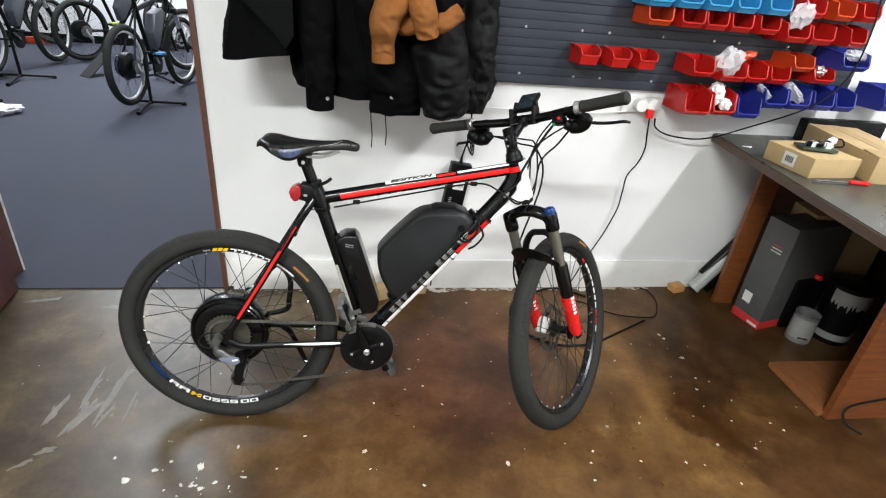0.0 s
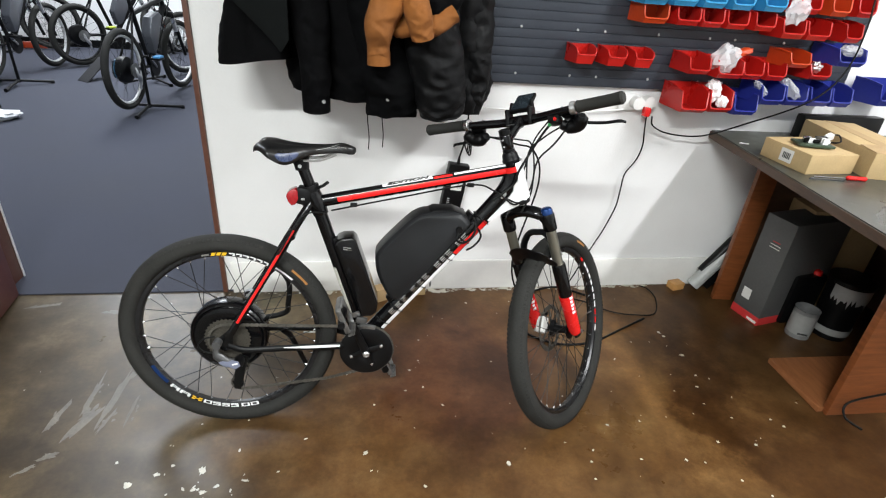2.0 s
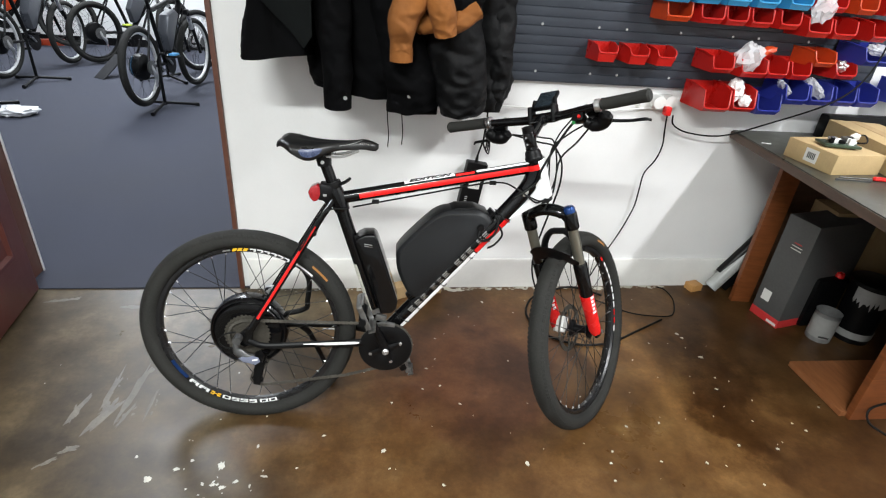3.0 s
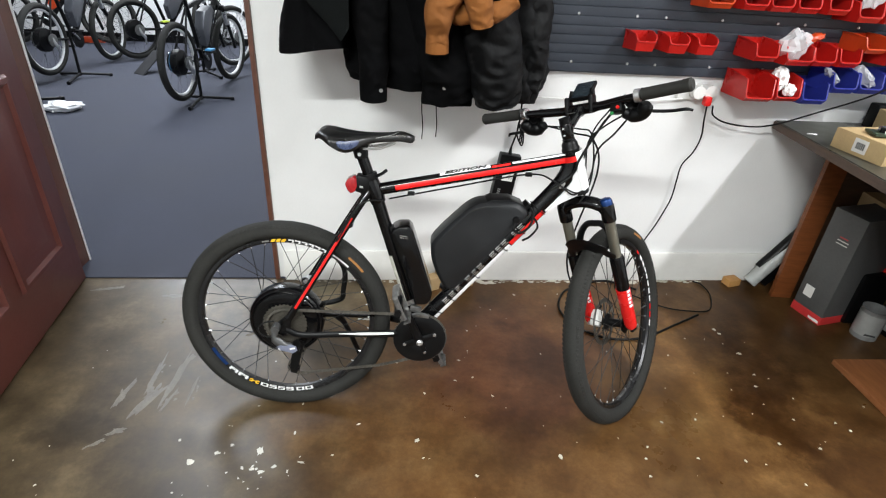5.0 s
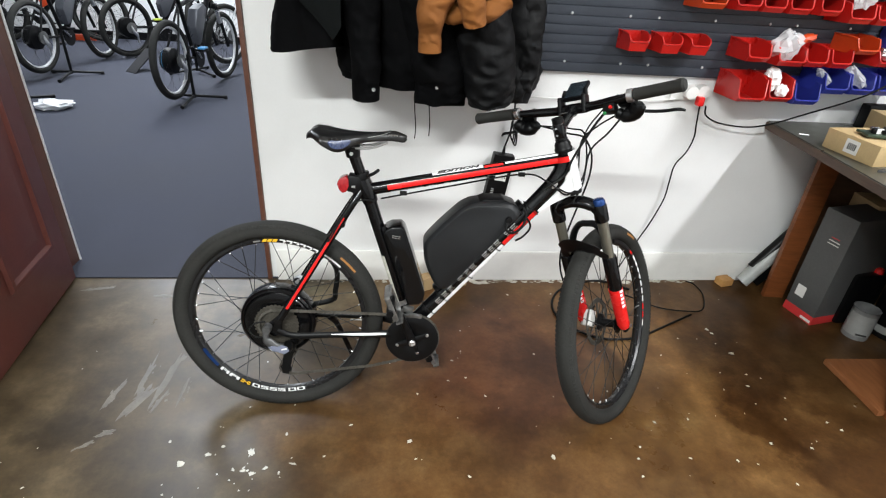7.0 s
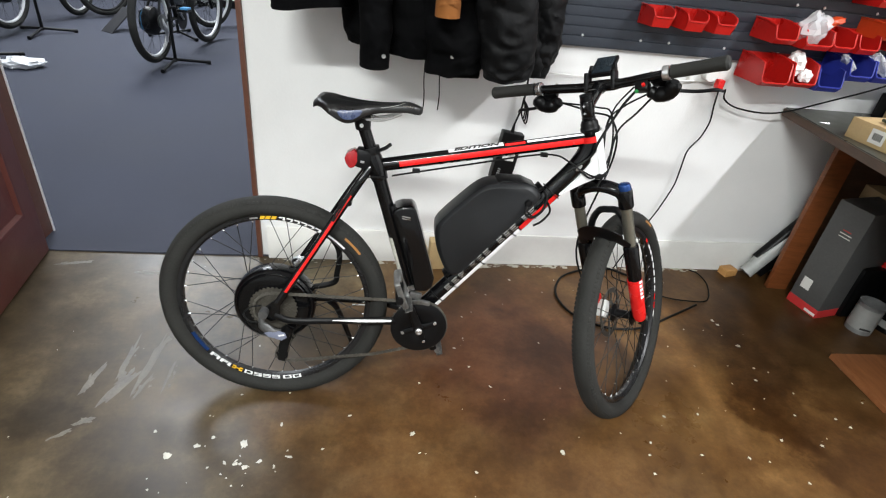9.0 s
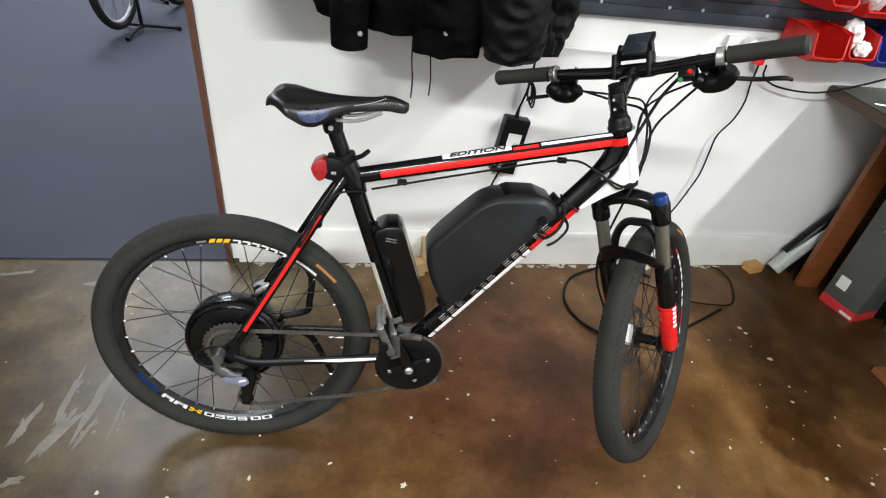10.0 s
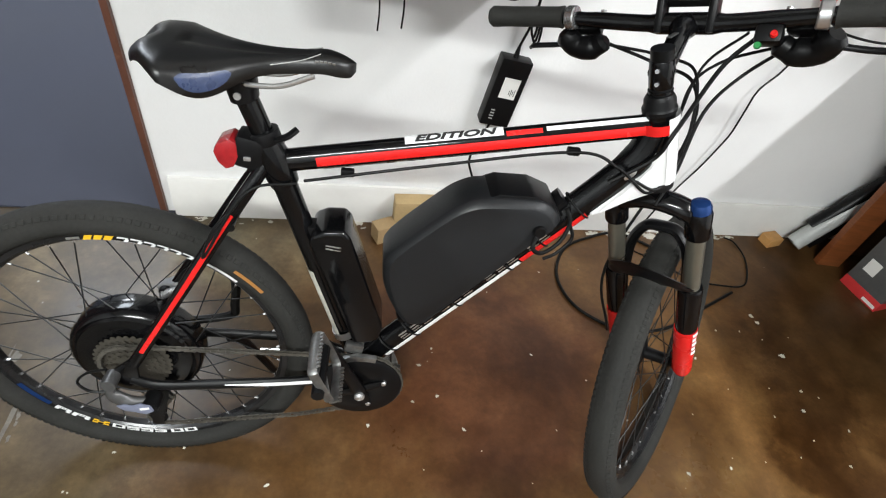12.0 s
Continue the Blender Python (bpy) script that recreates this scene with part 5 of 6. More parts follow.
box1_m = pose(1.778, 1.968, DESK_H, 0, 0, 6)
carton = thing("cardboard_box", box1_m, "small brown cardboard box with a white label on the desk", "box")
part("box_body", box(0.205, 0.215, 0.070, (0.1025, 0.1075, 0.035), 0.002), CARD, carton)
part("label", box(0.0012, 0.055, 0.046, (-0.0006, 0.10, 0.036)), LABEL, carton, "white paper label")
for k in range(5):
    part("letter_bar", box(0.0012, 0.004, 0.022, (-0.0014, 0.085 + 0.007 * k, 0.036)), INK, carton)
part("tape", box(0.205, 0.03, 0.0008, (0.1025, 0.1075, 0.0704)), CARDIN, carton)
junk = thing("motor_controller", box1_m @ pose(0.095, 0.100, 0.071, 0, 0, -18) @ Matrix.Scale(1.45, 4), "small dark circuit board with connectors on a cardboard box", "electronics")
part("board", box(0.085, 0.05, 0.006, (0, 0, 0.006), 0.001), surface("dark_circuit_board", (0.03, 0.05, 0.03), 0.4, vary=0.3), junk)
for k in range(9):
    rx, ry = random.uniform(-0.035, 0.035), random.uniform(-0.018, 0.018)
    part("component", box(random.uniform(0.008, 0.018), random.uniform(0.006, 0.012), random.uniform(0.006, 0.018), (rx, ry, 0.015), 0.001), random.choice([SILVER, BLACKPL, DARKSTEEL, WHITEPL]), junk)
part("connector", box(0.02, 0.014, 0.014, (0.042, 0.016, 0.022), 0.002, turn=pose(0, 0, 0, 10, -20, 25)), WHITEPL, junk, "white connector")
part("wire", sweep(smooth_path([(0.03, 0, 0.012), (0.05, -0.02, 0.02), (0.06, 0.01, 0.03), (0.042, 0.016, 0.026)], 5), 0.002, 6), CABLE, junk)
long_m = pose(1.985, 1.945, DESK_H, 0, 0, -11)
carton2 = thing("cardboard_box", long_m, "long brown cardboard box beside the small one on the desk", "box")
part("box_body", box(0.20, 0.46, 0.092, (0.11, 0.23, 0.046), 0.002), CARD, carton2)
part("flap", box(0.198, 0.095, 0.003, (0.11, 0.048, 0.0942), 0.001, turn=pose(0, 0, 0, 2)), CARDIN, carton2)
part("tape", box(0.045, 0.46, 0.0008, (0.11, 0.23, 0.0925)), CARDIN, carton2)
drv = thing("screwdriver", pose(1.942, 1.920, DESK_H + 0.008, 0, 0, 170), "screwdriver with a red handle lying on the desk", "screwdriver")
part("handle", sweep([(-0.03, 0, 0), (-0.026, 0, 0), (0.0, 0, 0), (0.035, 0, 0), (0.04, 0, 0)], [0.005, 0.008, 0.007, 0.008, 0.004], 10), REDPAINT, drv)
part("shaft", rod((0.04, 0, -0.003), (0.15, 0, -0.005), 0.0025, seg=8), GREYALLOY, drv)
solo("wrench", sweep(smooth_path([(0, 0, 0), (0.05, 0.003, 0), (0.12, 0, 0)], 4), [0.006, 0.004, 0.003, 0.003, 0.003, 0.003, 0.003, 0.004, 0.006], 8, flat=0.002), GREYALLOY, pose(1.765, 1.928, DESK_H + 0.002, 0, 0, -8), "small steel wrench lying on the desk", "wrench")
solo("bit", rod((0, 0, 0), (0.035, 0.0, 0), 0.003, seg=8), SILVER, pose(1.757, 2.314, DESK_H + 0.003, 0, 0, -20), "small steel bit lying on the desk", "tool bit")
tray = thing("black_case", pose(2.30, 2.45, DESK_H, 0, 0, 2), "flat black case standing behind the boxes", "case")
part("case_body", box(0.40, 0.05, 0.10, (0, 0, 0.05), 0.008), BLACKPL, tray)

# grey printed carton under the desk
gc = thing("printed_carton", pose(1.988, 2.285, 0, 0, 0, -77), "grey printed product carton with red stripes under the desk", "box")
part("carton_body", box(0.145, 0.34, 0.505, (0.0725, 0.17, 0.2525), 0.003), GREYCARD, gc)
part("red_band", box(0.147, 0.342, 0.040, (0.0725, 0.17, 0.021), 0.001), PRINTRED, gc)
part("sticker", box(0.042, 0.001, 0.052, (0.045, -0.0008, 0.118)), LABEL, gc, "white sticker")
part("sticker", box(0.05, 0.001, 0.012, (0.115, -0.0022, 0.014)), LABEL, gc)
for k in range(3):
    part("letter_bar", box(0.050 - 0.014 * (k == 0), 0.001, 0.004, (0.085, -0.0008, 0.400 - 0.014 * k)), PRINTRED if k == 0 else LABEL, gc)
bc = thing("cardboard_box", pose(2.38, 2.33, 0, 0, 0, -4), "worn brown cardboard box at the back under the desk", "box")
part("box_body", box(0.36, 0.16, 0.52, (0.0, 0.0, 0.26), 0.003), CARDIN, bc)
part("tape", box(0.05, 0.001, 0.10, (0.0, -0.0806, 0.46)), CARD, bc)

can = thing("paint_tin", pose(2.182, 2.085, 0), "small grey open tin on the floor under the desk", "tin")
part("tin_body", lathe([(0, 0.004), (0.046, 0.004), (0.049, 0.0), (0.049, 0.134), (0.0505, 0.138), (0.047, 0.138), (0.046, 0.13), (0.045, 0.012), (0, 0.012)], 36), TIN, can)
part("paper_label", lathe([(0.0496, 0.02), (0.0496, 0.12)], 36), surface("pale_grey_label", (0.27, 0.27, 0.26), 0.6, vary=0.1), can)
part("letter_bar", box(0.04, 0.001, 0.008, (-0.02, -0.0465, 0.03), turn=pose(0, 0, 0, 0, 0, -24)), INK, can)
pail = thing("paint_bucket", pose(2.345, 2.095, 0), "black plastic bucket with white paint drips", "bucket")
part("bucket_body", lathe([(0, 0.003), (0.070, 0.003), (0.074, 0.0), (0.085, 0.265), (0.090, 0.268), (0.090, 0.28), (0.086, 0.282), (0.083, 0.27), (0.070, 0.02), (0, 0.015)], 40), BLACKPL, pail)
part("lid", lathe([(0, 0.292), (0.08, 0.292), (0.091, 0.286), (0.092, 0.276), (0.0905, 0.274)], 40), BLACKPL, pail)
part("paper_band", lathe([(0.0785, 0.025), (0.0805, 0.058)], 40), GREYPL, pail)
dr = bmesh.new()
prev = None
for k in range(25):
    a = radians(185 + k * 5)
    top, low = 0.266, 0.225 - 0.035 * abs(math.sin(k * 1.7)) - 0.02 * (k % 5 == 0)
    rt, rl = 0.0858, 0.0742 + 0.0415 * low
    cur = (dr.verts.new((rt * math.cos(a), rt * math.sin(a), top)), dr.verts.new(((rl + 0.002) * math.cos(a), (rl + 0.002) * math.sin(a), low)))
    if prev:
        dr.faces.new((prev[0], cur[0], cur[1], prev[1]))
    prev = cur
part("paint_drip", dr, GREYPL, pail, "white paint run")
drill = thing("drill_case", pose(2.20, 2.215, 0, 0, 0, 6), "dark tool case with a red knob under the desk", "tool case")
part("case_body", box(0.17, 0.11, 0.25, (0.02, 0, 0.125), 0.018), BLACKPL, drill)
part("knob", lathe([(0, 0.022), (0.016, 0.02), (0.02, 0)], 14, pose(0.06, -0.03, 0.248)), REDPAINT, drill)
solo("cable", sweep(smooth_path([(1.99, 1.52, 0.02), (1.955, 1.565, 0.035), (1.965, 1.59, 0.075), (2.06, 1.592, 0.105), (2.2, 1.592, 0.12), (2.4, 1.592, 0.10)], 6), 0.004, 8), CABLE, pose(0, 0, 0), "black cable lying over the foot of the desk", "cable")

pipe = thing("plastic_pipe", pose(0, 0, 0), "grey plastic pipe leaning behind the desk leg", "pipe")
part("pipe_body", move(lathe([(0.026, 0), (0.031, 0), (0.031, 0.62), (0.026, 0.62)], 28, closed=True), along((1.865, 2.438, 0.033), (2.12, 2.470, 0.36))), PVC, pipe)
solo("plastic_pipe", move(lathe([(0.022, 0), (0.026, 0), (0.026, 0.62), (0.022, 0.62)], 28, closed=True), along((1.905, 2.455, 0.102), (2.14, 2.474, 0.43))), BLACKPL, pose(0, 0, 0), "dark plastic pipe leaning behind the desk leg", "pipe")
solo("steel_plate", box(0.18, 0.006, 0.075, (0, 0, 0), 0.001), BLACKPL, pose(1.985, 2.447, 0.100, 0, -52, 0), "dark flat plate leaning under the pipe behind the desk leg", "plate")
solo("wood_block", box(0.066, 0.05, 0.034, (0, 0, 0.017), 0.002), surface("raw_orange_wood", (0.52, 0.27, 0.09), 0.6, vary=0.15), pose(1.80, 2.470, 0, 0, 0, 14), "small block of raw orange wood on the floor", "wood block")
solo("cardboard_box", box(0.17, 0.05, 0.135, (0.085, 0, 0.0675), 0.002), CARD, on_wall(0.70, -0.047, 0, 0, 0, 2), "brown cardboard box on the floor against the wall", "box")
solo("cardboard_box", box(0.07, 0.05, 0.062, (0, 0, 0.031), 0.002), CARDIN, on_wall(0.672, -0.085, 0, 0, 0, 24), "small brown cardboard box on the floor", "box")

# ---- bins on the louvred panel ----
def bin_bm(w, h, d, low=0.25):
    """An open-fronted stacking bin, back at y = 0, open towards -y: tapered walls, a low front lip and a rolled rim."""
    t, lip, tap = 0.0022, low * h, 0.085 * w
    bm = bmesh.new()

    def ring(off):
        """Section corners of one wall, from the back down the sloped rim to the lip."""
        return [(off, 0, 0), (off, 0, h), (off + tap * 0.1, -0.45 * d, h), (off + tap * 0.8, -0.88 * d, 0.88 * h), (off + tap, -d, lip), (off + tap + 0.004, -0.90 * d, 0)]

    left = ring(0)
    inner = [(x + t, y, z) for x, y, z in left]
    for a, b in ((left, inner), ([(w - x, y, z) for x, y, z in left], [(w - x, y, z) for x, y, z in inner])):
        va = [bm.verts.new(v) for v in a]
        vb = [bm.verts.new(v) for v in b]
        bm.faces.new(va)
        bm.faces.new(vb[::-1])
        for k in range(6):
            bm.faces.new((va[k], vb[k], vb[(k + 1) % 6], va[(k + 1) % 6]))
    box(w, t, h, (w / 2, -t / 2, h / 2), 0, bm)
    for z0, y0, z1, y1 in ((0, -0.90 * d, lip, -d),):
        va = [bm.verts.new(v) for v in ((tap + 0.004, y0, z0), (w - tap - 0.004, y0, z0), (w - tap, y1, z1), (tap, y1, z1))]
        vb = [bm.verts.new((v.co.x, v.co.y + t, v.co.z)) for v in va]
        bm.faces.new(va)
        bm.faces.new(vb[::-1])
        for k in range(4):
            bm.faces.new((va[k], vb[k], vb[(k + 1) % 4], va[(k + 1) % 4]))
    va = [bm.verts.new(v) for v in ((0, 0, 0), (w, 0, 0), (w - tap - 0.004, -0.90 * d, 0), (tap + 0.004, -0.90 * d, 0))]
    vb = [bm.verts.new((v.co.x, v.co.y, t)) for v in va]
    bm.faces.new(va)
    bm.faces.new(vb[::-1])
    # rolled rim round the mouth
    rim = [(0.001, 0, h), (tap * 0.1, -0.45 * d, h), (tap * 0.8, -0.88 * d, 0.88 * h), (tap * 0.95, -0.97 * d, lip + 0.012), (tap + 0.004, -d, lip + 0.003), (tap + 0.012, -d, lip)]
    rim += [(w - x, y, z) for x, y, z in rim[::-1]]
    sweep(rim, 0.0033, 6, bm, up=(0, 0, 1))
    return bm


BIN_MESH = {}
PANEL_FACE = -0.031


def bins(z, places, h, d, colours, label, low=0.25):
    """Bins side by side on the panel: (middle along the wall, width) each."""
    for i, (u, w) in enumerate(places):
        mt = colours[i % len(colours)]
        key = (w, h, d, mt.name)
        if key not in BIN_MESH:
            BIN_MESH[key] = finish(bin_bm(w, h, d, low), "storage_bin", mt, 30)
        ob = new("storage_bin", BIN_MESH[key])
        ob.matrix_basis = on_wall(u - w / 2, PANEL_FACE, z, random.uniform(-1.5, 1.5), 0, random.uniform(-1.2, 1.2))
        nm = mt.name.split("_bin")[0].replace("_", " ")
        tagged(ob, nm + " plastic storage bin " + label, "storage bin", "bins on the wall panel")


bins(1.054, ((1.401, 0.088), (1.525, 0.087), (1.634, 0.086)), 0.062, 0.10, (BINRED,), "hanging alone on the panel", 0.52)
bins(1.276, ((1.615, 0.108), (1.730, 0.108), (1.845, 0.106), (1.960, 0.100), (2.092, 0.104)), 0.072, 0.12, (BINCYAN,), "in the upper row")
bins(1.211, ((1.634, 0.112), (1.766, 0.106), (1.862, 0.101), (1.964, 0.102), (2.080, 0.098)), 0.068, 0.11, (BINORANGE, BINRED, BINRED, BINRED, BINRED), "in the second row")
bins(1.190, ((2.203, 0.111), (2.313, 0.113), (2.467, 0.085)), 0.072, 0.12, (BINRED,), "in the second row")
bins(1.280, ((2.245, 0.100), (2.378, 0.092), (2.491, 0.090)), 0.068, 0.11, (BINRED, BINORANGE, BINRED), "in the upper row")
bins(1.047, ((1.851, 0.102),), 0.066, 0.13, (BINRED,), "in the third row")
bins(1.036, ((1.987, 0.124), (2.084, 0.100), (2.184, 0.098)), 0.070, 0.13, (BINRED,), "in the third row")
bins(1.086, ((2.270, 0.104),), 0.060, 0.13, (BINORANGE,), "stacked on the third row")
bins(1.046, ((2.372, 0.104),), 0.060, 0.14, (BINRED,), "in the third row")
bins(1.106, ((2.478, 0.140),), 0.070, 0.15, (BINBLUE,), "stacked on the third row")
bins(0.906, ((1.860, 0.126), (1.972, 0.112)), 0.090, 0.155, (BINRED,), "in the bottom row", 0.16)
bins(0.895, ((2.094, 0.118),), 0.085, 0.14, (BINBLUE,), "in the bottom row", 0.2)
bins(0.945, ((2.197, 0.116), (2.306, 0.110), (2.415, 0.106), (2.516, 0.106)), 0.080, 0.14, (BINBLUE,), "in the bottom row")
bins(0.955, ((2.767, 0.185),), 0.095, 0.14, (BINBLUE,), "on the wall beside the panel")


def crumple(sx, sy, sz, seed, amp=0.35, detail=3):
    b = bmesh.new()
    bmesh.ops.create_icosphere(b, subdivisions=detail, radius=1.0)
    off = Vector((seed * 3.1, seed * 1.7, seed))
    for v in b.verts:
        k = 1 + amp * (abs(noise.noise(v.co * 1.7 + off)) * 1.6 - 0.4) + 0.5 * amp * (noise.noise(v.co * 4.5 + off))
        v.co = Vector((v.co.x * sx * k, v.co.y * sy * k, v.co.z * sz * k))
    return b


solo("plastic_bag", crumple(0.055, 0.04, 0.05, 2), BAG, on_wall(1.972, -0.120, 1.100), "crumpled clear plastic bag in a bin", "bag", angle=20)
solo("plastic_bag", crumple(0.034, 0.035, 0.045, 5), WHITEBAG, on_wall(1.958, -0.12, 0.978), "crumpled white plastic bag in a bin", "bag", angle=20)
solo("plastic_bag", crumple(0.022, 0.02, 0.022, 7), WHITEBAG, on_wall(1.990, -0.155, 0.945), "small white plastic wrap in a bin", "bag", angle=20)
solo("plastic_bag", crumple(0.05, 0.022, 0.042, 9), BAG, on_wall(2.205, -0.13, 1.285, 0, -35), "crumpled clear plastic bag over the bins", "bag", angle=20)
solo("plastic_bag", crumple(0.06, 0.03, 0.02, 11), BAG, on_wall(2.292, -0.13, 1.005, 0, 38), "flat clear plastic bag in a blue bin", "bag", angle=20)
solo("plastic_bag", crumple(0.05, 0.03, 0.02, 13), BAG, on_wall(2.505, -0.13, 1.158, 0, 10), "flat clear plastic bag in a blue bin", "bag", angle=20)
solo("plastic_bag", crumple(0.045, 0.02, 0.014, 19), BAG, on_wall(2.160, -0.13, 1.000, 0, 40), "flat clear plastic bag in a blue bin", "bag", angle=20)
solo("orange_clip", crumple(0.035, 0.022, 0.016, 15, 0.3), BINORANGE, on_wall(2.047, -0.11, 1.128, 0, -20), "orange plastic piece in a bin", "plastic part")
solo("metal_part", crumple(0.02, 0.02, 0.02, 17, 0.5), SILVER, on_wall(2.372, -0.13, 1.092), "small metal fitting in a bin", "metal part", angle=15)

# ---- socket, plugs, wires ----
sock = thing("wall_socket", on_wall(1.655, 0, 0.865), "white double wall socket with a white plug", "socket")
part("plate", box(0.105, 0.018, 0.062, (0.03, -0.0095, 0.031), 0.004), WHITEPL, sock)
part("adapter", lathe([(0, 0), (0.026, 0), (0.027, 0.004), (0.025, 0.036), (0, 0.038)], 26, pose(0.045, -0.018, 0.036, 90)), WHITEPL, sock)
part("adapter", lathe([(0, 0), (0.026, 0), (0.027, 0.004), (0.025, 0.036), (0, 0.038)], 26, pose(0.092, -0.018, 0.040, 90)), WHITEPL, sock)
solo("plug", box(0.026, 0.03, 0.036, (0, 0, 0), 0.006), REDPAINT, on_wall(1.737, -0.058, 0.872), "red plug in the wall socket", "plug")


def loose_cable(pts, r, label, mt=None):
    return solo("cable", sweep(smooth_path(pts, 8), r, 8), mt or CABLE, pose(0, 0, 0), label, "cable")


loose_cable([(1.402, 2.445, 0.862), (1.408, 2.452, 0.835), (1.430, 2.480, 0.78), (1.441, 2.485, 0.715), (1.428, 2.487, 0.650), (1.393, 2.486, 0.590), (1.390, 2.485, 0.515), (1.389, 2.485, 0.440), (1.374, 2.485, 0.375), (1.350, 2.484, 0.300), (1.318, 2.482, 0.225), (1.255, 2.46, 0.10), (1.20, 2.41, 0.008), (1.28, 2.34, 0.006), (1.375, 2.262, 0.006), (1.48, 2.235, 0.006), (1.576, 2.244, 0.006), (1.640, 2.36, 0.006), (1.642, 2.45, 0.006), (1.61, 2.475, 0.008)], 0.0030, "thin black power cable hanging from the socket to the floor")
loose_cable([(1.418, 2.43, 0.858), (1.445, 2.45, 0.815), (1.525, 2.455, 0.784), (1.660, 2.43, 0.786), (1.790, 2.36, 0.862), (1.975, 2.30, 0.970), (2.080, 2.30, 1.080), (2.110, 2.31, 1.240), (2.12, 2.36, 1.45)], 0.0033, "black power cable rising over the desk")
loose_cable([(1.30, 2.40, 0.006), (1.18, 2.470, 0.006), (1.06, 2.440, 0.006), (0.955, 2.38, 0.006), (0.898, 2.27, 0.006), (0.905, 2.17, 0.006), (0.955, 2.095, 0.006), (1.06, 2.04, 0.006), (1.20, 2.05, 0.006), (1.36, 2.13, 0.006), (1.50, 2.20, 0.012)], 0.005, "black cable coiled on the floor behind the front wheel")
loose_cable([(0.56, 2.466, 0.862), (0.80, 2.474, 0.852), (1.10, 2.482, 0.850), (1.315, 2.486, 0.868)], 0.003, "thin white cable along the wall", WHITEPL)

chg = thing("charger", on_wall(0.970, -0.024, 0.521, 0, 7.6, 0), "black battery charger hanging by its cable against the wall", "charger")
part("charger_body", box(0.087, 0.044, 0.200, (0, 0, 0), 0.005), BLACKPL, chg)
part("label", box(0.046, 0.001, 0.060, (0.004, -0.0225, 0.02)), LABEL, chg, "white rating label")
for k in range(4):
    part("letter_bar", box(0.0018, 0.001, 0.012 + 0.008 * (k % 2), (0.006 + 0.005 * k, -0.0234, 0.010)), INK, chg)
    part("vent", box(0.012, 0.001, 0.003, (-0.018, -0.0225, -0.050 - 0.009 * k)), GREYPL, chg)
part("strain_relief", sweep([(-0.004, 0, 0.092), (-0.006, 0, 0.130)], [0.009, 0.004], 10), CABLE, chg)
part("cord", sweep(smooth_path([(-0.006, 0, 0.128), (0.0, -0.006, 0.20), (-0.006, -0.01, 0.28), (-0.03, -0.01, 0.40), (-0.06, 0.0, 0.52)], 6), 0.0035, 8), CABLE, chg)
for k in range(3):
    part("cord_loop", sweep(smooth_path([(-0.004, -0.008, 0.235), (0.012 + 0.006 * k, -0.014, 0.20), (0.016 + 0.008 * k, -0.012, 0.165 - 0.01 * k), (0.002, -0.012, 0.185), (-0.004, -0.008, 0.24)], 5), 0.003, 8), CABLE, chg)
part("cord", sweep(smooth_path([(0.0, 0, -0.09), (-0.015, 0, -0.16), (-0.03, -0.02, -0.23), (0.0, -0.03, -0.30), (-0.03, -0.03, -0.36), (-0.02, -0.06, -0.47)], 6), 0.0035, 8), CABLE, chg)

# ---- coats on the wall ----
def drape(rings, seg=56, folds=5, depth=0.10, wrinkle=0.012, seed=1, quilt=0.0, power=2.0):
    """Cloth hung round rings (x, y, z, half width, half depth) from hem to top, with folds that run down it."""
    bm = bmesh.new()
    fine = []
    for (a, b) in zip(rings, rings[1:]):
        for k in range(12):
            fine.append([p + (q - p) * k / 12 for p, q in zip(a, b)])
    fine.append(list(rings[-1]))
    rows = []
    for i, (cx, cy, cz, hw, hd) in enumerate(fine):
        t = i / (len(fine) - 1)
        row = []
        for k in range(seg):
            a = 2 * math.pi * k / seg
            c, s = math.cos(a), math.sin(a)
            e = (abs(c) ** power + abs(s) ** power) ** (-1 / power)
            f = 1 + depth * (1 - 0.45 * t) * math.sin(folds * a + seed + 0.9 * math.sin(2 * a + seed + 1.3 * t))
            n = noise.noise(Vector((c * 2 + seed, s * 2, cz * 9))) * wrinkle + ridge(Vector((c * 3 + seed + cz * 7, s * 3, cz * 14 + c * 3))) * wrinkle * 0.55 + ridge(Vector((c * 8 + seed, s * 8 + cz * 9, cz * 30))) * wrinkle * 0.22
            q = quilt * abs(math.sin(cz * math.pi / 0.062 + 1.6 * noise.noise(Vector((c * 1.5, s * 1.5, cz * 5 + seed)))))
            row.append(bm.verts.new((cx + c * e * (hw * f + n + q), cy + s * e * (hd * f + n + q), cz + 0.012 * math.sin(2 * a + seed) * (1 - t))))
        rows.append(row)
    for r0, r1 in zip(rows, rows[1:]):
        for k in range(seg):
            bm.faces.new((r0[k], r0[(k + 1) % seg], r1[(k + 1) % seg], r1[k]))
    # hem turned in and hollow above it
    inner = []
    cx, cy, cz, hw, hd = fine[0]
    for shrink, rise in ((0.93, -0.002), (0.86, 0.03), (0.5, 0.10)):
        inner.append([bm.verts.new((cx + (v.co.x - cx) * shrink, cy + (v.co.y - cy) * shrink, v.co.z + rise)) for v in rows[0]])
    for r0, r1 in zip([rows[0]] + inner, inner):
        for k in range(seg):
            bm.faces.new((r0[(k + 1) % seg], r0[k], r1[k], r1[(k + 1) % seg]))
    bm.faces.new(inner[-1])
    bm.faces.new(rows[-1])
    return bm


def ridge(v):
    """Sharp creases: 0 in the hollows, 1 along the folds."""
    return (1 - abs(noise.noise(v)) * 2.2)


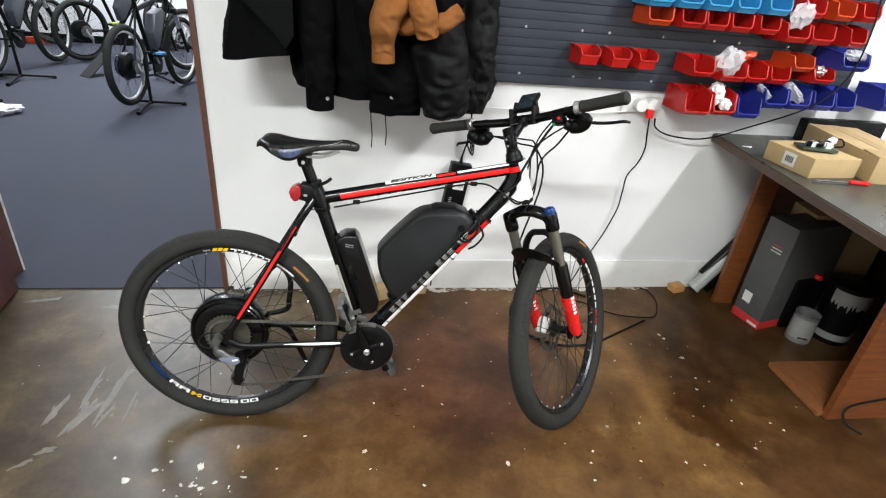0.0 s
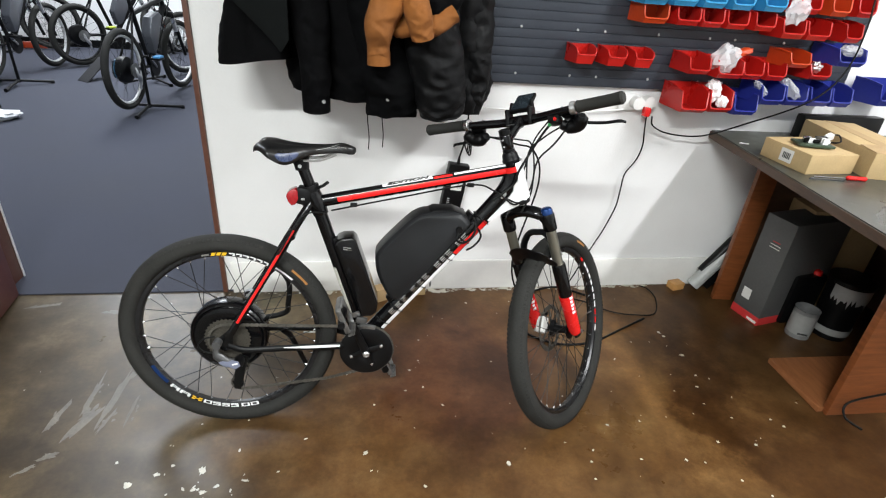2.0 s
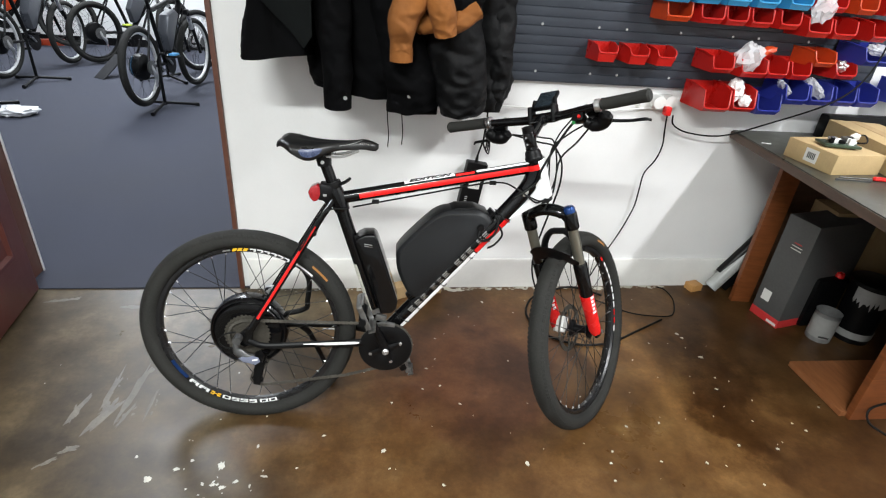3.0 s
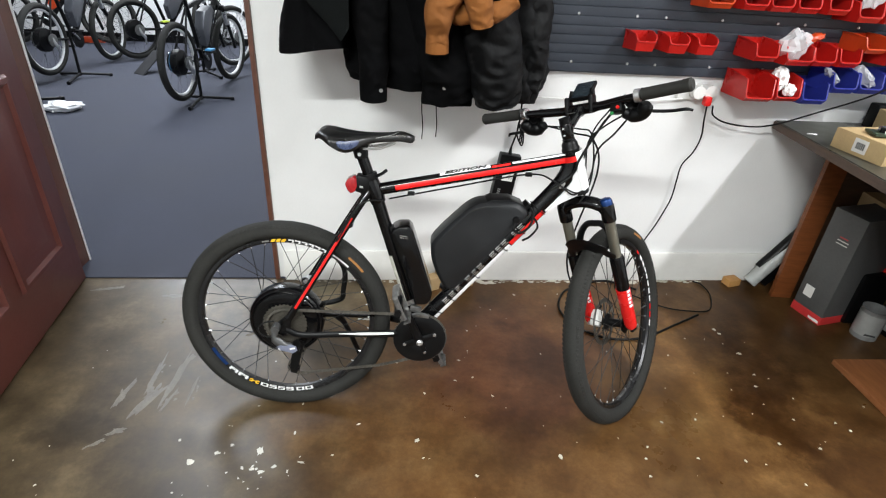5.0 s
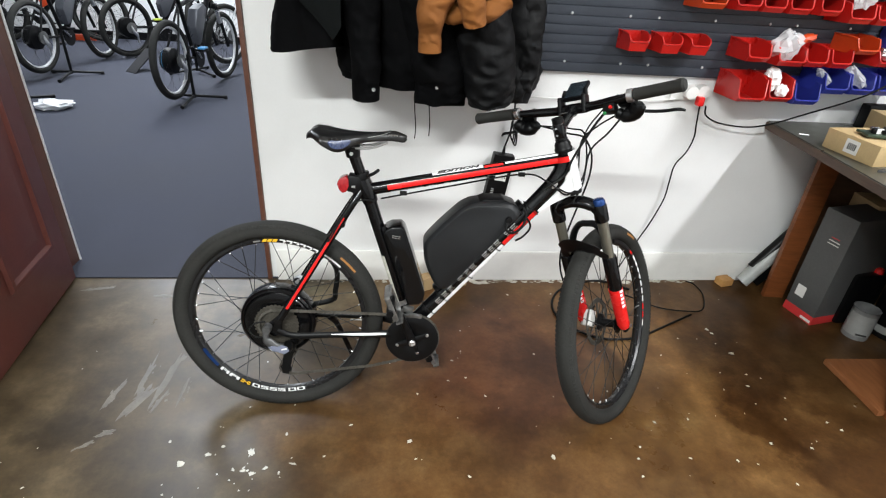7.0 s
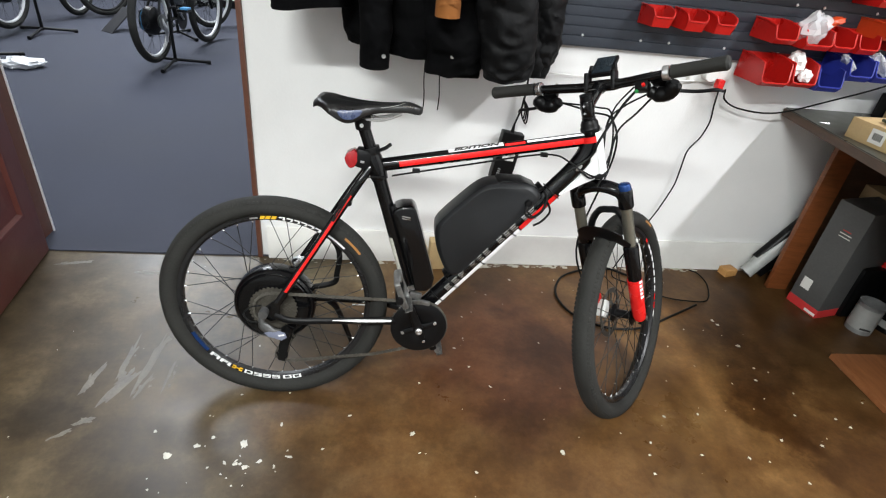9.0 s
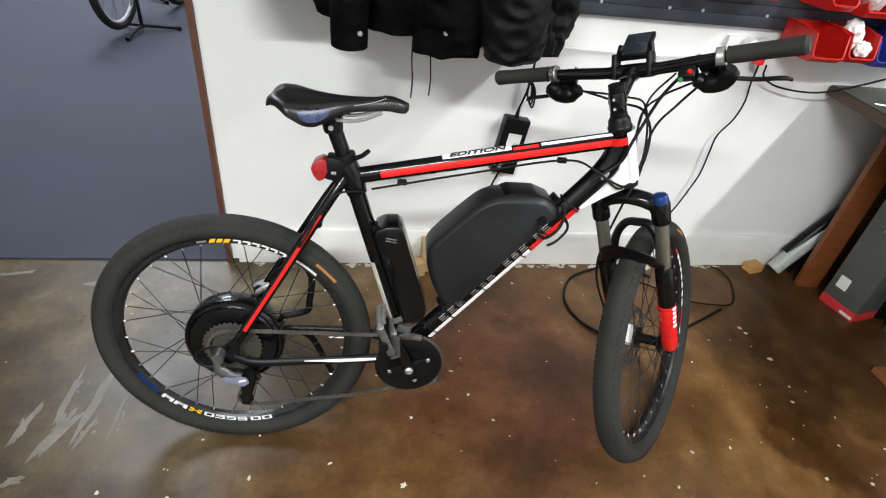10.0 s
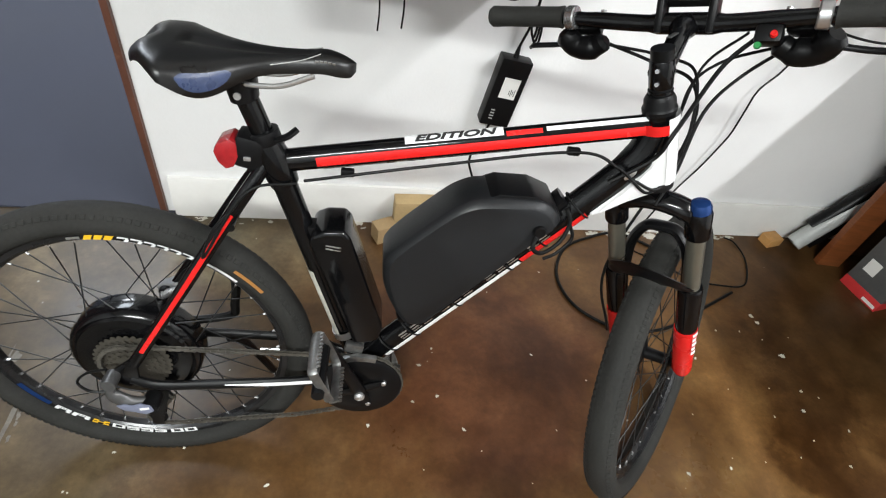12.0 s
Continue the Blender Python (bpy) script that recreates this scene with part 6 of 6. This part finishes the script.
def sleeve(name, pts, radii, mt, parent, label="", seed=1, wr=0.010, seg=56):
    path = smooth_path(pts, 14)
    m = len(path)
    rr = []
    for i in range(m):
        u = i / (m - 1) * (len(radii) - 1)
        j = min(int(u), len(radii) - 2)
        rr.append(radii[j] + (radii[j + 1] - radii[j]) * (u - j))
    bm = sweep(path, rr, seg, flat=[r * 0.72 for r in rr])
    for v in bm.verts:
        d = noise.noise_vector(v.co * 13 + Vector((seed, 0, 0))) * wr * 0.8
        q = Vector((v.co.x * 15 + v.co.z * 9, v.co.y * 12, v.co.z * 21 - v.co.x * 6)) + Vector((seed, 2, 0))
        d += Vector((0.15, -1, 0)) * (ridge(q) * wr * 0.75 + ridge(q * 2.3) * wr * 0.3)
        v.co += d
    return part(name, bm, mt, parent, label, angle=70)


# the bundle bulges into the room from the wall
BUNDLE = Matrix.Translation((0.23, 2.485, 1.357)) @ Matrix.Diagonal((0.953, 1.30, 0.953, 1)) @ Matrix.Translation((-0.23, -2.485, -1.345))
coat = thing("black_coat", BUNDLE, "long black coat hanging on the wall", "coat")
part("coat_body", drape([(-0.092, 2.30, 1.018, 0.112, 0.105), (-0.092, 2.32, 1.10, 0.108, 0.11), (-0.07, 2.34, 1.25, 0.10, 0.115), (-0.02, 2.37, 1.45, 0.11, 0.10), (0.02, 2.40, 1.68, 0.09, 0.075)], 56, 3, 0.05, 0.010, 3.4, power=2.6), CLOTH, coat, angle=70)

part("front_flap", plate([(-0.150, 1.62), (-0.155, 1.262), (-0.118, 1.200), (-0.066, 1.146), (-0.022, 1.098), (0.004, 1.062), (0.030, 1.10), (0.035, 1.62)], 0.016, None, pose(0, 2.196, 0, 2, 0, 4), 0.005), SLATECLOTH, coat, "turned-back slate front flap")
part("button", lathe([(0, 0.003), (0.006, 0.003), (0.007, 0.0)], 12, pose(-0.135, 2.186, 1.29, 90)), SILVER, coat)

jack = thing("black_jacket", BUNDLE, "black cloth jacket with buttoned cuffs hanging on the wall", "jacket")
part("jacket_body", drape([(0.235, 2.35, 0.905, 0.205, 0.105), (0.225, 2.35, 0.97, 0.215, 0.115), (0.20, 2.36, 1.10, 0.205, 0.115), (0.17, 2.37, 1.32, 0.17, 0.105), (0.16, 2.40, 1.66, 0.13, 0.08)], 110, 7, 0.055, 0.016, 1.1, power=2.8), CLOTH, jack, angle=70)
sleeve("sleeve", [(0.10, 2.205, 0.905), (0.102, 2.205, 1.0), (0.090, 2.22, 1.12), (0.075, 2.25, 1.30), (0.08, 2.30, 1.52)], [0.044, 0.047, 0.056, 0.065, 0.06], CLOTH, jack, seed=2)
sleeve("cuff", [(0.101, 2.204, 0.872), (0.101, 2.204, 0.912)], [0.046, 0.046], CLOTH, jack, seed=2, wr=0.003)
sleeve("front_panel", [(0.355, 2.265, 0.872), (0.345, 2.255, 0.95), (0.31, 2.255, 1.08), (0.27, 2.27, 1.25), (0.24, 2.32, 1.5)], [0.092, 0.090, 0.085, 0.08, 0.07], CLOTH, jack, seed=6, wr=0.012)
part("hem_band", sweep([(0.268, 2.26, 0.873), (0.35, 2.245, 0.862), (0.44, 2.262, 0.860)], 0.017, 10, flat=0.010), CLOTH, jack)
for x, y, z in ((0.128, 2.170, 0.915), (0.335, 2.190, 0.925), (0.300, 2.243, 0.872)):
    part("button", lathe([(0, 0.003), (0.0055, 0.003), (0.0065, 0.0)], 12, pose(x, y, z, 90)), SILVER, jack)

puff = thing("puffer_jacket", BUNDLE, "black quilted nylon jacket hanging on the wall", "jacket")
part("jacket_body", drape([(0.575, 2.370, 0.862, 0.122, 0.095), (0.575, 2.37, 0.93, 0.128, 0.098), (0.570, 2.365, 1.06, 0.130, 0.105), (0.555, 2.37, 1.25, 0.125, 0.105), (0.53, 2.40, 1.66, 0.11, 0.075)], 110, 6, 0.035, 0.016, 2.3, quilt=0.005, power=2.6), PUFFER, puff, angle=80)
sleeve("sleeve", [(0.645, 2.30, 0.856), (0.652, 2.29, 0.97), (0.648, 2.29, 1.10), (0.635, 2.31, 1.30), (0.60, 2.35, 1.5)], [0.034, 0.044, 0.047, 0.05, 0.05], PUFFER, puff, seed=8, wr=0.012)
sleeve("front_panel", [(0.525, 2.250, 0.872), (0.512, 2.238, 0.95), (0.485, 2.235, 1.08), (0.45, 2.26, 1.27)], [0.082, 0.088, 0.092, 0.09], PUFFER, puff, seed=9, wr=0.014)
for x, z in ((0.273, 0.687), (0.326, 0.698)):
    part("drawcord", sweep(smooth_path([(x, 2.33, z), (x + 0.002, 2.332, z + 0.05), (x - 0.004, 2.33, z + 0.12), (x - 0.004, 2.33, z + 0.20)], 6), 0.0022, 6), CLOTH, jack, "thin black drawcord")

knit = thing("mustard_sweater", pose(0, 0, 0.014) @ BUNDLE, "mustard yellow knitted sweater bundled over the jackets", "sweater")
sleeve("sleeve", [(0.302, 2.150, 1.040), (0.300, 2.148, 1.085), (0.302, 2.14, 1.14), (0.325, 2.15, 1.21), (0.345, 2.18, 1.30), (0.36, 2.23, 1.42)], [0.032, 0.034, 0.047, 0.052, 0.06, 0.05], MUSTARD, knit, seed=4, wr=0.008)
part("cuff", sweep([(0.302, 2.150, 1.030), (0.301, 2.149, 1.068)], 0.036, 20, flat=0.026), MUSTARD, knit)
sleeve("sleeve", [(0.435, 2.135, 1.118), (0.425, 2.13, 1.16), (0.405, 2.14, 1.22), (0.37, 2.18, 1.32)], [0.035, 0.037, 0.042, 0.05], MUSTARD, knit, seed=7, wr=0.008)
sleeve("neck_fold", [(0.520, 2.160, 1.195), (0.47, 2.145, 1.155), (0.425, 2.155, 1.150), (0.36, 2.175, 1.135), (0.345, 2.185, 1.12)], [0.036, 0.030, 0.03, 0.030, 0.02], MUSTARD, knit, seed=3, wr=0.006)
sleeve("collar", [(0.42, 2.19, 1.235), (0.46, 2.165, 1.222), (0.51, 2.17, 1.245), (0.54, 2.20, 1.31)], [0.035, 0.035, 0.04, 0.05], CLOTH, jack, seed=12, wr=0.008)

# ---- showroom bicycles on stands ----
WHEELRIM = surface("white_rim", (0.66, 0.66, 0.66), 0.35, vary=0.06, bump=0)


def display_bike(m, label, frame_mat, rim_mat, pack_mat, steer=0.0, motor=True, accent=None):
    b = thing("display_bicycle", m, label, "bicycle", "bicycles on show")
    ax_r, ax_f, bbp, cl, hd = Vector((0, 0, 0.33)), Vector((1.06, 0, 0.33)), Vector((0.43, 0, 0.30)), Vector((0.27, 0, 0.76)), Vector((0.84, 0, 0.80))
    wr = wheel("rear_wheel", b, wheel_at(ax_r), 0.09 if motor else 0.03, 0.02, (), 28, 30, spoke_mat=SPOKE, rim_mat=rim_mat, simple=True)
    if motor:
        part("hub_motor", lathe([(0, -0.045), (0.07, -0.04), (0.105, -0.03), (0.11, 0), (0.105, 0.03), (0.07, 0.04), (0, 0.045)], 32), BLACKPL, wr)
    st_m = Matrix.Translation(hd) @ Matrix.Rotation(radians(steer), 4, Vector((-0.33, 0, 0.94))) @ Matrix.Translation(-hd)
    wf = wheel("front_wheel", b, st_m @ wheel_at(ax_f), 0.03, 0.02, (), 28, 50, spoke_mat=SPOKE, rim_mat=rim_mat, simple=True)
    part("top_tube", rod(cl + Vector((0, 0, -0.02)), hd + Vector((-0.01, 0, 0.04)), 0.02, 0.022), frame_mat, b)
    part("down_tube", rod(bbp, hd + Vector((0.01, 0, -0.02)), 0.028, 0.026), frame_mat, b)
    part("seat_tube", rod(bbp, cl + Vector((-0.01, 0, 0.04)), 0.018), frame_mat, b)
    part("head_tube", rod(hd + Vector((0.03, 0, -0.08)), hd + Vector((-0.02, 0, 0.07)), 0.022), frame_mat, b)
    for s in (-1, 1):
        part("seat_stay", rod(cl, ax_r + Vector((0, 0.06 * s, 0)), 0.009), frame_mat, b)
        part("chain_stay", rod(bbp, ax_r + Vector((0, 0.06 * s, 0)), 0.011), frame_mat, b)
        part("fork_leg", rod(hd + Vector((0.035, 0.06 * s, -0.09)), ax_f + Vector((0, 0.06 * s, 0)), 0.018, 0.015), frame_mat, b, m=st_m)
        part("crank", rod(bbp + Vector((0, 0.06 * s, 0)), bbp + Vector((0.14 * s, 0.09 * s, -0.09 * s)), 0.009), SILVER, b)
        part("pedal", box(0.09, 0.085, 0.02, bbp + Vector((0.14 * s, 0.14 * s, -0.09 * s)), 0.005), BLACKPL, b)
        part("grip", rod(hd + Vector((-0.03, 0.20 * s, 0.17)), hd + Vector((-0.05, 0.33 * s, 0.17)), 0.016), BLACKPL, b, m=st_m)
    part("handlebar", sweep(smooth_path([hd + Vector((-0.05, -0.33, 0.17)), hd + Vector((0.02, -0.08, 0.15)), hd + Vector((0.02, 0.08, 0.15)), hd + Vector((-0.05, 0.33, 0.17))], 4), 0.011, 10), BLACKPL, b, m=st_m)
    part("stem", rod(hd + Vector((-0.02, 0, 0.07)), hd + Vector((0.02, 0, 0.15)), 0.016), BLACKPL, b, m=st_m)
    part("fork_crown", box(0.05, 0.14, 0.05, hd + Vector((0.035, 0, -0.09)), 0.012), frame_mat, b, m=st_m)
    part("seat_post", rod(cl, cl + Vector((-0.04, 0, 0.16)), 0.014), BLACKPL, b)
    part("saddle", sweep(smooth_path([cl + Vector((-0.15, 0, 0.18)), cl + Vector((-0.06, 0, 0.175)), cl + Vector((0.10, 0, 0.18))], 4), [0.02] * 9, 12, flat=[0.05, 0.075, 0.075, 0.065, 0.05, 0.035, 0.025, 0.02, 0.012]), BLACKPL, b)
    part("battery", plate([(0.47, 0.40), (0.44, 0.55), (0.52, 0.70), (0.66, 0.74), (0.72, 0.70), (0.53, 0.43)], 0.09, None, None, 0.015), pack_mat, b)
    part("rear_derailleur", sweep(smooth_path([ax_r + Vector((0.0, -0.075, 0.03)), ax_r + Vector((0.015, -0.095, -0.04)), ax_r + Vector((0.05, -0.085, -0.08)), ax_r + Vector((0.06, -0.075, -0.16))], 4), [0.014] * 5 + [0.018] * 4 + [0.010] * 4, 10), SILVER, b, "silver rear derailleur")
    part("cassette", lathe([(0, 0.0), (0.045, 0.0), (0.06, 0.022), (0, 0.022)], 28, pose(ax_r.x, -0.068, ax_r.z, 90)), WORNSTEEL, b)
    part("fork_stanchion", rod(hd + Vector((0.04, -0.06, -0.12)), hd + Vector((0.09, -0.06, -0.24)), 0.0195), SILVER, b, m=st_m)
    part("fork_stanchion", rod(hd + Vector((0.04, 0.06, -0.12)), hd + Vector((0.09, 0.06, -0.24)), 0.0195), SILVER, b, m=st_m)
    part("chainring", lathe([(0, -0.003), (0.085, -0.003), (0.085, 0.003), (0, 0.003)], 28, pose(bbp.x, -0.05, bbp.z, 90)), BLACKPL, b)
    if accent is not None:
        part("pedal_plate", box(0.085, 0.06, 0.022, bbp + Vector((0.14, 0.15, -0.075)), 0.006), accent, b, "bright coloured pedal plate")
        part("pedal_plate", box(0.085, 0.06, 0.022, bbp + Vector((-0.14, -0.15, 0.105)), 0.006), accent, b, "bright coloured pedal plate")
        part("hub_band", lathe([(0.07, -0.047), (0.085, -0.044), (0.085, -0.030), (0.07, -0.030)], 28, pose(ax_r.x, ax_r.y, ax_r.z, 90), closed=True), accent, b)
    # near-side cables and the brake hose along the frame
    for k in range(2):
        part("cable", sweep(smooth_path([hd + Vector((0.02, 0.10 - 0.2 * k, 0.14)), hd + Vector((0.10, 0.03 - 0.06 * k, 0.06)), hd + Vector((0.04, -0.03, -0.04)), bbp + Vector((0.16, -0.03, 0.16))], 5), 0.004, 6), CABLE, b)
    part("brake_disc", lathe([(0.055, -0.001), (0.080, -0.001), (0.080, 0.001), (0.055, 0.001)], 28, Matrix.Translation(ax_r + Vector((0, 0.062, 0))) @ pose(0, 0, 0, 90), closed=True), SILVER, b)
    return b


def floor_stand(m):
    s = thing("bicycle_stand", m, "black folding floor stand holding a bicycle", "bicycle stand", "stands on show")
    part("post", rod((0, 0, 0.03), (0.0, 0, 0.40), 0.014, 0.012), BLACKPL, s)
    part("hook", sweep(smooth_path([(0, 0, 0.39), (0.02, 0, 0.45), (0.06, 0, 0.46)], 4), 0.01, 8), BLACKPL, s)
    for a in (15, 135, 255):
        x, y = math.cos(radians(a)), math.sin(radians(a))
        g = part("leg", rod((0, 0, 0.05), (0.26 * x, 0.26 * y, 0.018), 0.012), BLACKPL, s)
        part("foot", rod((0.245 * x, 0.245 * y, 0.018), (0.275 * x, 0.275 * y, 0.016), 0.017), BLACKPL, g)
    return s


CZ = 0.006
LIME = surface("lime_yellow_plastic", (0.42, 0.52, 0.05), 0.45, vary=0.08, bump=0)
SKYBLUE = surface("sky_blue_plastic", (0.06, 0.25, 0.48), 0.4, vary=0.08, bump=0)
GREYFRAME = surface("grey_frame_paint", (0.060, 0.064, 0.074), 0.3, vary=0.1, bump=0)
display_bike(pose(-1.700, 5.20, CZ + 0.035, 0, 2.0, 84), "black and silver electric bicycle held on a floor stand", BLACKPL, WHEELRIM, GREYFRAME, -4, True, SKYBLUE)
floor_stand(pose(-1.605, 5.33, CZ, 0, 0, 12))
display_bike(pose(-3.15, 5.86, CZ + 0.05, 0, 2.4, 86), "black electric bicycle held on a floor stand", BLACKPL, WHEELRIM, GREYFRAME, 0)
floor_stand(pose(-3.0, 6.04, CZ, 0, 0, 20))
display_bike(pose(-2.86, 7.08, CZ, 0, 0, 58), "black mountain bicycle standing behind another", BLACKPL, BLACKPL, GREYFRAME, 12, True, LIME)
floor_stand(pose(-1.93, 6.42, CZ, 0, 0, 70))
display_bike(pose(-1.74, 6.95, CZ, 0, 0, 60), "white and red bicycle near the rear wall", WHITEPAINT, WHEELRIM, REDPAINT, 10, False)
display_bike(pose(-4.55, 7.6, CZ, 0, 0, 20), "black and orange bicycle near the rear wall", BLACKPL, BLACKPL, BINORANGE, 0)
floor_stand(pose(-2.90, 5.02, CZ, 0, 0, 40))
solo("crate", box(0.26, 0.10, 0.07, (0, 0, 0.035), 0.006), BINORANGE, pose(-3.85, 8.05, CZ, 0, 0, 12), "small orange crate on the showroom carpet", "crate")
solo("grey_ramp", box(0.15, 0.34, 0.012, (0, 0, 0), 0.003), RAMPGREY, pose(-2.50, 6.44, 0.105, 36, 0, -32), "grey flat stand plate propped on the carpet", "stand plate")
solo("ramp_leg", rod((-2.34, 6.36, CZ), (-2.44, 6.56, 0.195), 0.010), BLACKPL, pose(0, 0, 0), "thin dark leg under the grey stand plate", "leg")
solo("plastic_bag", crumple(0.13, 0.08, 0.045, 21, 0.4), WHITEBAG, pose(-2.56, 4.91, CZ + 0.035, 0, 0, 20), "crumpled white plastic bag on the carpet", "bag", angle=20)

# ---- paint flecks and crumbs on the concrete ----
def splat(bm, x, y, r, seed, stretch=1.0, turn=0.0):
    c = []
    n = 16
    for k in range(n):
        a = 2 * math.pi * k / n
        q = r * (0.65 + 0.7 * abs(noise.noise(Vector((math.cos(a) * 1.6 + seed, math.sin(a) * 1.6, seed * 0.7)))) * 1.6)
        px, py = q * math.cos(a) * stretch, q * math.sin(a)
        c.append(bm.verts.new((x + px * math.cos(turn) - py * math.sin(turn), y + px * math.sin(turn) + py * math.cos(turn), 0.0012)))
    top = bm.verts.new((x, y, 0.0022))
    for k in range(n):
        bm.faces.new((c[k], c[(k + 1) % n], top))


FL = bmesh.new()
NEAR_FLECKS = ((-0.330, 1.503, 0.0086), (-0.293, 1.531, 0.0066), (-0.205, 1.509, 0.0133), (-0.397, 1.473, 0.0133), (-0.189, 1.436, 0.0086), (-0.154, 1.453, 0.0076), (-0.115, 1.576, 0.0057), (-0.454, 1.552, 0.0057), (-0.252, 1.689, 0.0038), (0.266, 1.544, 0.0076), (0.706, 1.477, 0.0095), (1.086, 1.611, 0.0057), (0.470, 1.823, 0.0045), (1.256, 1.946, 0.0047), (1.531, 2.111, 0.0086), (1.538, 2.084, 0.0076))
DESK_FLECKS = ((1.555, 1.958, 0.0095), (1.547, 1.837, 0.0057), (1.592, 1.817, 0.0038), (1.516, 1.776, 0.0066), (1.493, 1.689, 0.0038), (1.442, 1.516, 0.0057), (1.431, 1.365, 0.0057), (1.569, 1.496, 0.0057), (1.730, 1.568, 0.0057), (1.622, 1.716, 0.0047), (1.291, 1.452, 0.0057), (1.141, 1.464, 0.0047), (0.962, 1.402, 0.0047), (1.908, 1.841, 0.0047), (1.861, 1.674, 0.0047))
for i, (x, y, r) in enumerate(NEAR_FLECKS + DESK_FLECKS):
    splat(FL, x, y, r * 0.80, i * 1.37, 1.35, i * 0.8)
rnd = random.Random(7)
for i in range(150):
    x = rnd.uniform(-0.9, 1.95)
    y = rnd.uniform(0.95, 2.42)
    if x > 1.2 and rnd.random() < 0.2:
        x = rnd.gauss(1.52, 0.13)
    splat(FL, x, y, rnd.choice((0.0014, 0.0018, 0.002, 0.0028, 0.004)), i * 0.71 + 20, rnd.uniform(0.8, 1.9), rnd.uniform(0, 3))
for i in range(30):
    splat(FL, rnd.gauss(-0.3, 0.25), rnd.gauss(1.42, 0.12), rnd.choice((0.0015, 0.002, 0.003, 0.0045)), i * 0.91 + 50, rnd.uniform(0.8, 2.2), rnd.uniform(0, 3))
for i in range(130):
    u = rnd.uniform(0.0, 2.0)
    q = WALL_AT @ Vector((u, -0.022 - abs(rnd.gauss(0, 0.012)), 0))
    splat(FL, q.x, q.y, rnd.choice((0.003, 0.004, 0.007, 0.011)), i * 0.53 + 90, rnd.uniform(1.0, 2.6), rnd.uniform(-0.3, 0.3))
solo("paint_flecks", FL, FLECK, pose(0, 0, 0), "white paint flecks and crumbs scattered on the floor", "paint flecks", kind="stuff")

SC = bmesh.new()
SCRAPES = ((-0.702, 1.750, 0.071, 1.44), (-0.608, 1.724, 0.076, 1.16), (-0.547, 1.718, 0.054, 1.35), (-0.635, 1.823, 0.098, 1.60), (-0.561, 1.816, 0.150, 1.52), (-0.489, 1.764, 0.069, 1.56), (-1.03, 2.360, 0.065, 0.25), (-0.73, 2.312, 0.060, 0.10), (-0.692, 1.545, 0.026, 0.70), (-0.657, 1.590, 0.012, 0.40))
for i, (x, y, half, turn) in enumerate(SCRAPES):
    wide = 0.010 + 0.004 * math.sin(i * 2.1)
    splat(SC, x, y, wide, i * 2.3 + 4, half / wide, turn)
    for k in range(4):
        d = (k - 1.5) * half * 0.45
        splat(SC, x + d * math.cos(turn) + rnd.uniform(-0.018, 0.018), y + d * math.sin(turn) + rnd.uniform(-0.012, 0.012), wide * rnd.uniform(0.35, 0.7), i * 1.9 + 11 + k, rnd.uniform(1.6, 4.0), turn + rnd.uniform(-0.25, 0.25))
solo("floor_scrapes", move(SC, pose(0, 0, -0.0008)), SCRAPE, pose(0, 0, 0), "pale scraped patches in the concrete floor", "scrapes", kind="stuff")
